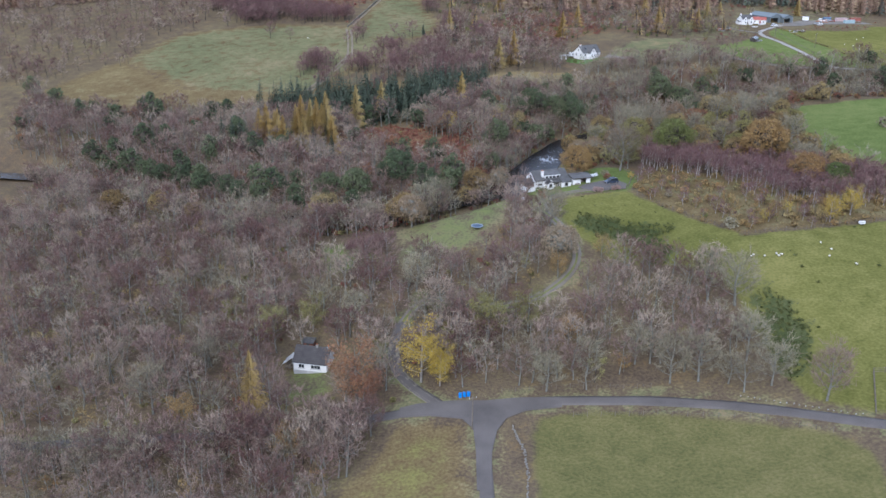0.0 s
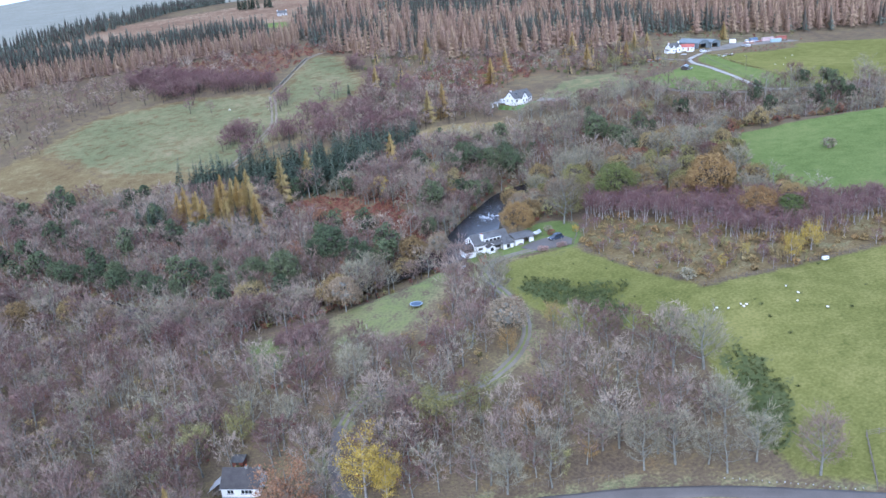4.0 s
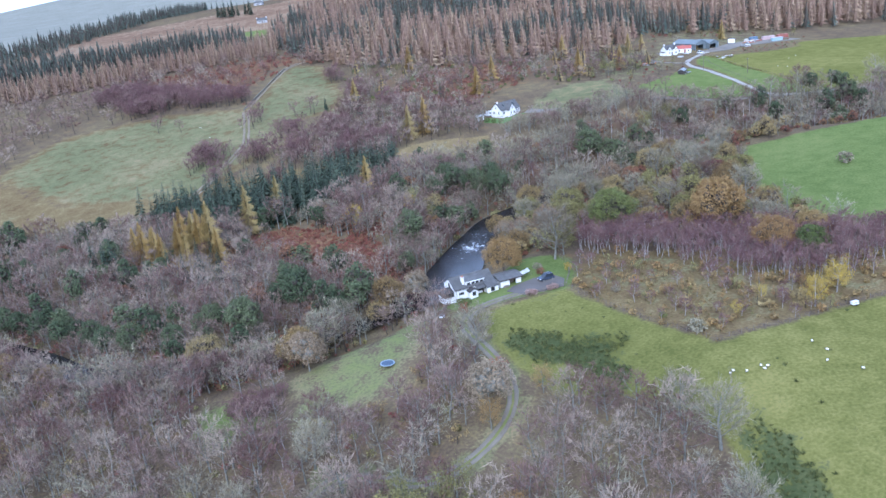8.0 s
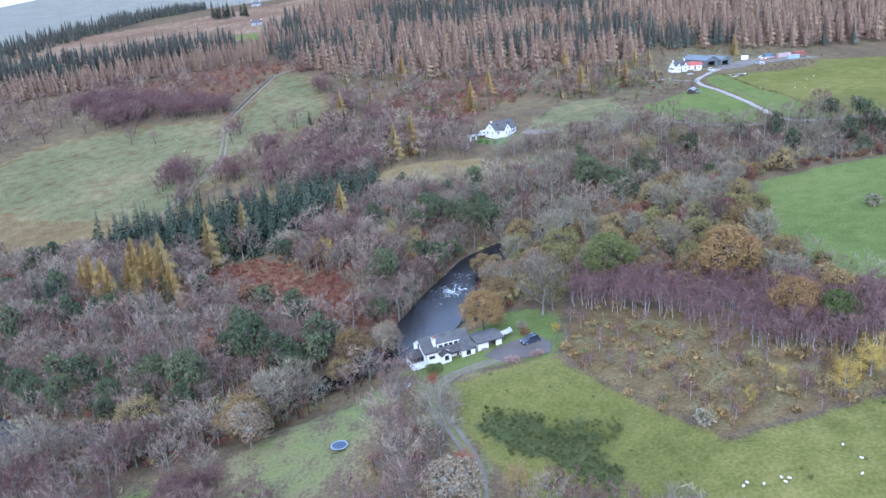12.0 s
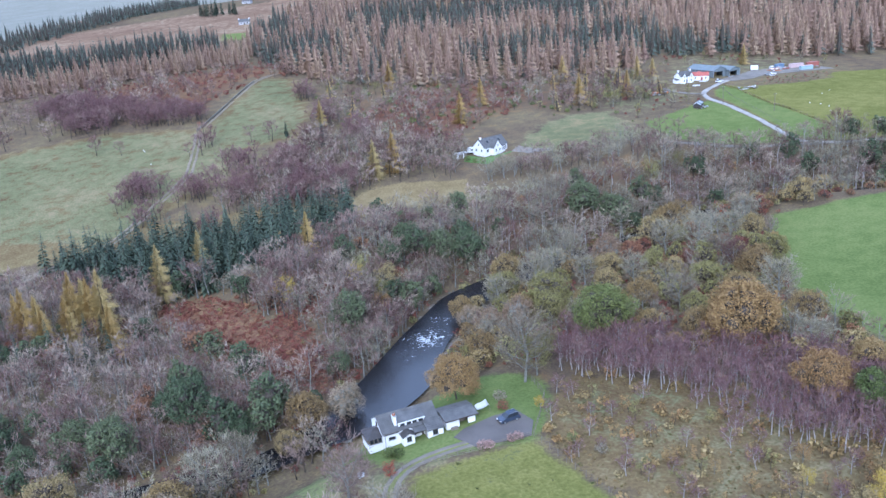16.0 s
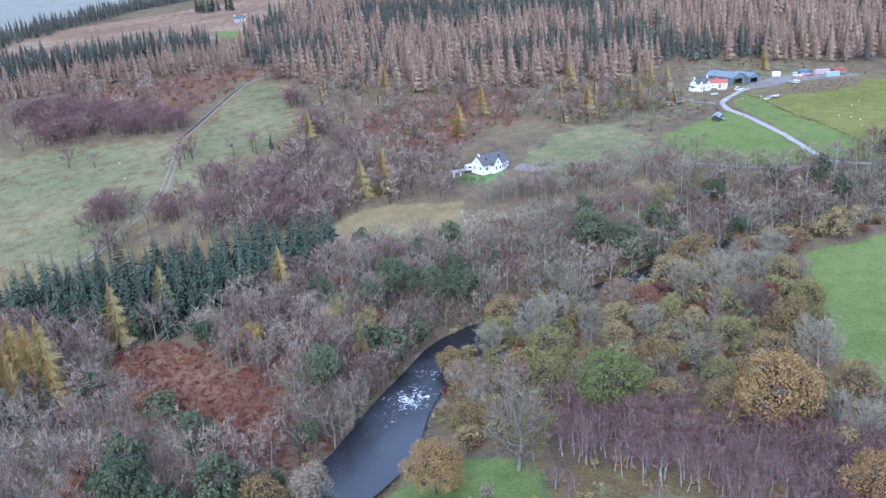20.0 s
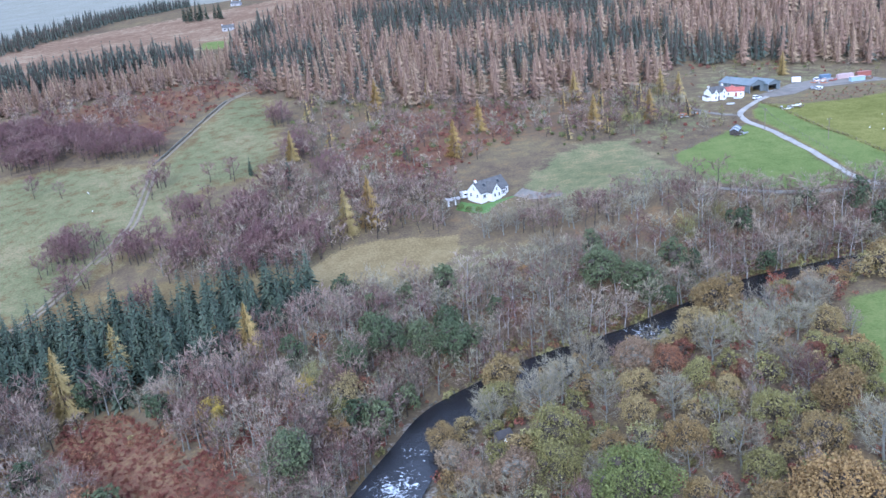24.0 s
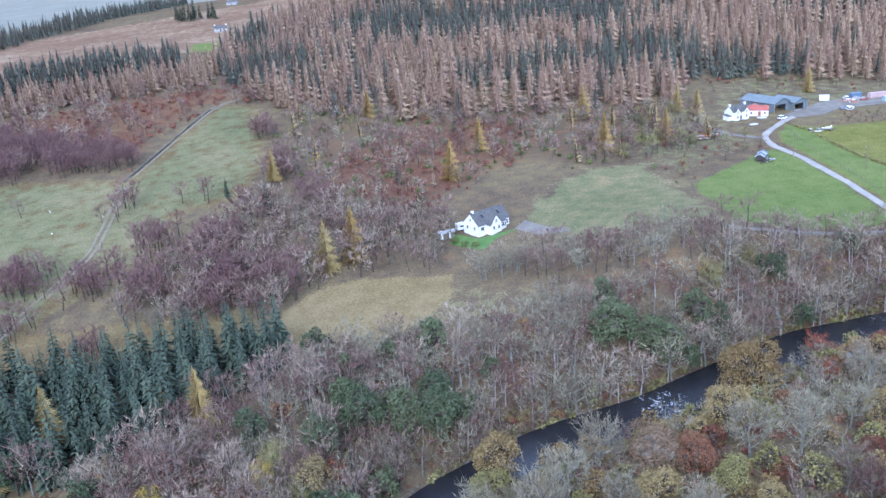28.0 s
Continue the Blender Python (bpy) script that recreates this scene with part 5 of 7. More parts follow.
wood_of("larch_wood", l, M_FLARCH, (BARK, GOLD), "scattered golden larches on the lower hill", scale=(0.4, 0.7), seed=44)
ROAD_TREES = [(-125, 148.5), (-99, 147), (-51, 144), (-24, 143.5), (-18, 141), (-24, 135), (-60, 138), (-120, 141)]
b, g = split(scatter(ROAD_TREES, 3.2, W, clear=[], road=2.4), (0.7, 0.3), W)
wood_of("birch_wood", b, M_THIN, (BARK, TWIG), "tall leafless birches along the lower roadside", scale=(0.85, 1.2), seed=45)
wood_of("lichened_wood", g, M_GREY, (BARK_LICHEN, TWIG_GREY), "lichened trees along the lower roadside", scale=(0.8, 1.1), seed=46)


# ---- buildings ----
def thing(name, x, y, turn=0.0, label="", category="", group="", z=None, scale=1.0):
    ob = new(name)
    ob.empty_display_size = 0.2
    ob.matrix_basis = pose(x, y, z_at(x, y) if z is None else z, 0, 0, turn) @ Matrix.Diagonal((scale, scale, scale, 1))
    return tagged(ob, label, category, group)


def part(name, bm, mat, parent, label=""):
    if isinstance(bm, bpy.types.Mesh):
        me = bm
    else:
        me = bpy.data.meshes.new(name)
        bmesh.ops.recalc_face_normals(bm, faces=bm.faces[:])
        bm.to_mesh(me)
        bm.free()
        me.materials.append(mat)
    ob = new(name, me)
    ob.parent = parent
    return tagged(ob, label)


def box(*spans, bevel=0.0, bm=None):
    """Boxes given by pairs of corners x0, y0, z0, x1, y1, z1."""
    bm = bm or bmesh.new()
    for x0, y0, z0, x1, y1, z1 in spans:
        m = Matrix.Translation(((x0 + x1) / 2, (y0 + y1) / 2, (z0 + z1) / 2)) @ Matrix.Diagonal((abs(x1 - x0), abs(y1 - y0), abs(z1 - z0), 1))
        made = bmesh.ops.create_cube(bm, size=1, matrix=m)
        if bevel:
            es = list({e for v in made["verts"] for e in v.link_edges})
            bmesh.ops.bevel(bm, geom=es, offset=bevel, segments=2, affect="EDGES", profile=0.6)
    return bm


def prism(outline, a, b, axis="x"):
    """A solid with the given outline, drawn out from a to b along an axis."""
    bm = bmesh.new()
    put = {"x": lambda p, q, s: (s, p, q), "y": lambda p, q, s: (p, s, q), "z": lambda p, q, s: (p, q, s)}[axis]
    lo, hi = [bm.verts.new(put(p, q, a)) for p, q in outline], [bm.verts.new(put(p, q, b)) for p, q in outline]
    bm.faces.new(lo)
    bm.faces.new(hi[::-1])
    for k in range(len(outline)):
        bm.faces.new((lo[k], hi[k], hi[(k + 1) % len(outline)], lo[(k + 1) % len(outline)]))
    return bm


def cylinder(r0, r1, h, sides=12, at=(0, 0, 0), bm=None, axis=None):
    bm = bm or bmesh.new()
    m = Matrix.Translation(at) @ (axis.to_matrix().to_4x4() if axis else Matrix()) @ Matrix.Translation((0, 0, h / 2))
    bmesh.ops.create_cone(bm, cap_ends=True, segments=sides, radius1=r0, radius2=r1, depth=h, matrix=m)
    return bm


def window(parent, x, y, z, w, h, face="-y", bars=1, frame_mat=None, deep=0.08):
    """A window on a wall: frame, bars, pane and sill. face: the way it looks."""
    turn = {"-y": 0, "+x": 90, "+y": 180, "-x": -90}[face]
    win = part("window", box((-w / 2, -0.05, 0, -w / 2 + 0.07, deep, h), (w / 2 - 0.07, -0.05, 0, w / 2, deep, h), (-w / 2, -0.05, 0, w / 2, deep, 0.07), (-w / 2, -0.05, h - 0.07, w / 2, deep, h), *[(-w / 2 + w * (k + 1) / (bars + 1) - 0.03, -0.04, 0.05, -w / 2 + w * (k + 1) / (bars + 1) + 0.03, deep, h - 0.05) for k in range(bars)]), frame_mat or WHITE_PAINT, parent)
    win.matrix_local = pose(x, y, z, 0, 0, turn)
    part("pane", box((-w / 2 + 0.05, -0.012, 0.05, w / 2 - 0.05, 0.02, h - 0.05)), GLASS, win)
    part("sill", box((-w / 2 - 0.08, -0.16, -0.08, w / 2 + 0.08, 0.05, 0.0)), STONE, win)
    return win


def roof_pair(parent, x0, x1, y0, y1, eave, ridge, mat, over=0.25, thick=0.14, courses=True):
    """Two sloping sides of a gable roof along x, each with rows of slates laid one over the next, and a ridge cap."""
    mid = (y0 + y1) / 2
    for side, edge in ((-1, y0 - over), (1, y1 + over)):
        drop = (ridge - eave) / (mid - y0) * over
        z0 = eave - drop
        n = max(3, int(abs(mid - edge) / 0.33))
        for k in range(n if courses else 1):
            n_ = n if courses else 1
            a, b = k / n_, (k + 1.0) / n_
            ya, yb, za, zb = edge + (mid - edge) * a, edge + (mid - edge) * b, z0 + (ridge - z0) * a, z0 + (ridge - z0) * b
            up = 0.05 if courses else 0.0
            bm = prism([(ya, za), (ya, za + thick + up), (yb, zb + thick), (yb, zb)], x0 - over * 0.7, x1 + over * 0.7)
            part("slate_course" if courses else "roof_side", bm, mat, parent)
    part("ridge_cap", prism([(mid - 0.18, ridge + thick - 0.1), (mid, ridge + thick + 0.1), (mid + 0.18, ridge + thick - 0.1)], x0 - over * 0.7, x1 + over * 0.7), mat, parent)


def gable_walls(parent, x0, x1, y0, y1, eave, ridge, mat=None, foot=-1.0):
    return part("wall", prism([(y0, foot), (y0, eave), ((y0 + y1) / 2, ridge), (y1, eave), (y1, foot)], x0, x1), mat or WHITE, parent)


def chimney(parent, x, y, z0, z1, w=0.6, d=0.6, pots=2, mat=None):
    c = part("chimney", box((x - w / 2, y - d / 2, z0, x + w / 2, y + d / 2, z1), (x - w / 2 - 0.06, y - d / 2 - 0.06, z1 - 0.16, x + w / 2 + 0.06, y + d / 2 + 0.06, z1)), mat or WHITE, parent)
    for k in range(pots):
        part("chimney_pot", cylinder(0.12, 0.1, 0.4, 10, (x + (k - (pots - 1) / 2) * 0.3, y, z1)), ORANGE_PAINT, c)
    return c


def river_house():
    h = thing("house", 17.0, 240.7, 21.5, "long white rendered house with grey slate roof by the river", "house", z=7.0)
    gable_walls(h, 0, 10.8, 0, 6.2, 2.5, 4.5)
    roof_pair(h, 0, 10.8, 0, 6.2, 2.5, 4.5, SLATE)
    # the forward wing under a long slope
    part("wing_wall", prism([(-2.0, -1), (-2.0, 1.95), (0.1, 2.6), (0.1, -1)], 7.9, 10.85), WHITE, h)
    for k in range(7):
        a, b = k / 7, (k + 1) / 7
        part("slate_course", prism([(-2.3 + 2.9 * a, 1.88 + 0.98 * a), (-2.3 + 2.9 * a, 2.07 + 0.98 * a), (-2.3 + 2.9 * b, 2.02 + 0.98 * b), (-2.3 + 2.9 * b, 1.88 + 0.98 * b)], 7.7, 11.05), SLATE, h)
    window(h, 9.3, -2.02, 0.75, 1.0, 0.95, bars=1, frame_mat=FRAME_DARK)
    # the porch
    part("porch", prism([(3.3, -1), (3.3, 1.75), (4.35, 2.3), (5.4, 1.75), (5.4, -1)], -1.7, 0.1, "y"), WHITE, h)
    for s in (-1, 1):
        part("porch_roof", prism([(4.35, 2.3), (4.35, 2.45), (4.35 + s * 1.3, 1.72), (4.35 + s * 1.3, 1.6)], -2.0, 0.9, "y"), SLATE_DARK, h)
    window(h, 4.35, -1.72, 0.65, 0.9, 0.95, frame_mat=FRAME_DARK)
    # the long flat dormer
    d = part("dormer", box((3.2, 0.35, 2.45, 8.1, 3.0, 3.75)), WHITE, h, "white flat-roofed dormer")
    part("dormer_roof", prism([(0.1, 3.72), (0.1, 3.86), (3.2, 4.5), (3.2, 4.36)], 3.0, 8.3), SLATE, d)
    part("fascia", box((3.05, 0.05, 3.55, 8.25, 0.12, 3.76)), WHITE_PAINT, d)
    for x in (3.95, 5.2, 6.3, 7.5):
        window(h, x, 0.33, 2.75, 0.85, 0.65, bars=1, frame_mat=FRAME_DARK)
    chimney(h, 2.75, 1.2, 2.5, 4.9, 0.5, 1.1, 2)
    window(h, 1.7, -0.02, 0.95, 1.3, 0.55, bars=2, frame_mat=FRAME_DARK)
    window(h, 6.7, -0.02, 0.8, 1.6, 0.9, bars=2, frame_mat=FRAME_DARK)
    part("door", box((7.4, -0.07, 0, 7.8, 0.03, 1.85)), FRAME_DARK, h)
    part("lean_to_roof", prism([(-1.6, 1.9), (-1.6, 2.0), (0.05, 2.35), (0.05, 2.22)], 5.5, 7.85), SLATE, h)
    part("porch_post", box((7.6, -1.5, 0, 7.72, -1.38, 1.95)), TIMBER, h)
    window(h, -0.02, 3.1, 2.6, 0.7, 0.9, "-x", frame_mat=FRAME_DARK)
    # the sun room at the gable
    s = part("sun_room", box((-2.5, 0.5, -1.0, 0.05, 4.6, 0.75)), WHITE, h, "white sun room under a hipped slate roof")
    for y0, y1 in ((0.6, 1.5), (1.6, 2.5), (2.6, 3.5), (3.6, 4.5)):
        window(h, -2.5, (y0 + y1) / 2, 0.75, 0.85, 1.0, "-x", bars=0, frame_mat=TIMBER)
    for x in (-2.0, -1.2, -0.45):
        window(h, x, 0.5, 0.75, 0.7, 1.0, bars=0, frame_mat=TIMBER)
    part("core_wall", box((-2.3, 0.7, 0.7, 0.0, 4.4, 1.78)), FRAME_DARK, s)
    bm = bmesh.new()
    a, b, c, d2, e, f = (bm.verts.new(p) for p in ((-2.75, 0.25, 1.75), (0.1, 0.25, 1.75), (0.1, 4.85, 1.75), (-2.75, 4.85, 1.75), (-0.9, 2.5, 2.75), (0.1, 2.5, 2.75)))
    for q in ((a, b, f, e), (c, d2, e, f), (d2, a, e), (a, d2, c, b), (b, c, f)):
        bm.faces.new(q)
    part("sun_room_roof", bm, SLATE_DARK, s)
    for x, y in ((0.4, -0.06), (7.75, -0.06)):
        part("downpipe", cylinder(0.045, 0.045, 2.6, 8, (x, y, -0.2)), FRAME_DARK, h)
    part("gutter", box((0.0, -0.42, 2.22, 3.2, -0.3, 2.32)), FRAME_DARK, h)
    g = thing("garage", 28.5, 243.4, 21.5, "white garage with an open bay under a dark roof", "garage", z=7.4)
    part("wall", box((0, 0, -1, 2.5, 0.25, 2.2), (4.3, 0, -1, 5.7, 0.25, 2.2), (0, 0.25, -1, 0.25, 4.4, 2.2), (5.45, 0.25, -1, 5.7, 4.4, 2.2), (0.25, 4.2, -1, 5.45, 4.4, 2.2), (2.5, 0, 1.95, 4.3, 0.25, 2.2)), WHITE, g)
    part("floor_slab", box((0.2, 0.1, -0.9, 5.5, 4.3, 0.02)), CONCRETE, g)
    part("garage_door", box((2.5, 1.3, 0.0, 4.3, 1.36, 1.95)), TIMBER, g, "half-open brown timber door")
    part("roof", prism([(-0.6, 2.15), (-0.6, 2.32), (2.2, 2.95), (4.8, 2.45), (4.8, 2.3)], -0.45, 6.1), SLATE, g)
    part("fascia", box((-0.46, -0.64, 2.12, 6.12, -0.59, 2.3)), FRAME_DARK, g)
    part("bench", box((0.6, -0.75, 0.35, 2.0, -0.3, 0.43), (0.6, -0.34, 0.43, 2.0, -0.3, 0.8), (0.65, -0.7, 0, 0.73, -0.32, 0.36), (1.87, -0.7, 0, 1.95, -0.32, 0.36)), TIMBER, g)
    t = thing("tarpaulin", 34.6, 247.2, 25, "white tarpaulin sheet slung beside the garage", "tarpaulin", z=7.7)
    bm = bmesh.new()
    grid = [[bm.verts.new((u * 0.5, v * 0.45, 1.5 + 0.45 * (u / 5) ** 2 - 0.35 * math.sin(v * 0.9) + 0.05 * math.sin(u * 2.1 + v))) for v in range(5)] for u in range(6)]
    for u in range(5):
        for v in range(4):
            bm.faces.new((grid[u][v], grid[u + 1][v], grid[u + 1][v + 1], grid[u][v + 1]))
    bmesh.ops.solidify(bm, geom=bm.faces[:], thickness=0.03)
    part("sheet", bm, WHITE_PAINT, t)
    for x, y in ((0.05, 0.05), (2.4, 0.1), (2.4, 1.7), (0.05, 1.7)):
        part("pole", cylinder(0.04, 0.04, 1.9, 8, (x, y, -0.3)), TIMBER, t)


def cottage():
    h = thing("cottage", -41.2, 169.6, -9.0, "small white cottage with a steep dark slate roof", "house", z=-15.6)
    gable_walls(h, 0, 7.9, 0, 5.6, 2.5, 5.2, foot=-1.4)
    roof_pair(h, 0, 7.9, 0, 5.6, 2.5, 5.2, SLATE_DARK, 0.3)
    for x, w, b in ((1.9, 1.4, 1), (5.3, 2.3, 2)):
        window(h, x, -0.02, 1.05, w, 1.1, bars=b, frame_mat=WHITE_PAINT)
    part("downpipe", cylinder(0.05, 0.05, 2.6, 8, (3.5, -0.07, -0.1)), WHITE_PAINT, h)
    part("gutter", box((-0.2, -0.42, 2.16, 8.1, -0.32, 2.26)), WHITE_PAINT, h)
    part("base_course", box((-0.05, -0.06, -1.4, 7.95, 5.66, 0.35)), CONCRETE, h)
    window(h, 7.92, 2.8, 1.1, 0.9, 1.1, "+x")
    chimney(h, 4.9, 2.8, 5.0, 5.75, 0.5, 0.5, 1, STONE)
    for y in (0.7, 4.9):
        part("barge_board", box((7.95, y - 0.08, 2.2, 8.05, y + 0.08, 3.2)), WHITE_PAINT, h)
    chimney(h, 7.65, 2.8, 4.9, 5.6, 0.45, 0.6, 1, STONE)
    part("skylight", box((1.0, 0.9, 3.45, 1.7, 0.95, 3.5)), GLASS, h)
    # sheet of polythene sloping from the gable over a lean-to
    p = thing("lean_to_shelter", -41.6, 169.9, -9, "white polythene sheet sloping over a timber lean-to", "shelter", z=-15.6)
    bm = bmesh.new()
    grid = [[bm.verts.new((-3.0 * u / 6, 0.6 + 4.2 * v / 8, 2.75 - 2.2 * (u / 6) ** 1.15 + 0.06 * math.sin(u * 1.7 + v * 1.1))) for v in range(9)] for u in range(7)]
    for u in range(6):
        for v in range(8):
            bm.faces.new((grid[u][v], grid[u + 1][v], grid[u + 1][v + 1], grid[u][v + 1]))
    bmesh.ops.solidify(bm, geom=bm.faces[:], thickness=0.03)
    part("cover", bm, WHITE_PAINT, p)
    for v in (0.7, 2.7, 4.7):
        part("post", box((-2.95, v - 0.05, -1.0, -2.85, v + 0.05, 0.5)), TIMBER, p)
        part("post", box((-0.12, v - 0.05, -1.0, -0.02, v + 0.05, 2.62)), TIMBER, p)
    part("wood_pile", box(*[(-2.4 + 0.5 * k, 1.2, -0.6 + 0.32 * (k % 2), -1.95 + 0.5 * k, 4.2, 0.1 + 0.25 * (k % 3)) for k in range(4)], bevel=0.05), TIMBER, p)
    s = thing("garden_shed", -41.0, 179.0, -9, "red-brown timber shed behind the cottage", "shed")
    part("wall", box((0, 0, -0.6, 2.6, 2.0, 1.9)), TIMBER_RED, s)
    for k in range(13):
        part("board", box((k * 0.2, -0.03, 0, k * 0.2 + 0.18, 0.0, 1.9)), TIMBER_RED, s)
    part("roof", prism([(-0.25, 1.85), (-0.25, 1.97), (2.25, 2.35), (2.25, 2.2)], -0.2, 2.8), SLATE, s)
    part("door", box((1.0, -0.06, 0, 1.7, -0.03, 1.75)), FRAME_DARK, s)


def bungalow():
    h = thing("house", 50.2, 422.0, 38, "white bungalow with a grey slate roof and gabled porch", "house", z=17.9, scale=0.9)
    gable_walls(h, 0, 13.0, 0, 7.2, 2.7, 5.9)
    roof_pair(h, 0, 13.0, 0, 7.2, 2.7, 5.9, SLATE, 0.3)
    part("bay", prism([(3.4, -1), (3.4, 2.6), (5.6, 5.4), (7.8, 2.6), (7.8, -1)], -2.2, 3.0, "y"), WHITE, h, "white gabled bay")
    for s in (-1, 1):
        part("bay_roof", prism([(5.6, 5.4), (5.6, 5.58), (5.6 + s * 2.5, 2.42), (5.6 + s * 2.5, 2.25)], -2.4, 3.4, "y"), SLATE, h)
    part("porch_roof", prism([(-1.7, 2.35), (-1.7, 2.48), (0.3, 3.3), (0.3, 3.15)], 7.9, 10.6), SLATE, h)
    part("porch_wall", box((8.0, -1.5, -1, 10.4, 0.05, 2.35)), WHITE, h)
    for x in (8.5, 9.2, 9.9):
        window(h, x, -1.52, 0.7, 0.6, 1.3, bars=0)
    window(h, 4.6, -2.22, 0.8, 0.8, 1.2, bars=0)
    window(h, 6.6, -2.22, 0.8, 0.8, 1.2, bars=0)
    window(h, 5.6, -2.22, 3.0, 0.8, 1.0)
    window(h, 1.7, -0.02, 0.8, 1.3, 1.2)
    window(h, 11.8, -0.02, 0.8, 1.2, 1.2)
    part("door", box((10.8, -0.06, 0, 11.0, -0.01, 2.0)), FRAME_DARK, h)
    for y in (1.8, 5.2):
        window(h, -0.02, y, 0.9, 1.0, 1.2, "-x")
    window(h, -0.02, 3.6, 3.4, 0.8, 1.0, "-x")
    chimney(h, 1.0, 3.6, 5.6, 6.7, 0.6, 0.7, 2)
    for x in (3.0, 9.6):
        part("skylight", prism([(1.5, 4.15), (1.5, 4.26), (2.4, 5.06), (2.4, 4.95)], x, x + 0.9), GLASS, h)
    part("gutter", box((-0.2, -0.45, 2.32, 3.4, -0.34, 2.42)), WHITE_PAINT, h)
    c = thing("caravan", 46.0, 428.5, 25, "white touring caravan parked behind the bungalow", "caravan")
    part("body", box((-2.0, -1.0, 0.45, 2.0, 1.0, 2.3), bevel=0.2), WHITE_PAINT, c)
    part("window", box((-1.3, -1.02, 1.3, 1.2, -0.99, 1.8)), GLASS, c)
    for y in (-0.85, 0.85):
        part("wheel", cylinder(0.32, 0.32, 0.2, 14, (0, y, 0.32), None, Vector((0, 1, 0)).to_track_quat("Z", "Y")), RUBBER, c)
    part("hitch", box((-3.1, -0.06, 0.4, -1.9, 0.06, 0.52)), STEEL, c)
    for dx, dy, tn in ((42.2, 424.5, 10), (40.2, 423.8, -15)):
        s = thing("garden_shed", dx, dy, tn, "pale felt-roofed garden shed behind a hedge", "shed", "bungalow sheds")
        part("wall", box((-1.2, -0.9, -0.4, 1.2, 0.9, 1.8)), TIMBER, s)
        for k in (-1, 1):
            part("roof_side", prism([(0, 2.3), (0, 2.4), (k * 1.1, 1.85), (k * 1.1, 1.74)], -1.35, 1.35), CONCRETE, s)
        part("door", box((-0.4, -0.95, 0, 0.3, -0.9, 1.7)), WHITE_PAINT, s)


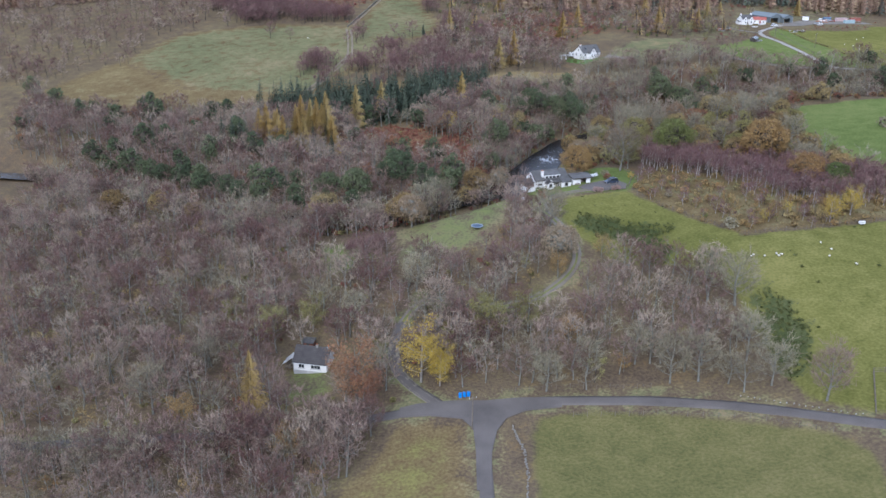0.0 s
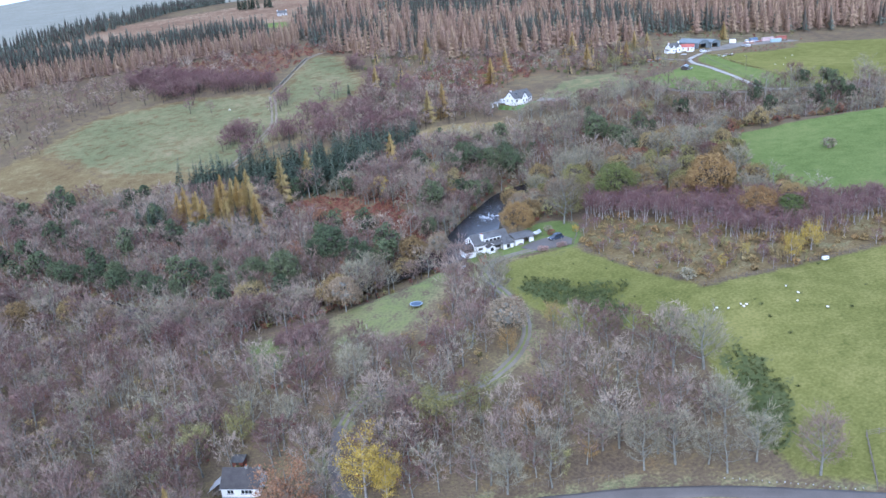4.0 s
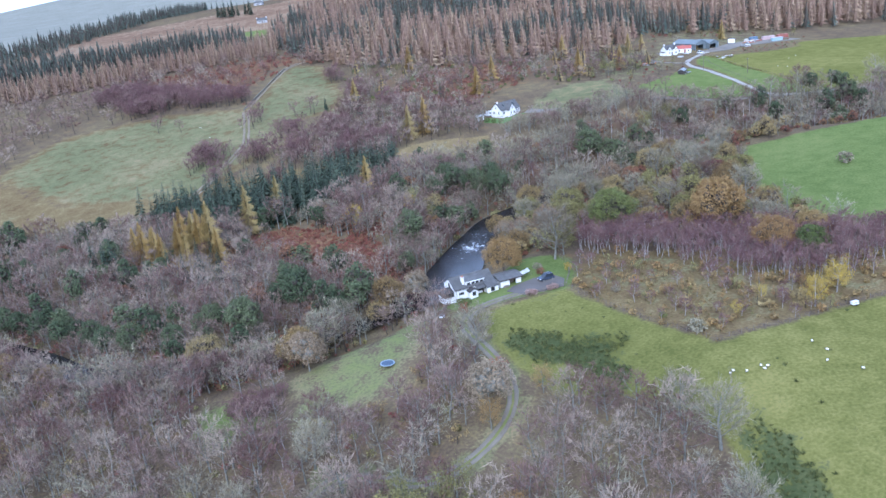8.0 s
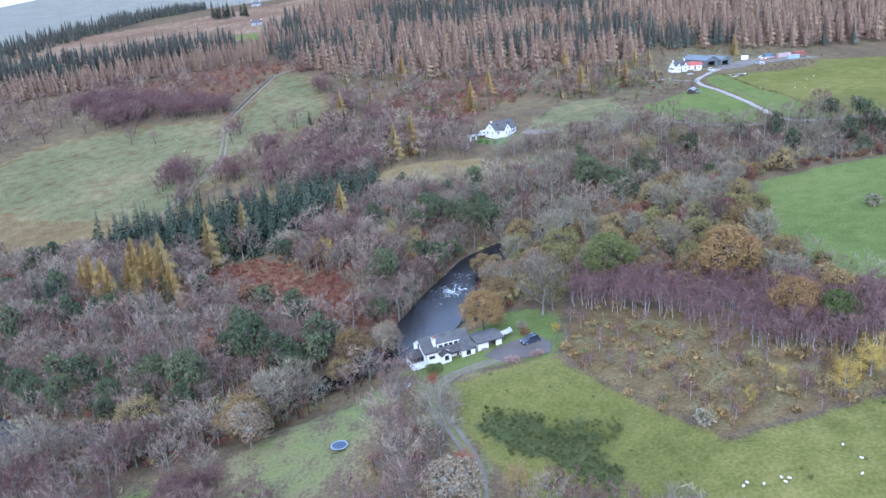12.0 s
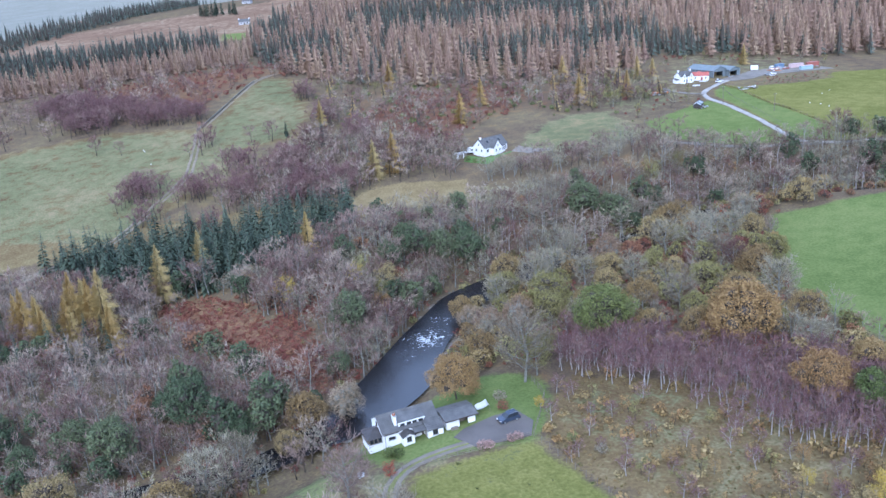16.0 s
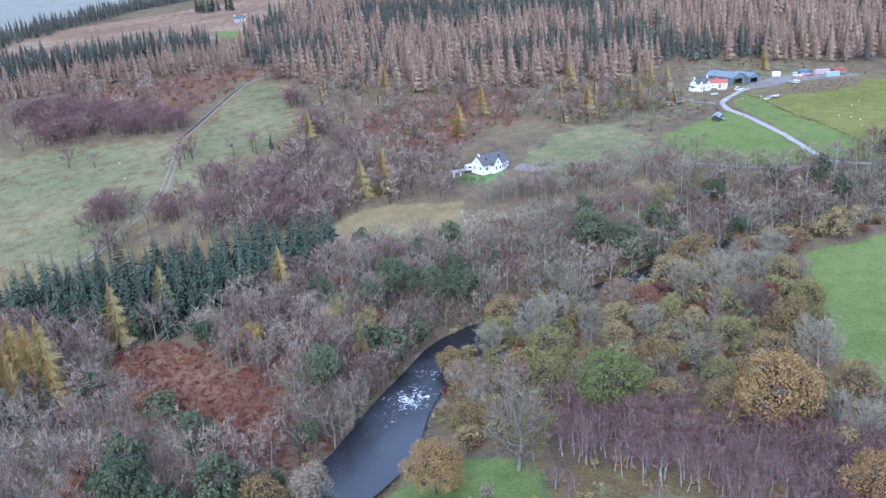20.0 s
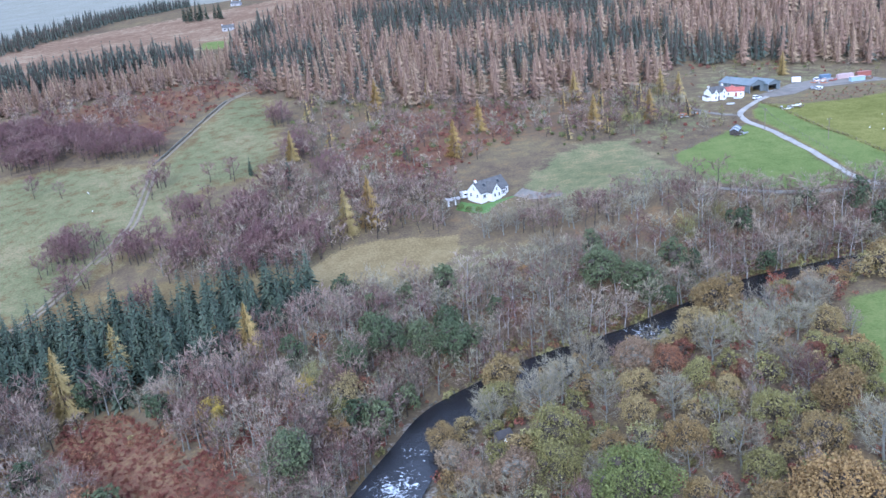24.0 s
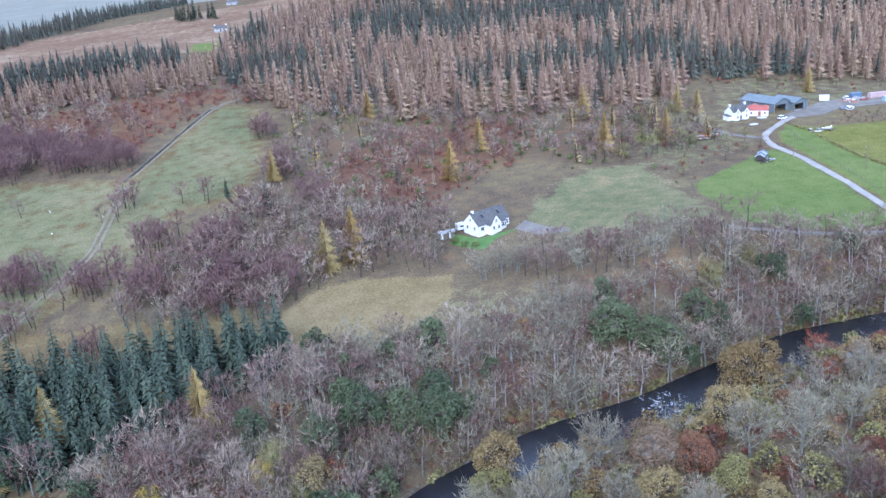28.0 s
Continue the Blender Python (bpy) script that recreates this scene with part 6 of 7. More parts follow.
def steading():
    h = thing("farmhouse", 151.8, 513.6, 22, "white two-storey farmhouse with gabled dormers", "house", scale=0.8)
    gable_walls(h, 0, 9.5, 0, 6.2, 3.8, 6.4, foot=-1.5)
    roof_pair(h, 0, 9.5, 0, 6.2, 3.8, 6.4, SLATE, 0.2)
    for x in (2.0, 7.2):
        part("gable_bay", prism([(x - 1.1, -1), (x - 1.1, 4.2), (x, 5.7), (x + 1.1, 4.2), (x + 1.1, -1)], -0.9, 2.4, "y"), WHITE, h)
        for s in (-1, 1):
            part("bay_roof", prism([(x, 5.7), (x, 5.85), (x + s * 1.3, 4.05), (x + s * 1.3, 3.92)], -1.05, 2.9, "y"), SLATE, h)
        window(h, x, -0.92, 1.0, 1.0, 1.3)
        window(h, x, -0.92, 3.2, 0.8, 1.1)
    part("door", box((4.2, -0.06, 0, 5.1, 0.02, 2.0)), FRAME_DARK, h)
    window(h, 4.65, -0.02, 2.7, 0.7, 0.9)
    chimney(h, 0.35, 3.1, 6.0, 7.5, 0.7, 0.9)
    chimney(h, 9.15, 3.1, 6.0, 7.5, 0.7, 0.9)
    part("lean_to", prism([(1.0, -1), (1.0, 2.0), (4.5, 2.6), (4.5, -1)], -2.2, 0.0), WHITE, h)
    part("lean_to_roof", prism([(0.8, 1.98), (0.8, 2.1), (4.7, 2.8), (4.7, 2.68)], -2.4, 0.0), SLATE, h)
    b = thing("byre", 158.6, 519.5, -22, "white byre with red corrugated roof", "farm building", scale=0.85)
    gable_walls(b, 0, 9.5, 0, 5.0, 2.5, 4.1, foot=-1.5)
    roof_pair(b, 0, 9.5, 0, 5.0, 2.5, 4.1, RED_ROOF, 0.2, courses=False)
    window(b, 2.4, -0.02, 0.8, 0.9, 1.0)
    part("door", box((5.2, -0.06, 0, 6.4, 0.0, 2.0)), RED_PAINT, b)
    window(b, 8.0, -0.02, 0.8, 0.9, 1.0)
    part("cross_wall", prism([(1.0, -1), (1.0, 2.4), (3.4, 4.0), (5.8, 2.4), (5.8, -1)], 3.0, 9.5, "y"), WHITE, b)
    for s in (-1, 1):
        part("cross_roof", prism([(3.4, 4.0), (3.4, 4.12), (3.4 + s * 2.6, 2.35), (3.4 + s * 2.6, 2.22)], 2.2, 9.8, "y"), RED_ROOF, b)
    for x, y, wide, long, eave, ridge, label in ((177.5, 524.5, 8.5, 17, 3.6, 5.3, "large blue-grey steel shed with an open gable end"), (184.5, 525.5, 7.0, 11, 3.3, 4.6, "smaller blue-grey shed with a dark doorway")):
        s = thing("machinery_shed", x, y, 118, label, "farm building")
        for y0 in (0, wide):
            for k in range(0, long + 1, 4):
                part("post", box((k - 0.12, y0 - 0.12, -1.5, k + 0.12, y0 + 0.12, eave)), STEEL, s)
            part("side_wall", box((0, y0 - 0.05, -1.5, long, y0 + 0.05, eave - 0.05)), BLUE_ROOF, s)
        part("end_wall", prism([(0, -1.5), (0, eave), (wide / 2, ridge), (wide, eave), (wide, -1.5)], long - 0.06, long + 0.06), BLUE_ROOF, s)
        part("gable_panel", prism([(0, eave - 0.7), (0, eave), (wide / 2, ridge), (wide, eave), (wide, eave - 0.7)], -0.06, 0.06), BLUE_ROOF, s)
        part("front_panel", box((-0.06, 0, -1.5, 0.06, wide * 0.3, eave - 0.6)), BLUE_ROOF, s)
        for k in range(int(long / 2)):
            for side in (-1, 1):
                mid, edge = wide / 2, wide / 2 + side * (wide / 2 + 0.5)
                low = eave - 0.5 * (ridge - eave) / (wide / 2)
                part("roof_sheet", prism([(mid, ridge), (mid, ridge + 0.12), (edge, low + 0.12), (edge, low)], -0.4 + k * long / int(long / 2), -0.4 + (k + 1) * long / int(long / 2) - 0.03 + (0.6 if k == int(long / 2) - 1 else 0)), BLUE_ROOF, s)
        part("floor_slab", box((-0.2, -0.2, -1.5, long + 0.2, wide + 0.2, 0.04)), CONCRETE, s)
        part("hay_stack", box((3.0, wide * 0.4, 0, 7.0, wide * 0.85, 2.2), (8, wide * 0.2, 0, 11, wide * 0.6, 1.4), bevel=0.15), surface("old_hay", (0.18, 0.13, 0.06), (0.3, 0.22, 0.11), 1.0, 0.95), s)


def container(x, y, turn, mat, label, L=6.0, roof=None):
    c = thing("container", x, y, turn, label, "container", "stored boxes by the yard", scale=0.8)
    part("body", box((-L / 2, -1.2, 0.1, L / 2, 1.2, 2.5)), mat, c)
    for k in range(int(L / 0.5)):
        part("rib", box((-L / 2 + 0.15 + k * 0.5, -1.25, 0.2, -L / 2 + 0.35 + k * 0.5, -1.2, 2.4)), mat, c)
    part("roof_panel", box((-L / 2 - 0.05, -1.25, 2.5, L / 2 + 0.05, 1.25, 2.58)), roof or mat, c)
    part("skid", box((-L / 2, -1.1, -0.3, L / 2, -0.9, 0.1), (-L / 2, 0.9, -0.3, L / 2, 1.1, 0.1)), STEEL, c)


def car(x, y, turn, mat, label, long=4.4):
    c = thing("car", x, y, turn, label, "car")
    k = long / 4.4
    part("body", prism([(-2.2 * k, 0.3), (-2.18 * k, 0.75), (-2.05 * k, 0.95), (-0.2 * k, 1.0), (1.15 * k, 0.95), (2.05 * k, 0.82), (2.2 * k, 0.6), (2.18 * k, 0.3)], -0.86, 0.86, "y"), mat, c)
    part("cabin", prism([(-2.0 * k, 0.9), (-1.75 * k, 1.5), (-1.2 * k, 1.58), (0.2 * k, 1.56), (1.1 * k, 0.92)], -0.74, 0.74, "y"), GLASS, c)
    part("roof", prism([(-1.8 * k, 1.5), (-1.75 * k, 1.58), (-1.2 * k, 1.64), (0.25 * k, 1.61), (0.35 * k, 1.53)], -0.72, 0.72, "y"), mat, c)
    for s in (-1, 1):
        for px in (-1.78, -0.5, 0.62):
            part("pillar", box((px * k - 0.05, s * 0.745 - 0.015, 0.9, px * k + 0.05, s * 0.745 + 0.015, 1.5)), mat, c)
        part("roof_rail", box((-1.5 * k, s * 0.66 - 0.02, 1.66, 0.1 * k, s * 0.66 + 0.02, 1.7)), STEEL, c)
        part("mirror", box((0.75 * k, s * 0.9 - 0.09, 0.95, 0.9 * k, s * 0.9 + 0.09, 1.1)), mat, c)
        part("headlight", box((2.12 * k, s * 0.62 - 0.18, 0.6, 2.21 * k, s * 0.62 + 0.18, 0.75)), WHITE_PAINT, c)
        part("tail_light", box((-2.22 * k, s * 0.72 - 0.1, 0.7, -2.15 * k, s * 0.72 + 0.1, 0.95)), RED_PAINT, c)
        for px in (-1.35, 1.35):
            w = part("wheel", cylinder(0.33, 0.33, 0.22, 18, (px * k, s * 0.8 - 0.11, 0.33), None, Vector((0, 1, 0)).to_track_quat("Z", "Y")), RUBBER, c)
            part("rim", cylinder(0.2, 0.2, 0.24, 12, (px * k, s * 0.8 - 0.12, 0.33), None, Vector((0, 1, 0)).to_track_quat("Z", "Y")), STEEL, w)
    part("bumper", box((2.1 * k, -0.84, 0.32, 2.26 * k, 0.84, 0.5)), FRAME_DARK, c)
    part("bumper", box((-2.26 * k, -0.84, 0.32, -2.1 * k, 0.84, 0.52)), FRAME_DARK, c)


river_house()
cottage()
bungalow()
steading()
car(39.8, 244.2, 205, BLUE_PAINT, "dark blue estate car parked on the tarmac drive", 4.1)
car(169.5, 511.0, 30, WHITE_PAINT, "small white car by the farm road", 3.9)
car(204.0, 535.0, 80, WHITE_PAINT, "white van-like car among the yard junk", 4.2)
container(196, 536.5, -20, WHITE_PAINT, "white storage box at the yard edge", 4.5)
container(209, 537.5, 8, BLUE_SHEET, "blue storage container in the yard", 5.5)
container(217, 536, 8, PINK_SHEET, "faded pink long trailer box", 9)
container(219, 529, 8, TURQ_SHEET, "pale turquoise trailer box", 8, PINK_SHEET)
container(226, 538, 8, RED_PAINT, "dull red long trailer box", 8)


def croft(x, y, turn, long, label):
    """A small white croft house far up the hill."""
    h = thing("croft_house", x, y, turn, label, "house")
    # White walls given the concrete grey, so that haze is in their colour.
    gable_walls(h, 0, long, 0, 5, 2.6, 4.4, CONCRETE)
    roof_pair(h, 0, long, 0, 5, 2.6, 4.4, SLATE, courses=False)
    chimney(h, 0.4, 2.5, 4.0, 5.3)
    chimney(h, long - 0.4, 2.5, 4.0, 5.3)
    for k in (0.25, 0.75):
        window(h, long * k, -0.02, 0.9, 1.0, 1.2)
    part("door", box((long * 0.5 - 0.45, -0.06, 0, long * 0.5 + 0.45, 0.05, 2.0)), FRAME_DARK, h)


croft(-116, 822, 10, 9, "small white croft house on the far hillside, greyed for haze")
croft(-144, 990, -15, 9, "small white steading above the croft, greyed for haze")


# ---- single trees ----
D = np.random.default_rng(23)
FINE = {
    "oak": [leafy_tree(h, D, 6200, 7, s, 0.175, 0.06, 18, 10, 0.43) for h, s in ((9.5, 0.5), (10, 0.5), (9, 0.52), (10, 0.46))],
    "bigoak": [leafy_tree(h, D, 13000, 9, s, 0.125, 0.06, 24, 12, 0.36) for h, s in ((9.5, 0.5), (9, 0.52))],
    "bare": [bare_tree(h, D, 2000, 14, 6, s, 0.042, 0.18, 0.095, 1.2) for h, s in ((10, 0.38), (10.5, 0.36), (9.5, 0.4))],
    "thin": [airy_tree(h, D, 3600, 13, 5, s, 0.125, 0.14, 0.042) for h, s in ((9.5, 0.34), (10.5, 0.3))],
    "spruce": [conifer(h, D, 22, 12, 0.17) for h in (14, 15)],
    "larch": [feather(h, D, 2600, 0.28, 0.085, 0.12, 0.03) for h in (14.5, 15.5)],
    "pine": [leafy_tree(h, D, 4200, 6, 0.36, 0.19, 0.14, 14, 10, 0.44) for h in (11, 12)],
    "shrub": [bush(h, D, 260, 0.17) for h in (2.0, 2.3)],
}
MESHES = {}


def tree(kind, name, mat, x, y, size, label, category="tree", group="", bark=None):
    """A tree or shrub of its own: trunk and crown under one root, size in times the model's height."""
    k = int(D.integers(0, len(FINE[kind])))
    wood, crown = FINE[kind][k]
    key = (kind, k, mat.name)
    if key not in MESHES:
        MESHES[key] = tri_mesh("trunk", *wood, [bark or BARK]), tri_mesh("crown", *crown, [mat])
    root = thing(name, x, y, float(D.uniform(0, 360)), label, category, group, z=z_at(x, y) - 0.1, scale=size)
    part("trunk" if kind != "shrub" else "stems", MESHES[key][0], None, root)
    part("crown", MESHES[key][1], None, root)
    return root


LOOKS = {
    "green": ("oak_tree", LEAF_GREEN, BARK, "broad oak still in dark green leaf"),
    "orange": ("oak_tree", LEAF_ORANGE, BARK, "tree in orange-brown autumn leaf"),
    "ochre": ("oak_tree", LEAF_OCHRE, BARK, "oak with dull ochre leaves"),
    "tan": ("oak_tree", LEAF_TAN, BARK_LICHEN, "oak with pale tan leaves and lichened limbs"),
    "rust": ("beech_tree", LEAF_RUST, BARK, "small tree in dark rust-red leaf"),
    "olive": ("oak_tree", LEAF_OLIVE, BARK, "oak with olive-yellow leaves"),
    "yellow": ("birch_tree", LEAF_YELLOW, BARK_PALE, "birch in bright yellow autumn leaf"),
    "grey": ("ash_tree", TWIG_GREY, BARK_LICHEN, "leafless spreading tree with pale lichened twigs"),
    "purple": ("birch_tree", TWIG, BARK_LICHEN, "leafless tree with dense purple-brown twigs"),
    "pine": ("pine_tree", PINE, BARK, "dark green pine with a rounded head"),
}
RADIUS = {"oak": 4.8, "thin": 3.2, "bare": 3.8, "pine": 4.0}
for (kind, look_of), spots in OUTSTANDING.items():
    name, mat, bark, label = LOOKS[look_of]
    if kind == "thin" and look_of != "yellow":
        name, bark, label = "willow_tree" if look_of == "olive" else "birch_tree", BARK_LICHEN, "slender tree with thinning " + look_of + " leaves"
    for x, y, r in spots:
        tree("bigoak" if kind == "oak" and r > 5.2 else kind, name, mat, x, y, r / RADIUS[kind], label, bark=bark)

for kind, name, mat, label, spots in (
    ("thin", "rowan_tree", LEAF_RED, "small rowan with deep red leaves", [(23, 203, 0.55), (18.5, 231, 0.35), (119, 361, 0.7), (111, 337, 0.6)]),
    ("larch", "larch_tree", GOLD, "golden larch among the dark spruces", [(-68, 319, 1.38), (-64, 317, 1.21), (-57, 311, 1.46), (-61, 313, 1.3), (-82, 320, 1.21), (-77, 317, 1.12), (-49, 334, 1.19), (-7, 338, 0.94), (12, 545, 1.0), (55, 500, 0.8), (98, 530, 0.9), (35, 548, 0.7), (135, 530, 0.8), (-40, 345, 0.94), (-16, 344, 0.62), (9, 409, 1.0), (16, 413, 1.1), (-17, 481, 0.8), (98, 486, 0.9), (121, 493, 0.8), (-47, 155, 0.94), (196, 552, 0.7), (139, 517, 0.85), (44, 470, 0.94), (-71, 323, 1.08), (-54, 306, 1.02), (-86, 324, 0.96), (-74, 313, 1.02), (-66, 312, 0.9), (-62, 316, 1.1), (-59, 313, 1.15), (-65, 320, 1.1), (-55, 309, 1.0), (-69, 316, 1.0), (-79, 321, 1.0)]),
    ("spruce", "spruce_tree", NEEDLE, "dark spruce beside the golden larches", [(-62, 310, 0.95), (-57, 308, 0.9), (-77, 303, 0.9), (-92, 318, 1.0), (-96, 321, 1.0), (-101, 324, 0.95), (-66, 306, 0.8), (-60, 304, 0.8), (-72, 310, 0.86), (-86, 312, 0.86), (-90, 316, 0.86), (-54, 303, 0.75), (-13, 447, 0.86), (-31, 470, 0.57), (26, 470, 0.57), (-165, 905, 1.2), (-161, 902, 1.0), (-158, 900, 1.2), (-154, 901, 1.1), (-150, 898, 1.25), (-152, 910, 1.1), (-146, 903, 1.0), (-138, 900, 1.0), (-134, 897, 1.1), (-132, 893, 1.0)]),
    ("shrub", "shrub", LEAF_RUST, "round maroon garden shrub on the lawn", [(39.2, 248.5, 0.9)]),
    ("shrub", "shrub", TWIG_GREY, "pale leafless round shrub in the grass", [(142, 299, 2.0), (39, 252.5, 1.0), (64, 204, 1.6), (54, 231, 0.9)]),
    ("shrub", "shrub", LEAF_PINK, "pale pinkish hedge bush at the drive wall", [(34.5, 235.8, 0.85), (35.6, 236.1, 0.8), (39.6, 237.3, 0.8), (40.8, 237.6, 0.75)]),
    ("shrub", "shrub", LEAF_OCHRE, "low ochre-leaved bush in the rough enclosure", [(76, 212, 1.0), (60, 224, 0.9), (87, 214, 1.0)]),
    ("shrub", "shrub", LEAF_GREEN, "dense green evergreen shrub", [(18.2, 237.8, 1.1), (19.6, 237.2, 0.9), (50, 235, 0.9), (43.5, 420, 1.0), (46, 417.5, 1.0), (49, 416, 0.9), (60, 214, 0.8)]),
):
    for x, y, size in spots:
        if size:
            tree(kind, name, mat, x, y, size, label, "shrub" if kind == "shrub" else "tree", bark=BARK_PALE if name == "birch_tree" else BARK_LICHEN if mat == TWIG_GREY else None)


# ---- fences, walls and poles ----
def fence(line, name="fence", label="", gap=2.6, high=1.1, rails=0):
    """Posts with wires, or with rails, along a line."""
    root = thing(name, *line[0], 0, label, "fence")
    base = root.matrix_basis.translation.copy()
    pts = []
    for (ax, ay), (bx, by) in zip(line, line[1:]):
        n = max(1, round(math.hypot(bx - ax, by - ay) / gap))
        pts += [(ax + (bx - ax) * k / n, ay + (by - ay) * k / n) for k in range(n)]
    pts.append(line[-1])
    feet = [Vector((x, y, z_at(x, y))) - base for x, y in pts]
    post = bpy.data.meshes.new("post")
    bm = cylinder(0.06, 0.055, high + 0.5, 6, (0, 0, -0.4))
    bm.to_mesh(post)
    bm.free()
    post.materials.append(TIMBER)
    for f in feet:
        part("post", post, None, root).location = f
    for lift in ([0.45, 0.75, 1.02] if not rails else [high * (k + 1) / rails - 0.08 for k in range(rails)]):
        bm = bmesh.new()
        for a, b in zip(feet, feet[1:]):
            a, b = a + Vector((0, 0, lift)), b + Vector((0, 0, lift))
            r = 0.04 if rails else 0.008
            cylinder(r, r, (b - a).length, 4, a, bm, (b - a).to_track_quat("Z", "Y"))
        part("rail" if rails else "wire", bm, TIMBER if rails else WIRE, root)


fence([(43.6, 238), (49, 227.5), (57, 213.5), (66, 198.5), (82, 202), (96, 207), (130, 211)], label="post and wire fence round the rough enclosure")
fence([(20.5, 232.8), (30, 234.6), (38, 236.4), (43.6, 238)], label="dark post and rail fence along the drive", rails=3, gap=2.0)
fence([(43.6, 238), (45.5, 244), (47.5, 252), (46, 259)], label="timber garden fence beside the lawn", rails=2, gap=2.0, high=1.3)
fence([(116, 404), (113, 430), (116, 443), (130, 458), (148, 474)], label="wire fence between scrub and farm field")
fence([(165, 412), (164, 478), (166, 498)], label="wire fence beside the farm road")
fence([(168, 505), (172, 495), (173, 473), (175, 459), (177, 448), (180, 420), (183, 402)], label="dark field fence running down the farm pasture")
fence([(6, 153), (20, 153.4), (36, 151.2)], label="old wire fence behind the verge")
fence([(72, 133.5), (76, 145), (90, 143)], label="weathered timber field fence at the road bend", rails=3, gap=2.0)
fence([(20, 145.2), (36, 143.6), (52, 138.6), (64, 131)], label="low wire fence round the mown field")

STONES = []
for k in range(5):
    bm = bmesh.new()
    bmesh.ops.create_icosphere(bm, subdivisions=1, radius=0.5)
    for v in bm.verts:
        v.co *= 0.75 + 0.5 * noise.noise(v.co * 1.7 + Vector((k * 5, 0, 0)))
    me = bpy.data.meshes.new("stone")
    bm.to_mesh(me)
    bm.free()
    me.materials.append(STONE)
    STONES.append(me)


MOSSY = [me.copy() for me in STONES]
for me in MOSSY:
    me.materials[0] = STONE_DARK


WEATHERED = [me.copy() for me in STONES]
for me in WEATHERED:
    me.materials[0] = surface("weathered_wall_stone", (0.1, 0.092, 0.078), (0.24, 0.225, 0.2), 1.2, 0.95) if me is WEATHERED[0] else WEATHERED[0].materials[0]


def stone_wall(line, label, gap=0.55, high=2, size=0.75, stones=STONES):
    root = thing("stone_wall", *line[0], 0, label, "wall")
    base = root.matrix_basis.translation.copy()
    for (ax, ay), (bx, by) in zip(line, line[1:]):
        n = max(1, int(math.hypot(bx - ax, by - ay) / gap))
        for k in range(n):
            for row in range(high):
                u = (k + 0.5 * (row % 2)) / n
                x, y = ax + (bx - ax) * u + D.normal() * 0.12, ay + (by - ay) * u + D.normal() * 0.12
                s = part("stone", stones[int(D.integers(0, 5))], None, root)
                s.location = Vector((x, y, z_at(x, y) + 0.1 + row * 0.36)) - base
                s.rotation_euler, s.scale = (float(D.uniform(0, 6)), float(D.uniform(0, 6)), 0), [size * float(D.uniform(0.75, 1.2))] * 3


stone_wall([(8, 143), (8.6, 140), (10, 136), (10.4, 130), (10, 124), (11, 112)], "tumbled grey drystone wall beside the side road", 0.55, 2, 0.55, WEATHERED)
stone_wall([(-77.5, 503), (-74, 530), (-72, 545), (-69, 575), (-66, 595)], "long dark drystone wall climbing the hill pasture", 0.9, 2, 0.95, MOSSY)
stone_wall([(52, 145), (63, 138.4), (71, 133.4)], "low stone edging along the road bank", 1.1, 1, 0.35)


def utility_pole(x, y, high=7.5):
    p = thing("utility_pole", x, y, 20, "slim weathered timber utility pole", "pole", "poles across the valley")
    part("post", cylinder(0.13, 0.09, high + 0.8, 8, (0, 0, -0.8)), TIMBER, p)
    part("cross_arm", box((-0.8, -0.06, high - 0.5, 0.8, 0.06, high - 0.36)), TIMBER, p)
    for k in (-0.7, 0, 0.7):
        part("insulator", cylinder(0.05, 0.04, 0.16, 8, (k, 0, high - 0.36)), WHITE_PAINT, p)


for x, y in ((-32, 394), (-19, 477), (156, 467), (170, 447), (0, 142.6), (-22, 137), (-41, 133)):
    utility_pole(x, y)


# ---- small things ----
def sheep():
    s = thing("sheep", 64.4, 187.1, 40, "white woolly sheep standing in the pasture", "sheep", "flock in the fields", scale=0.54)
    bm = bmesh.new()
    bmesh.ops.create_uvsphere(bm, u_segments=12, v_segments=8, radius=0.5, matrix=Matrix.Translation((0, 0, 0.68)) @ Matrix.Diagonal((1.25, 0.72, 0.72, 1)))
    for v in bm.verts:
        v.co += v.co.normalized() * 0.05 * noise.noise(v.co * 7)
    part("fleece", bm, WOOL, s)
    bm = bmesh.new()
    bmesh.ops.create_uvsphere(bm, u_segments=8, v_segments=6, radius=0.16, matrix=Matrix.Translation((0.74, 0, 0.86)) @ Matrix.Diagonal((1.4, 0.8, 0.9, 1)))
    part("head", bm, FACE, s)
    for x in (-0.36, 0.36):
        for y in (-0.18, 0.18):
            part("leg", cylinder(0.05, 0.04, 0.5, 6, (x, y, -0.05)), FACE, s)
    return s


first = sheep()
for x, y in ((65.1, 187.6), (67.3, 186.7), (70.2, 187.4), (71.3, 187.0), (70.5, 186.4), (82.4, 193.2), (83.6, 189.7), (82, 186.3), (86.8, 182.7), (188, 455), (191, 451.5), (192.2, 446.6), (189, 438.5), (187.2, 429.2), (190, 432.5), (200, 470), (206, 476), (-96, 481), (-74, 471), (-97, 482.5), (-88, 462)):
    copy_thing(first, pose(x, y, z_at(x, y), 0, 0, float(D.uniform(0, 360))))


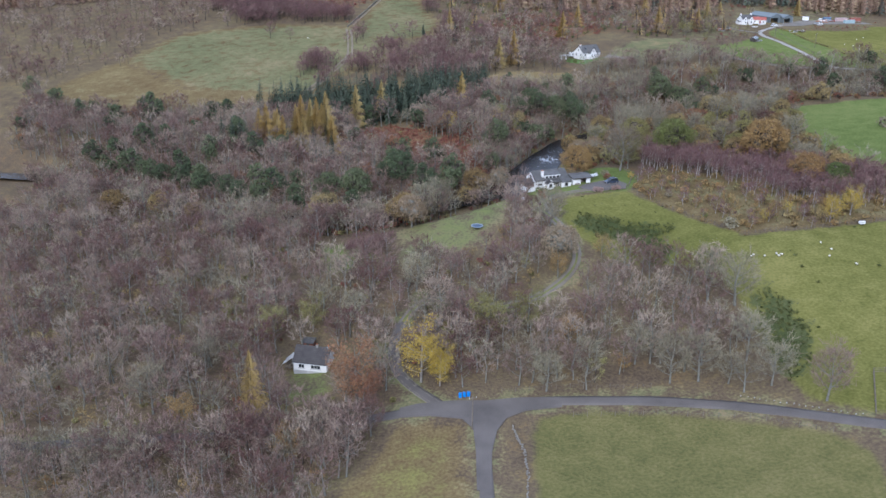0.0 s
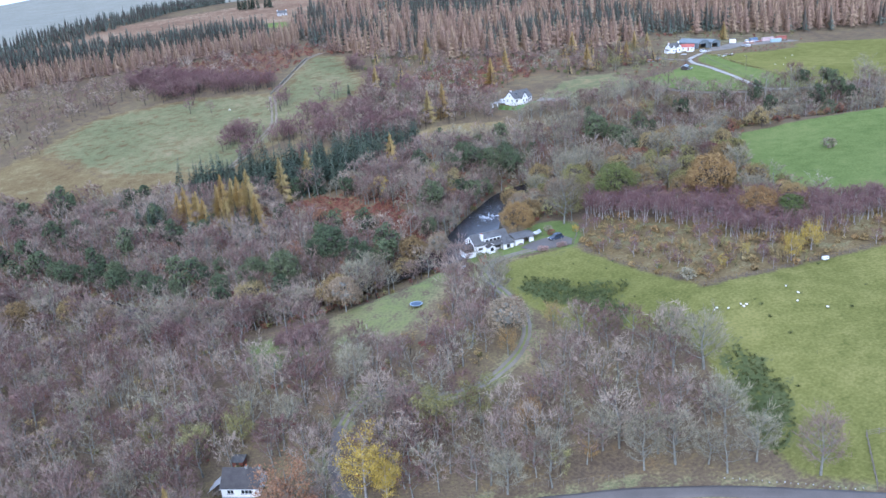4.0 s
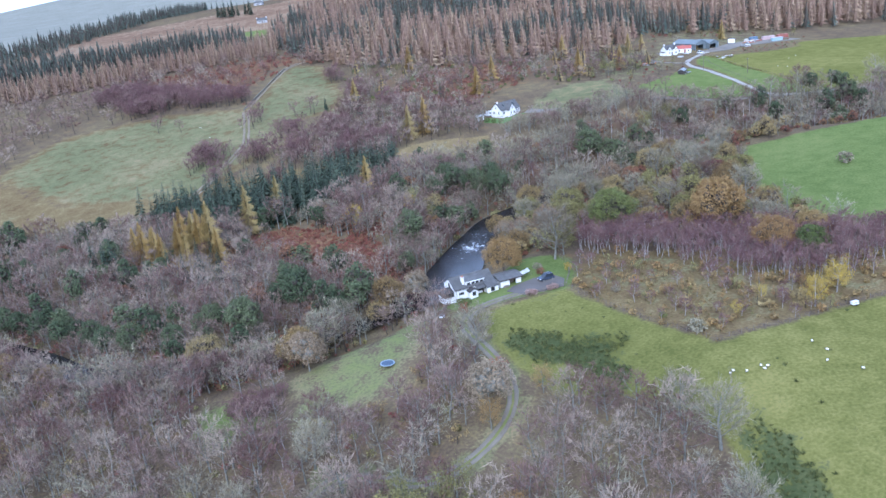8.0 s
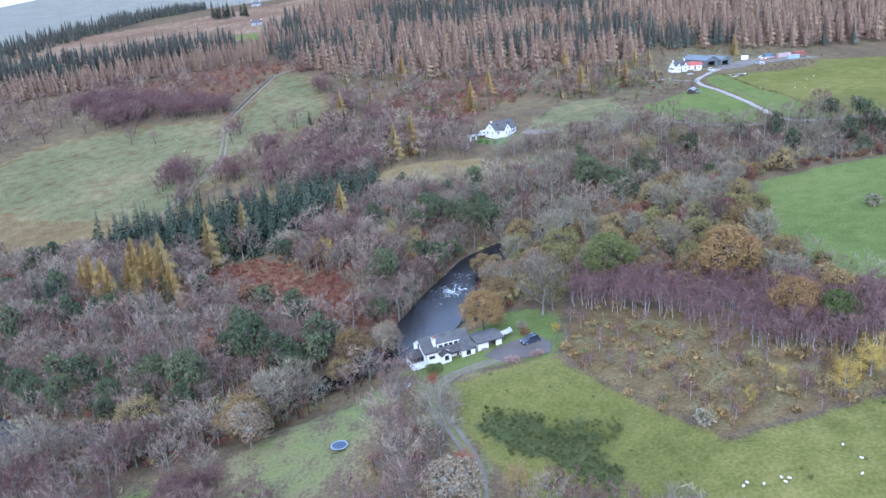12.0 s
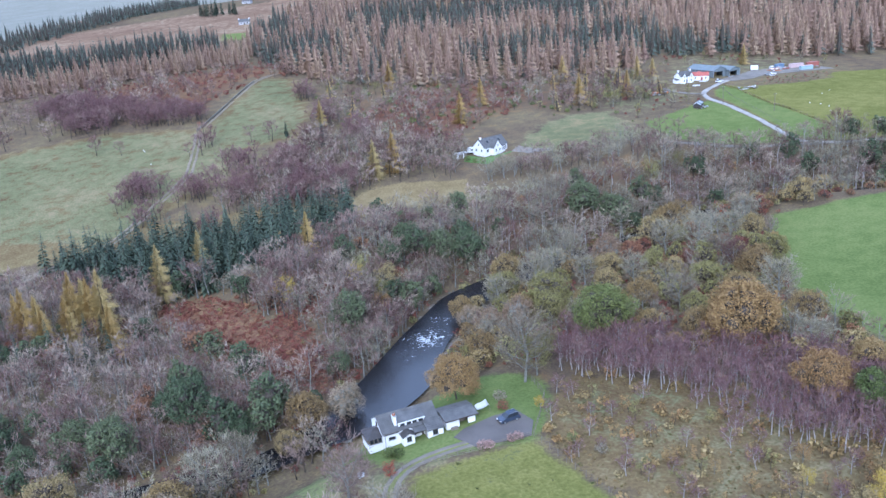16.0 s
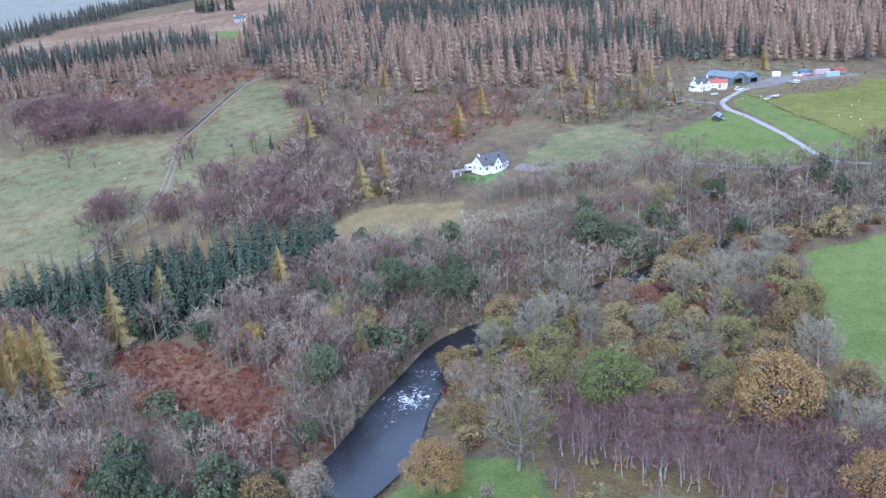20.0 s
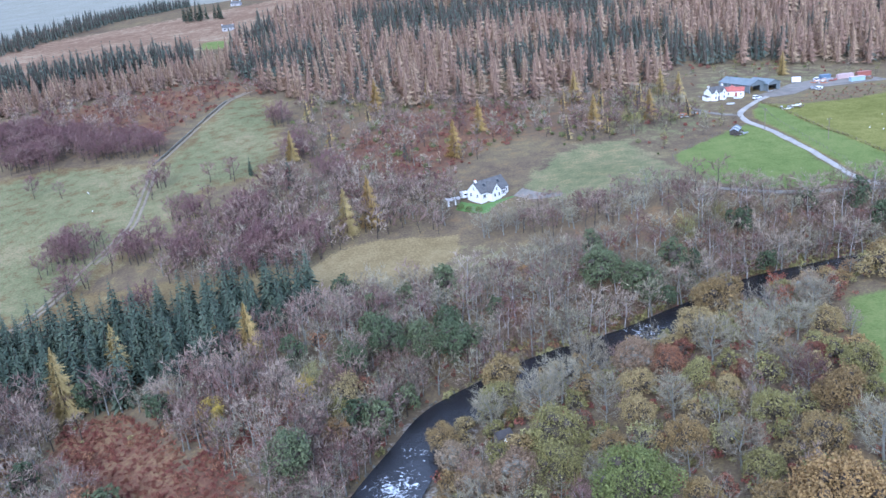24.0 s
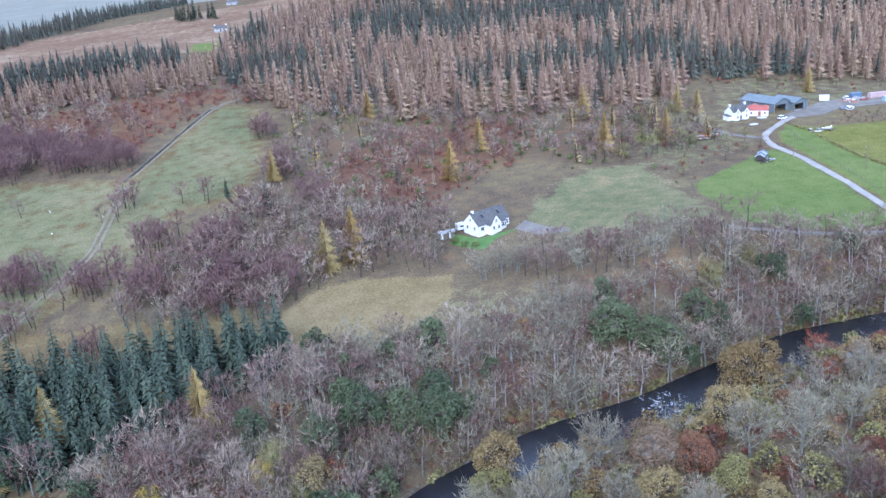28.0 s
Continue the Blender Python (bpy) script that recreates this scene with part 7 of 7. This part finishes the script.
def trampoline(x, y):
    t = thing("trampoline", x, y, 0, "round trampoline with pale blue rim pad on the grass", "trampoline")
    part("mat", cylinder(1.35, 1.35, 0.03, 40, (0, 0, 0.72)), MAT_MESH, t)
    bm = bmesh.new()
    ring = [[bm.verts.new((r * math.cos(a), r * math.sin(a), z)) for r, z in ((1.35, 0.76), (1.62, 0.78), (1.64, 0.7), (1.35, 0.7))] for a in [2 * math.pi * k / 40 for k in range(40)]]
    for k in range(40):
        for j in range(4):
            bm.faces.new((ring[k][j], ring[(k + 1) % 40][j], ring[(k + 1) % 40][(j + 1) % 4], ring[k][(j + 1) % 4]))
    part("rim_pad", bm, PAD, t)
    for k in range(6):
        a = math.pi * k / 3
        part("leg", cylinder(0.03, 0.03, 0.85, 6, (1.55 * math.cos(a), 1.55 * math.sin(a), -0.12)), STEEL, t)


trampoline(0.2, 217.6)


def wheelie_bin(x, y, turn):
    b = thing("wheelie_bin", x, y, turn, "bright blue wheeled bin at the roadside", "bin", "bins by the junction")
    part("body", prism([(-0.24, 0.08), (-0.3, 1.0), (0.3, 1.0), (0.24, 0.08)], -0.32, 0.32, "y"), BLUE_BIN, b)
    part("lid", prism([(-0.34, 1.0), (-0.34, 1.06), (0.1, 1.12), (0.34, 1.04), (0.34, 1.0)], -0.35, 0.35, "y"), BLUE_BIN, b)
    for s in (-0.3, 0.3):
        part("wheel", cylinder(0.1, 0.1, 0.06, 12, (0.24, s, 0.1), None, Vector((0, 1, 0)).to_track_quat("Z", "Y")), RUBBER, b)
    part("handle", box((0.3, -0.25, 0.92, 0.38, 0.25, 0.96)), BLUE_BIN, b)


for k in range(3):
    wheelie_bin(-2.6 + 0.85 * k, 152.2 + 0.1 * k, 85 + 6 * k)


def trailer(x, y, turn):
    t = thing("livestock_trailer", x, y, turn, "white livestock trailer by the field corner", "trailer", scale=0.56)
    part("body", box((-1.3, -0.75, 0.45, 1.3, 0.75, 1.6), bevel=0.08), WHITE_PAINT, t)
    part("vent", box((-1.1, -0.77, 1.2, 1.1, -0.74, 1.35)), FRAME_DARK, t)
    for y_ in (-0.78, 0.78):
        part("wheel", cylinder(0.3, 0.3, 0.16, 14, (0, y_ - 0.08, 0.3), None, Vector((0, 1, 0)).to_track_quat("Z", "Y")), RUBBER, t)
    part("drawbar", box((1.3, -0.05, 0.4, 2.2, 0.05, 0.5)), STEEL, t)


trailer(97.2, 206.0, 15)


def fishing_hut(x, y):
    h = thing("fishing_hut", x, y, 25, "small dark-roofed fishing hut above the river", "hut")
    part("wall", box((-1.4, -1.1, -0.5, 1.4, 1.1, 1.9)), TIMBER, h)
    for k in (-1, 1):
        part("roof_side", prism([(0, 2.7), (0, 2.8), (k * 1.4, 1.85), (k * 1.4, 1.74)], -1.7, 1.7), SLATE_DARK, h)
    part("door", box((-0.35, -1.15, 0, 0.35, -1.1, 1.7)), WHITE_PAINT, h)
    window(h, 0.9, -1.12, 0.9, 0.5, 0.6)


fishing_hut(46, 308)


def heap(x, y, turn, mats, label):
    """Stacked beams, sheets and drums."""
    h = thing("scrap_heap", x, y, turn, label, "scrap heap")
    for k in range(9):
        L, w = float(D.uniform(1.5, 4)), float(D.uniform(0.2, 0.9))
        p = part("beam" if w < 0.5 else "sheet", box((-L / 2, -w / 2, 0, L / 2, w / 2, float(D.uniform(0.12, 0.5)))), mats[k % len(mats)], h)
        p.matrix_local = pose(float(D.normal()) * 1.6, float(D.normal()) * 1.2, 0.12 * k - 0.05, float(D.uniform(-8, 8)), float(D.uniform(-8, 8)), float(D.uniform(0, 180)))
    for k in range(3):
        part("drum", cylinder(0.3, 0.3, 0.9, 12, (2.5 + 0.7 * k, float(D.normal()), 0)), mats[(k + 1) % len(mats)], h)


heap(138, 495, 10, (TIMBER, ORANGE_PAINT, STONE), "heap of old timber and rusty scrap by the farm")
heap(134, 493, 70, (TIMBER, CONCRETE, ORANGE_PAINT), "heap of weathered timber and rubble")
heap(204, 531, 40, (ORANGE_PAINT, STEEL, WHITE_PAINT), "orange machinery scrap in the yard")
heap(208, 534, 0, (RED_PAINT, ORANGE_PAINT, STEEL), "rusty red machinery scrap in the yard")
heap(197, 519, 30, (TIMBER, STEEL, WHITE_PAINT), "scrap sheets along the field bank")
heap(177, 493, 20, (WHITE_PAINT, STEEL, TIMBER), "pale pipes and sheets lying on the bank")
heap(145, 463, 60, (FRAME_DARK, STEEL, CONCRETE), "dark sheets and scrap beside the field shed")


def garden_box(x, y):
    b = thing("storage_box", x, y, 30, "small white storage box under the garden trees", "box")
    part("body", box((-0.5, -0.35, -0.1, 0.5, 0.35, 0.6), bevel=0.04), WHITE_PAINT, b)
    part("lid", box((-0.54, -0.39, 0.6, 0.54, 0.39, 0.68), bevel=0.02), CONCRETE, b)


garden_box(13.2, 233.5)


def field_shed(x, y):
    s = thing("field_shed", x, y, 62, "low dark corrugated shed at the field edge", "shed")
    for k in range(4):
        part("bay", prism([(-1.4, -0.4), (-1.4, 1.5), (0, 2.3), (1.4, 1.5), (1.4, -0.4)], k * 1.9, k * 1.9 + 1.8), SLATE_DARK, s)
        for j in (-1, 1):
            part("roof_side", prism([(0, 2.3), (0, 2.4), (j * 1.6, 1.5), (j * 1.6, 1.38)], k * 1.9 - 0.05, k * 1.9 + 1.6), BLUE_ROOF if k % 2 else STEEL, s)


field_shed(143.5, 463)


def boat(x, y, turn):
    b = thing("dinghy", x, y, turn, "upturned white dinghy on the farmhouse grass", "boat")
    bm, rows = bmesh.new(), []
    for u in range(9):
        a = u / 8
        w = 0.75 * math.sin(math.pi * min(1, 0.15 + a * 0.85)) ** 0.6
        rows.append([bm.verts.new((a * 3.6 - 1.8, w * math.cos(math.pi * k / 8), 0.6 * math.sin(math.pi * k / 8) * (0.6 + 0.4 * w) + 0.1)) for k in range(9)])
    for p, q in zip(rows, rows[1:]):
        for k in range(8):
            bm.faces.new((p[k], q[k], q[k + 1], p[k + 1]))
    bmesh.ops.solidify(bm, geom=bm.faces[:], thickness=0.04)
    part("hull", bm, WHITE_PAINT, b)
    part("keel", box((-1.7, -0.03, 0.66, 1.4, 0.03, 0.76)), TIMBER, b)


boat(157, 506, 10)
boat(163, 514.5, -15)


def patch(name, outline, mat, lift, label, category):
    """A flat surface laid over the ground within an outline."""
    bm = bmesh.new()
    bm.faces.new([bm.verts.new((x, y, 0)) for x, y in outline])
    xs, ys = [p[0] for p in outline], [p[1] for p in outline]
    for lo, hi, axis in ((min(xs), max(xs), 0), (min(ys), max(ys), 1)):
        for v in np.arange(lo + 1.7, hi, 1.7):
            co, no = [0, 0, 0], [0, 0, 0]
            co[axis], no[axis] = float(v), 1
            bmesh.ops.bisect_plane(bm, geom=bm.verts[:] + bm.edges[:] + bm.faces[:], plane_co=co, plane_no=no)
    for v in bm.verts:
        v.co.z = z_at(v.co.x, v.co.y) + lift
    ext = bmesh.ops.extrude_face_region(bm, geom=bm.faces[:])
    for v in ext["geom"]:
        if isinstance(v, bmesh.types.BMVert):
            v.co.z -= 0.5
    bmesh.ops.recalc_face_normals(bm, faces=bm.faces[:])
    me = bpy.data.meshes.new(name)
    bm.to_mesh(me)
    bm.free()
    me.materials.append(mat)
    return tagged(new(name, me), label, category, kind="structure")


patch("junction_apron", [(18, 148.0), (10.7, 147.3), (6.9, 145.4), (4.9, 141.8), (3.9, 136.1), (3.6, 126), (1.1, 126), (0.8, 136.4), (0.2, 142.7), (-2.0, 145.6), (-8.7, 147.0), (-15, 147.2), (-15, 150.2), (-11.3, 151.0), (-4.3, 151.2), (2.7, 150.7), (9.7, 151.2), (18, 150.8)], TARMAC, 0.2, "wide worn tarmac apron where the roads meet", "road")
patch("parking_area", [(29.6, 240.6), (31.5, 243.0), (34.6, 244.8), (37, 246.2), (41.5, 247.6), (44.2, 243), (43.2, 238.4), (38, 237.2), (33.2, 236.6), (31.5, 238.6)], TARMAC, 0.16, "grey tarmac parking area beside the garage", "pavement")
patch("yard", [(176, 512), (172, 517), (182, 524), (192, 533), (206, 538), (226, 541), (232, 527), (212, 524), (196, 522), (186, 514)], GRAVEL, 0.16, "gravel farm yard in front of the sheds", "pavement")
patch("house_drive", [(60.5, 424), (64, 429.5), (69, 421), (75, 415), (74, 413), (66, 416.5)], GRAVEL, 0.14, "gravel drive curving to the bungalow", "drive")
patch("bungalow_lawn", [(42, 420), (50, 414), (60, 415), (66, 417), (60, 424), (50, 421), (44, 426)], surface("mown_lawn", (0.06, 0.11, 0.03), (0.1, 0.165, 0.045), 0.4, 0.95), 0.1, "bright green lawn in front of the bungalow", "lawn")

# ---- undergrowth ----
U = np.random.default_rng(31)
wood_of("bracken_scrub", scatter(RIVER_BRACKEN, 4.0, U, 0.6, clear=[], road=0), M_BUSH, (BARK, LEAF_RUST), "rust-coloured scrub among the bracken", "scrub", (0.4, 0.9), 65)
wood_of("bracken_scrub", scatter(RIVER_BRACKEN, 7.0, U, 0.4, clear=[], road=0), M_BUSH, (BARK, LEAF_OLIVE), "olive scrub among the bracken", "scrub", (0.3, 0.8), 66)
wood_of("bracken_scrub", scatter(BANK_WOOD, 5.0, U, 0.6, clear=[]), M_BUSH, (BARK, LEAF_RUST), "rust-red undergrowth on the wooded bank", "scrub", (0.5, 1.1), 67)
wood_of("bracken_patch", scatter(RIVER_BRACKEN, 0.9, U, 0.75, clear=[], road=0), M_BRACKEN, (BRACKEN,), "dead red-brown bracken on the river bank", "bracken", (0.3, 1.1), 50, tilt=0.1)
wood_of("rough_grass", scatter(ENCLOSURE, 1.1, U, 0.7, clear=[], road=0), M_TUFT, (RUSH,), "rough yellowed grass in the enclosure", "grass", (0.35, 0.8), 51, tilt=0.1)
wood_of("saplings", scatter(ENCLOSURE, 3.6, U, 0.6, clear=[]), M_BUSH, (BARK, LEAF_OCHRE), "low ochre saplings in the enclosure", "saplings", (0.3, 1.15), 52)
wood_of("saplings", scatter(ENCLOSURE, 7.0, U, 0.6, clear=[]), M_BUSH, (BARK, LEAF_ORANGE), "rusty orange bushes in the enclosure", "saplings", (0.4, 1.2), 100)
wood_of("saplings", scatter([(62, 204), (68, 200), (84, 204), (98, 210), (96, 218), (80, 216), (66, 212)], 4.5, U, 0.7, clear=[]), M_SAPLING, (BARK, LEAF_OCHRE), "ochre saplings crowding the enclosure corner", "saplings", (0.25, 0.55), 101)
wood_of("saplings", scatter(ENCLOSURE, 5.0, U, 0.55, clear=[]), M_BIRCH, (BARK_PALE, TWIG_PURPLE), "thin bare birch saplings in the enclosure", "saplings", (0.25, 0.5), 53)
wood_of("saplings", scatter(ENCLOSURE, 8.0, U, 0.5, clear=[]), M_SAPLING, (BARK, LEAF_ORANGE), "small orange-leaved saplings in the enclosure", "saplings", (0.16, 0.4), 68)
wood_of("saplings", scatter(ENCLOSURE, 10.0, U, 0.5, clear=[]), M_SAPLING, (BARK, LEAF_OLIVE), "small olive-leaved saplings in the enclosure", "saplings", (0.16, 0.42), 69)
wood_of("understorey", scatter(WEST_WOOD, 5.0, U, 0.5), M_BUSH, (BARK, LEAF_OLIVE), "low olive undergrowth between the birches", "undergrowth", (0.35, 0.9), 54)
wood_of("understorey", scatter(WEST_WOOD, 7.0, U, 0.4), M_BUSH, (BARK, BRACKEN), "russet undergrowth between the birches", "undergrowth", (0.3, 0.8), 55)
RIVERSIDE = [(-170, 300), (-110, 266), (-80, 238), (-40, 231), (-14, 240), (4, 252), (8, 260), (-8, 250), (-40, 242), (-77, 248), (-114, 280), (-170, 310)]
FARSIDE = [(-170, 320), (-115, 290), (-76, 257), (-40, 251), (-10, 259), (6, 270), (4, 278), (-14, 270), (-40, 262), (-70, 268), (-112, 300), (-170, 330)]
b, g, o = split(scatter(RIVERSIDE, 2.8, U, 0.95, clear=[WEST_LAWN, [(-30, 226), (-18, 238), (-6, 246), (6, 254), (12, 250), (8, 236), (-10, 225)]], river=5.2), (0.45, 0.4, 0.15), U)
wood_of("birch_wood", b, M_THIN, (BARK, TWIG), "leafless birches along the near river bank", scale=(0.7, 1.05), seed=56)
wood_of("lichened_wood", g, M_GREY, (BARK_LICHEN, TWIG_GREY), "lichened trees along the near river bank", scale=(0.75, 1.1), seed=57)
THICKET = [(-36, 214), (-30, 211), (-23, 213), (-23, 219), (-32, 221), (-37, 219)]
wood_of("willow_thicket", scatter(THICKET, 1.7, U, clear=[]), M_BIRCH, (BARK, TWIG_PURPLE), "dense thicket of purple-twigged willow beside the lawn", scale=(0.34, 0.5), seed=72)
wood_of("ochre_wood", o, M_SAPLING, (BARK, LEAF_OCHRE), "ochre bushes along the near river bank", scale=(0.35, 0.6), seed=58)
b, p = split(scatter(FARSIDE, 3.8, U, 0.95, clear=[], river=5.2), (0.87, 0.13), U)
wood_of("birch_wood", b, M_GREY, (BARK_LICHEN, TWIG), "bare trees crowding the far river bank", scale=(0.55, 0.95), seed=70)
wood_of("pine_wood", p, M_PINE, (BARK, PINE), "full dark green pines on the far river bank", scale=(0.5, 1.2), seed=71)
BANKSIDE = [(q[0] + dx, q[1] + dy) for q, dx, dy in [((20, 300), 0, 12), ((54, 338), -4, 14), ((81, 348), -3, 13), ((121, 368), -3, 13), ((146, 372), 0, 13), ((185, 366), 0, 13), ((185, 366), 0, 7.5), ((146, 372), 0, 7), ((121, 368), 2, 6.5), ((81, 348), 2, 6.5), ((54, 338), 1, 6.5), ((34, 323), 3, 6)]]
wood_of("bank_scrub", scatter(BANKSIDE, 2.2, U, 0.9, clear=[], river=6.2), M_BUSH, (BARK, LEAF_OLIVE), "olive scrub hanging over the river", "scrub", (0.5, 1.2), 59)
wood_of("bank_scrub", scatter(BANKSIDE, 3.5, U, 0.9, clear=[], river=6.2), M_GREY, (BARK, TWIG), "bare scrub on the river bank", "scrub", (0.35, 0.6), 60)
wood_of("heath_scrub", scatter(HEATH, 4.0, U, 0.6, clear=[]), M_BUSH, (BARK, BRACKEN), "russet heath scrub on the hillside", "scrub", (0.4, 1.0), 61)
wood_of("heath_scrub", scatter(HILL_WOOD, 6.0, U, 0.5, clear=[]), M_BUSH, (BARK, LEAF_GREEN), "dark gorse clumps on the lower hill", "scrub", (0.5, 1.3), 62)
wood_of("rushes", np.concatenate([scatter(WET_HOLLOW, 0.8, U, 0.7, clear=[], road=0), scatter(WET_EDGE, 0.9, U, 0.75, clear=[], road=0), scatter(HOUSE_FIELD, 5.0, U, 0.25, clear=[], road=0)]), M_TUFT, (foliage("dark_rushes", [(0.0, (0.05, 0.06, 0.02)), (1.0, (0.1, 0.105, 0.035))]),), "dark rush clumps in the wet pasture", "rushes", (0.6, 1.3), 63, tilt=0.1)
wood_of("bank_scrub", scatter(FARM_BANK, 2.6, U, 0.8, clear=[]), M_BUSH, (BARK, BRACKEN), "russet scrub on the bank below the farm yard", "scrub", (0.15, 0.4), 73)
wood_of("bank_scrub", scatter(FARM_BANK, 4.0, U, 0.7, clear=[]), M_BUSH, (BARK, LEAF_GREEN), "dark gorse on the bank below the farm yard", "scrub", (0.15, 0.4), 74)
HEDGE = np.concatenate([np.linspace(a, b, 14) for a, b in zip([(168, 505), (172, 495), (173, 473), (175, 459), (177, 448)], [(172, 495), (173, 473), (175, 459), (177, 448), (180, 420)])])
wood_of("field_hedge", HEDGE + U.normal(size=HEDGE.shape) * 0.3, M_BUSH, (BARK, LEAF_OLIVE), "low dark scrubby hedge along the pasture fence", "hedge", (0.25, 0.5), 75)
wood_of("farm_scrub", scatter(FARM_ROUGH, 6.0, U, 0.5), M_BUSH, (BARK, BRACKEN), "russet scrub on the rough ground round the farm", "scrub", (0.3, 0.9), 76)
wood_of("farm_scrub", scatter(FARM_ROUGH, 9.0, U, 0.4), M_BUSH, (BARK, LEAF_GREEN), "dark gorse bushes round the farm", "scrub", (0.25, 0.9), 77)
FARM_THORNS = [(100, 470), (112, 520), (124, 538), (150, 545), (146, 512), (136, 490), (122, 478)]
g, o = split(np.r_[scatter(FARM_ROUGH, 8.0, U, 0.5), scatter(FARM_THORNS, 5.0, U, 0.8)], (0.6, 0.4), U)
wood_of("farm_scrub", g, M_FBARE, (BARK, TWIG_GREY), "bare thorn scrub round the farm", "scrub", (0.25, 0.6), 78)
wood_of("farm_scrub", o, M_SAPLING, (BARK, LEAF_OLIVE), "olive-leaved thorn scrub round the farm", "scrub", (0.25, 0.6), 99)
wood_of("oak_undergrowth", scatter(OAK_WOOD, 3.6, U, 0.7, river=6), M_BUSH, (BARK, BRACKEN), "russet undergrowth below the oaks", "undergrowth", (0.4, 1.0), 79)
wood_of("oak_undergrowth", scatter(OAK_WOOD, 4.6, U, 0.7, river=6), M_BUSH, (BARK, LEAF_OLIVE), "olive undergrowth below the oaks", "undergrowth", (0.4, 1.0), 80)
wood_of("bank_undergrowth", scatter(BANK_WOOD, 3.4, U, 0.7, river=5.5), M_BUSH, (BARK, BRACKEN), "russet undergrowth on the wooded river bank", "undergrowth", (0.3, 0.9), 81)
wood_of("heath_scrub", scatter(HILL_BRACKEN, 5.0, U, 0.6, clear=[]), M_BUSH, (BARK, BRACKEN), "russet scrub beside the hill wall", "scrub", (0.5, 1.3), 90)
wood_of("birch_wood", scatter(HILL_BRACKEN, 8.0, U, 0.6, clear=[]), M_FBARE, (BARK, TWIG), "bare birches beside the hill wall", scale=(0.4, 0.8), seed=91)
GLADE = [(-28, 320), (-14, 318), (2, 306), (8, 296), (12, 312), (4, 330), (-10, 334), (-26, 330)]
GLADE_EDGE = [(-23, 321), (-14, 311), (-5, 300), (-4, 307), (-15, 320)]
b, g = split(np.r_[scatter(GLADE, 3.4, U, 0.9, clear=[]), scatter(GLADE_EDGE, 2.8, U, 1.0, clear=[]), clumps(RIVER_BRACKEN, 22, 3, U)], (0.7, 0.3), U)
wood_of("birch_wood", b, M_THIN, (BARK, TWIG), "leafless birches above the bracken bank", scale=(0.55, 0.95), seed=92)
wood_of("lichened_wood", g, M_GREY, (BARK_LICHEN, TWIG_GREY), "lichened trees above the bracken bank", scale=(0.55, 0.95), seed=93)
wood_of("bracken_patch", np.r_[scatter(GLADE, 1.3, U, 0.6, clear=[], road=0), scatter(GLADE_EDGE, 1.0, U, 0.7, clear=[], road=0)], M_BRACKEN, (BRACKEN,), "dead bracken between the birches above the bank", "bracken", (0.3, 1.0), 95, tilt=0.1)
wood_of("bracken_scrub", scatter(GLADE, 3.0, U, 0.7, clear=[]), M_BUSH, (BARK, BRACKEN), "russet undergrowth above the bracken bank", "scrub", (0.3, 0.8), 94)
WEST_BANK = [(4, 280), (10, 286), (15, 296), (19, 310), (28, 328), (34, 340), (22, 342), (12, 324), (4, 304), (-2, 286)]
b, g = split(scatter(WEST_BANK, 3.0, U, 0.9, clear=[], river=4.8), (0.6, 0.4), U)
wood_of("birch_wood", b, M_THIN, (BARK, TWIG), "leafless birches leaning over the river bend", scale=(0.6, 1.0), seed=82)
wood_of("lichened_wood", g, M_GREY, (BARK_LICHEN, TWIG_GREY), "lichened trees over the river bend", scale=(0.6, 1.0), seed=83)
for area, seed in ((WEST_BANK, 84), (RIVERSIDE, 86), (FARSIDE, 88)):
    wood_of("bank_scrub", scatter(area, 2.6, U, 0.7, clear=[WEST_LAWN], river=4.6), M_BUSH, (BARK, BRACKEN), "russet scrub along the water's edge", "scrub", (0.3, 0.8), seed)
    wood_of("bank_scrub", scatter(area, 3.4, U, 0.7, clear=[WEST_LAWN], river=4.6), M_BUSH, (BARK, LEAF_OLIVE), "olive scrub along the water's edge", "scrub", (0.3, 0.8), seed + 1)
river_stones = []
for q in np.linspace(4.5, 13.9, 420):
    k = int(q)
    (ax, ay), (bx, by) = RIVER[k], RIVER[k + 1]
    t = q - k
    s = 1 if U.random() < 0.5 else -1
    n = math.hypot(bx - ax, by - ay)
    x, y = ax + (bx - ax) * t, ay + (by - ay) * t
    off = s * (river_width(x, y) / 2 + U.normal() * 0.8)
    river_stones.append((x - off * (by - ay) / n, y + off * (bx - ax) / n))
S_MODEL = []
for me in STONES:
    v = np.array([tuple(p.co) for p in me.vertices])
    f = np.array([tuple(p.vertices) for p in me.polygons])
    S_MODEL.append((v * (1.3, 1.1, 0.8), f, np.zeros(len(f))))
wood_of("river_stones", river_stones, S_MODEL, (STONE_DARK,), "mossy grey boulders along the river's edge", "boulders", (0.3, 1.2), 64, sink=-0.75)
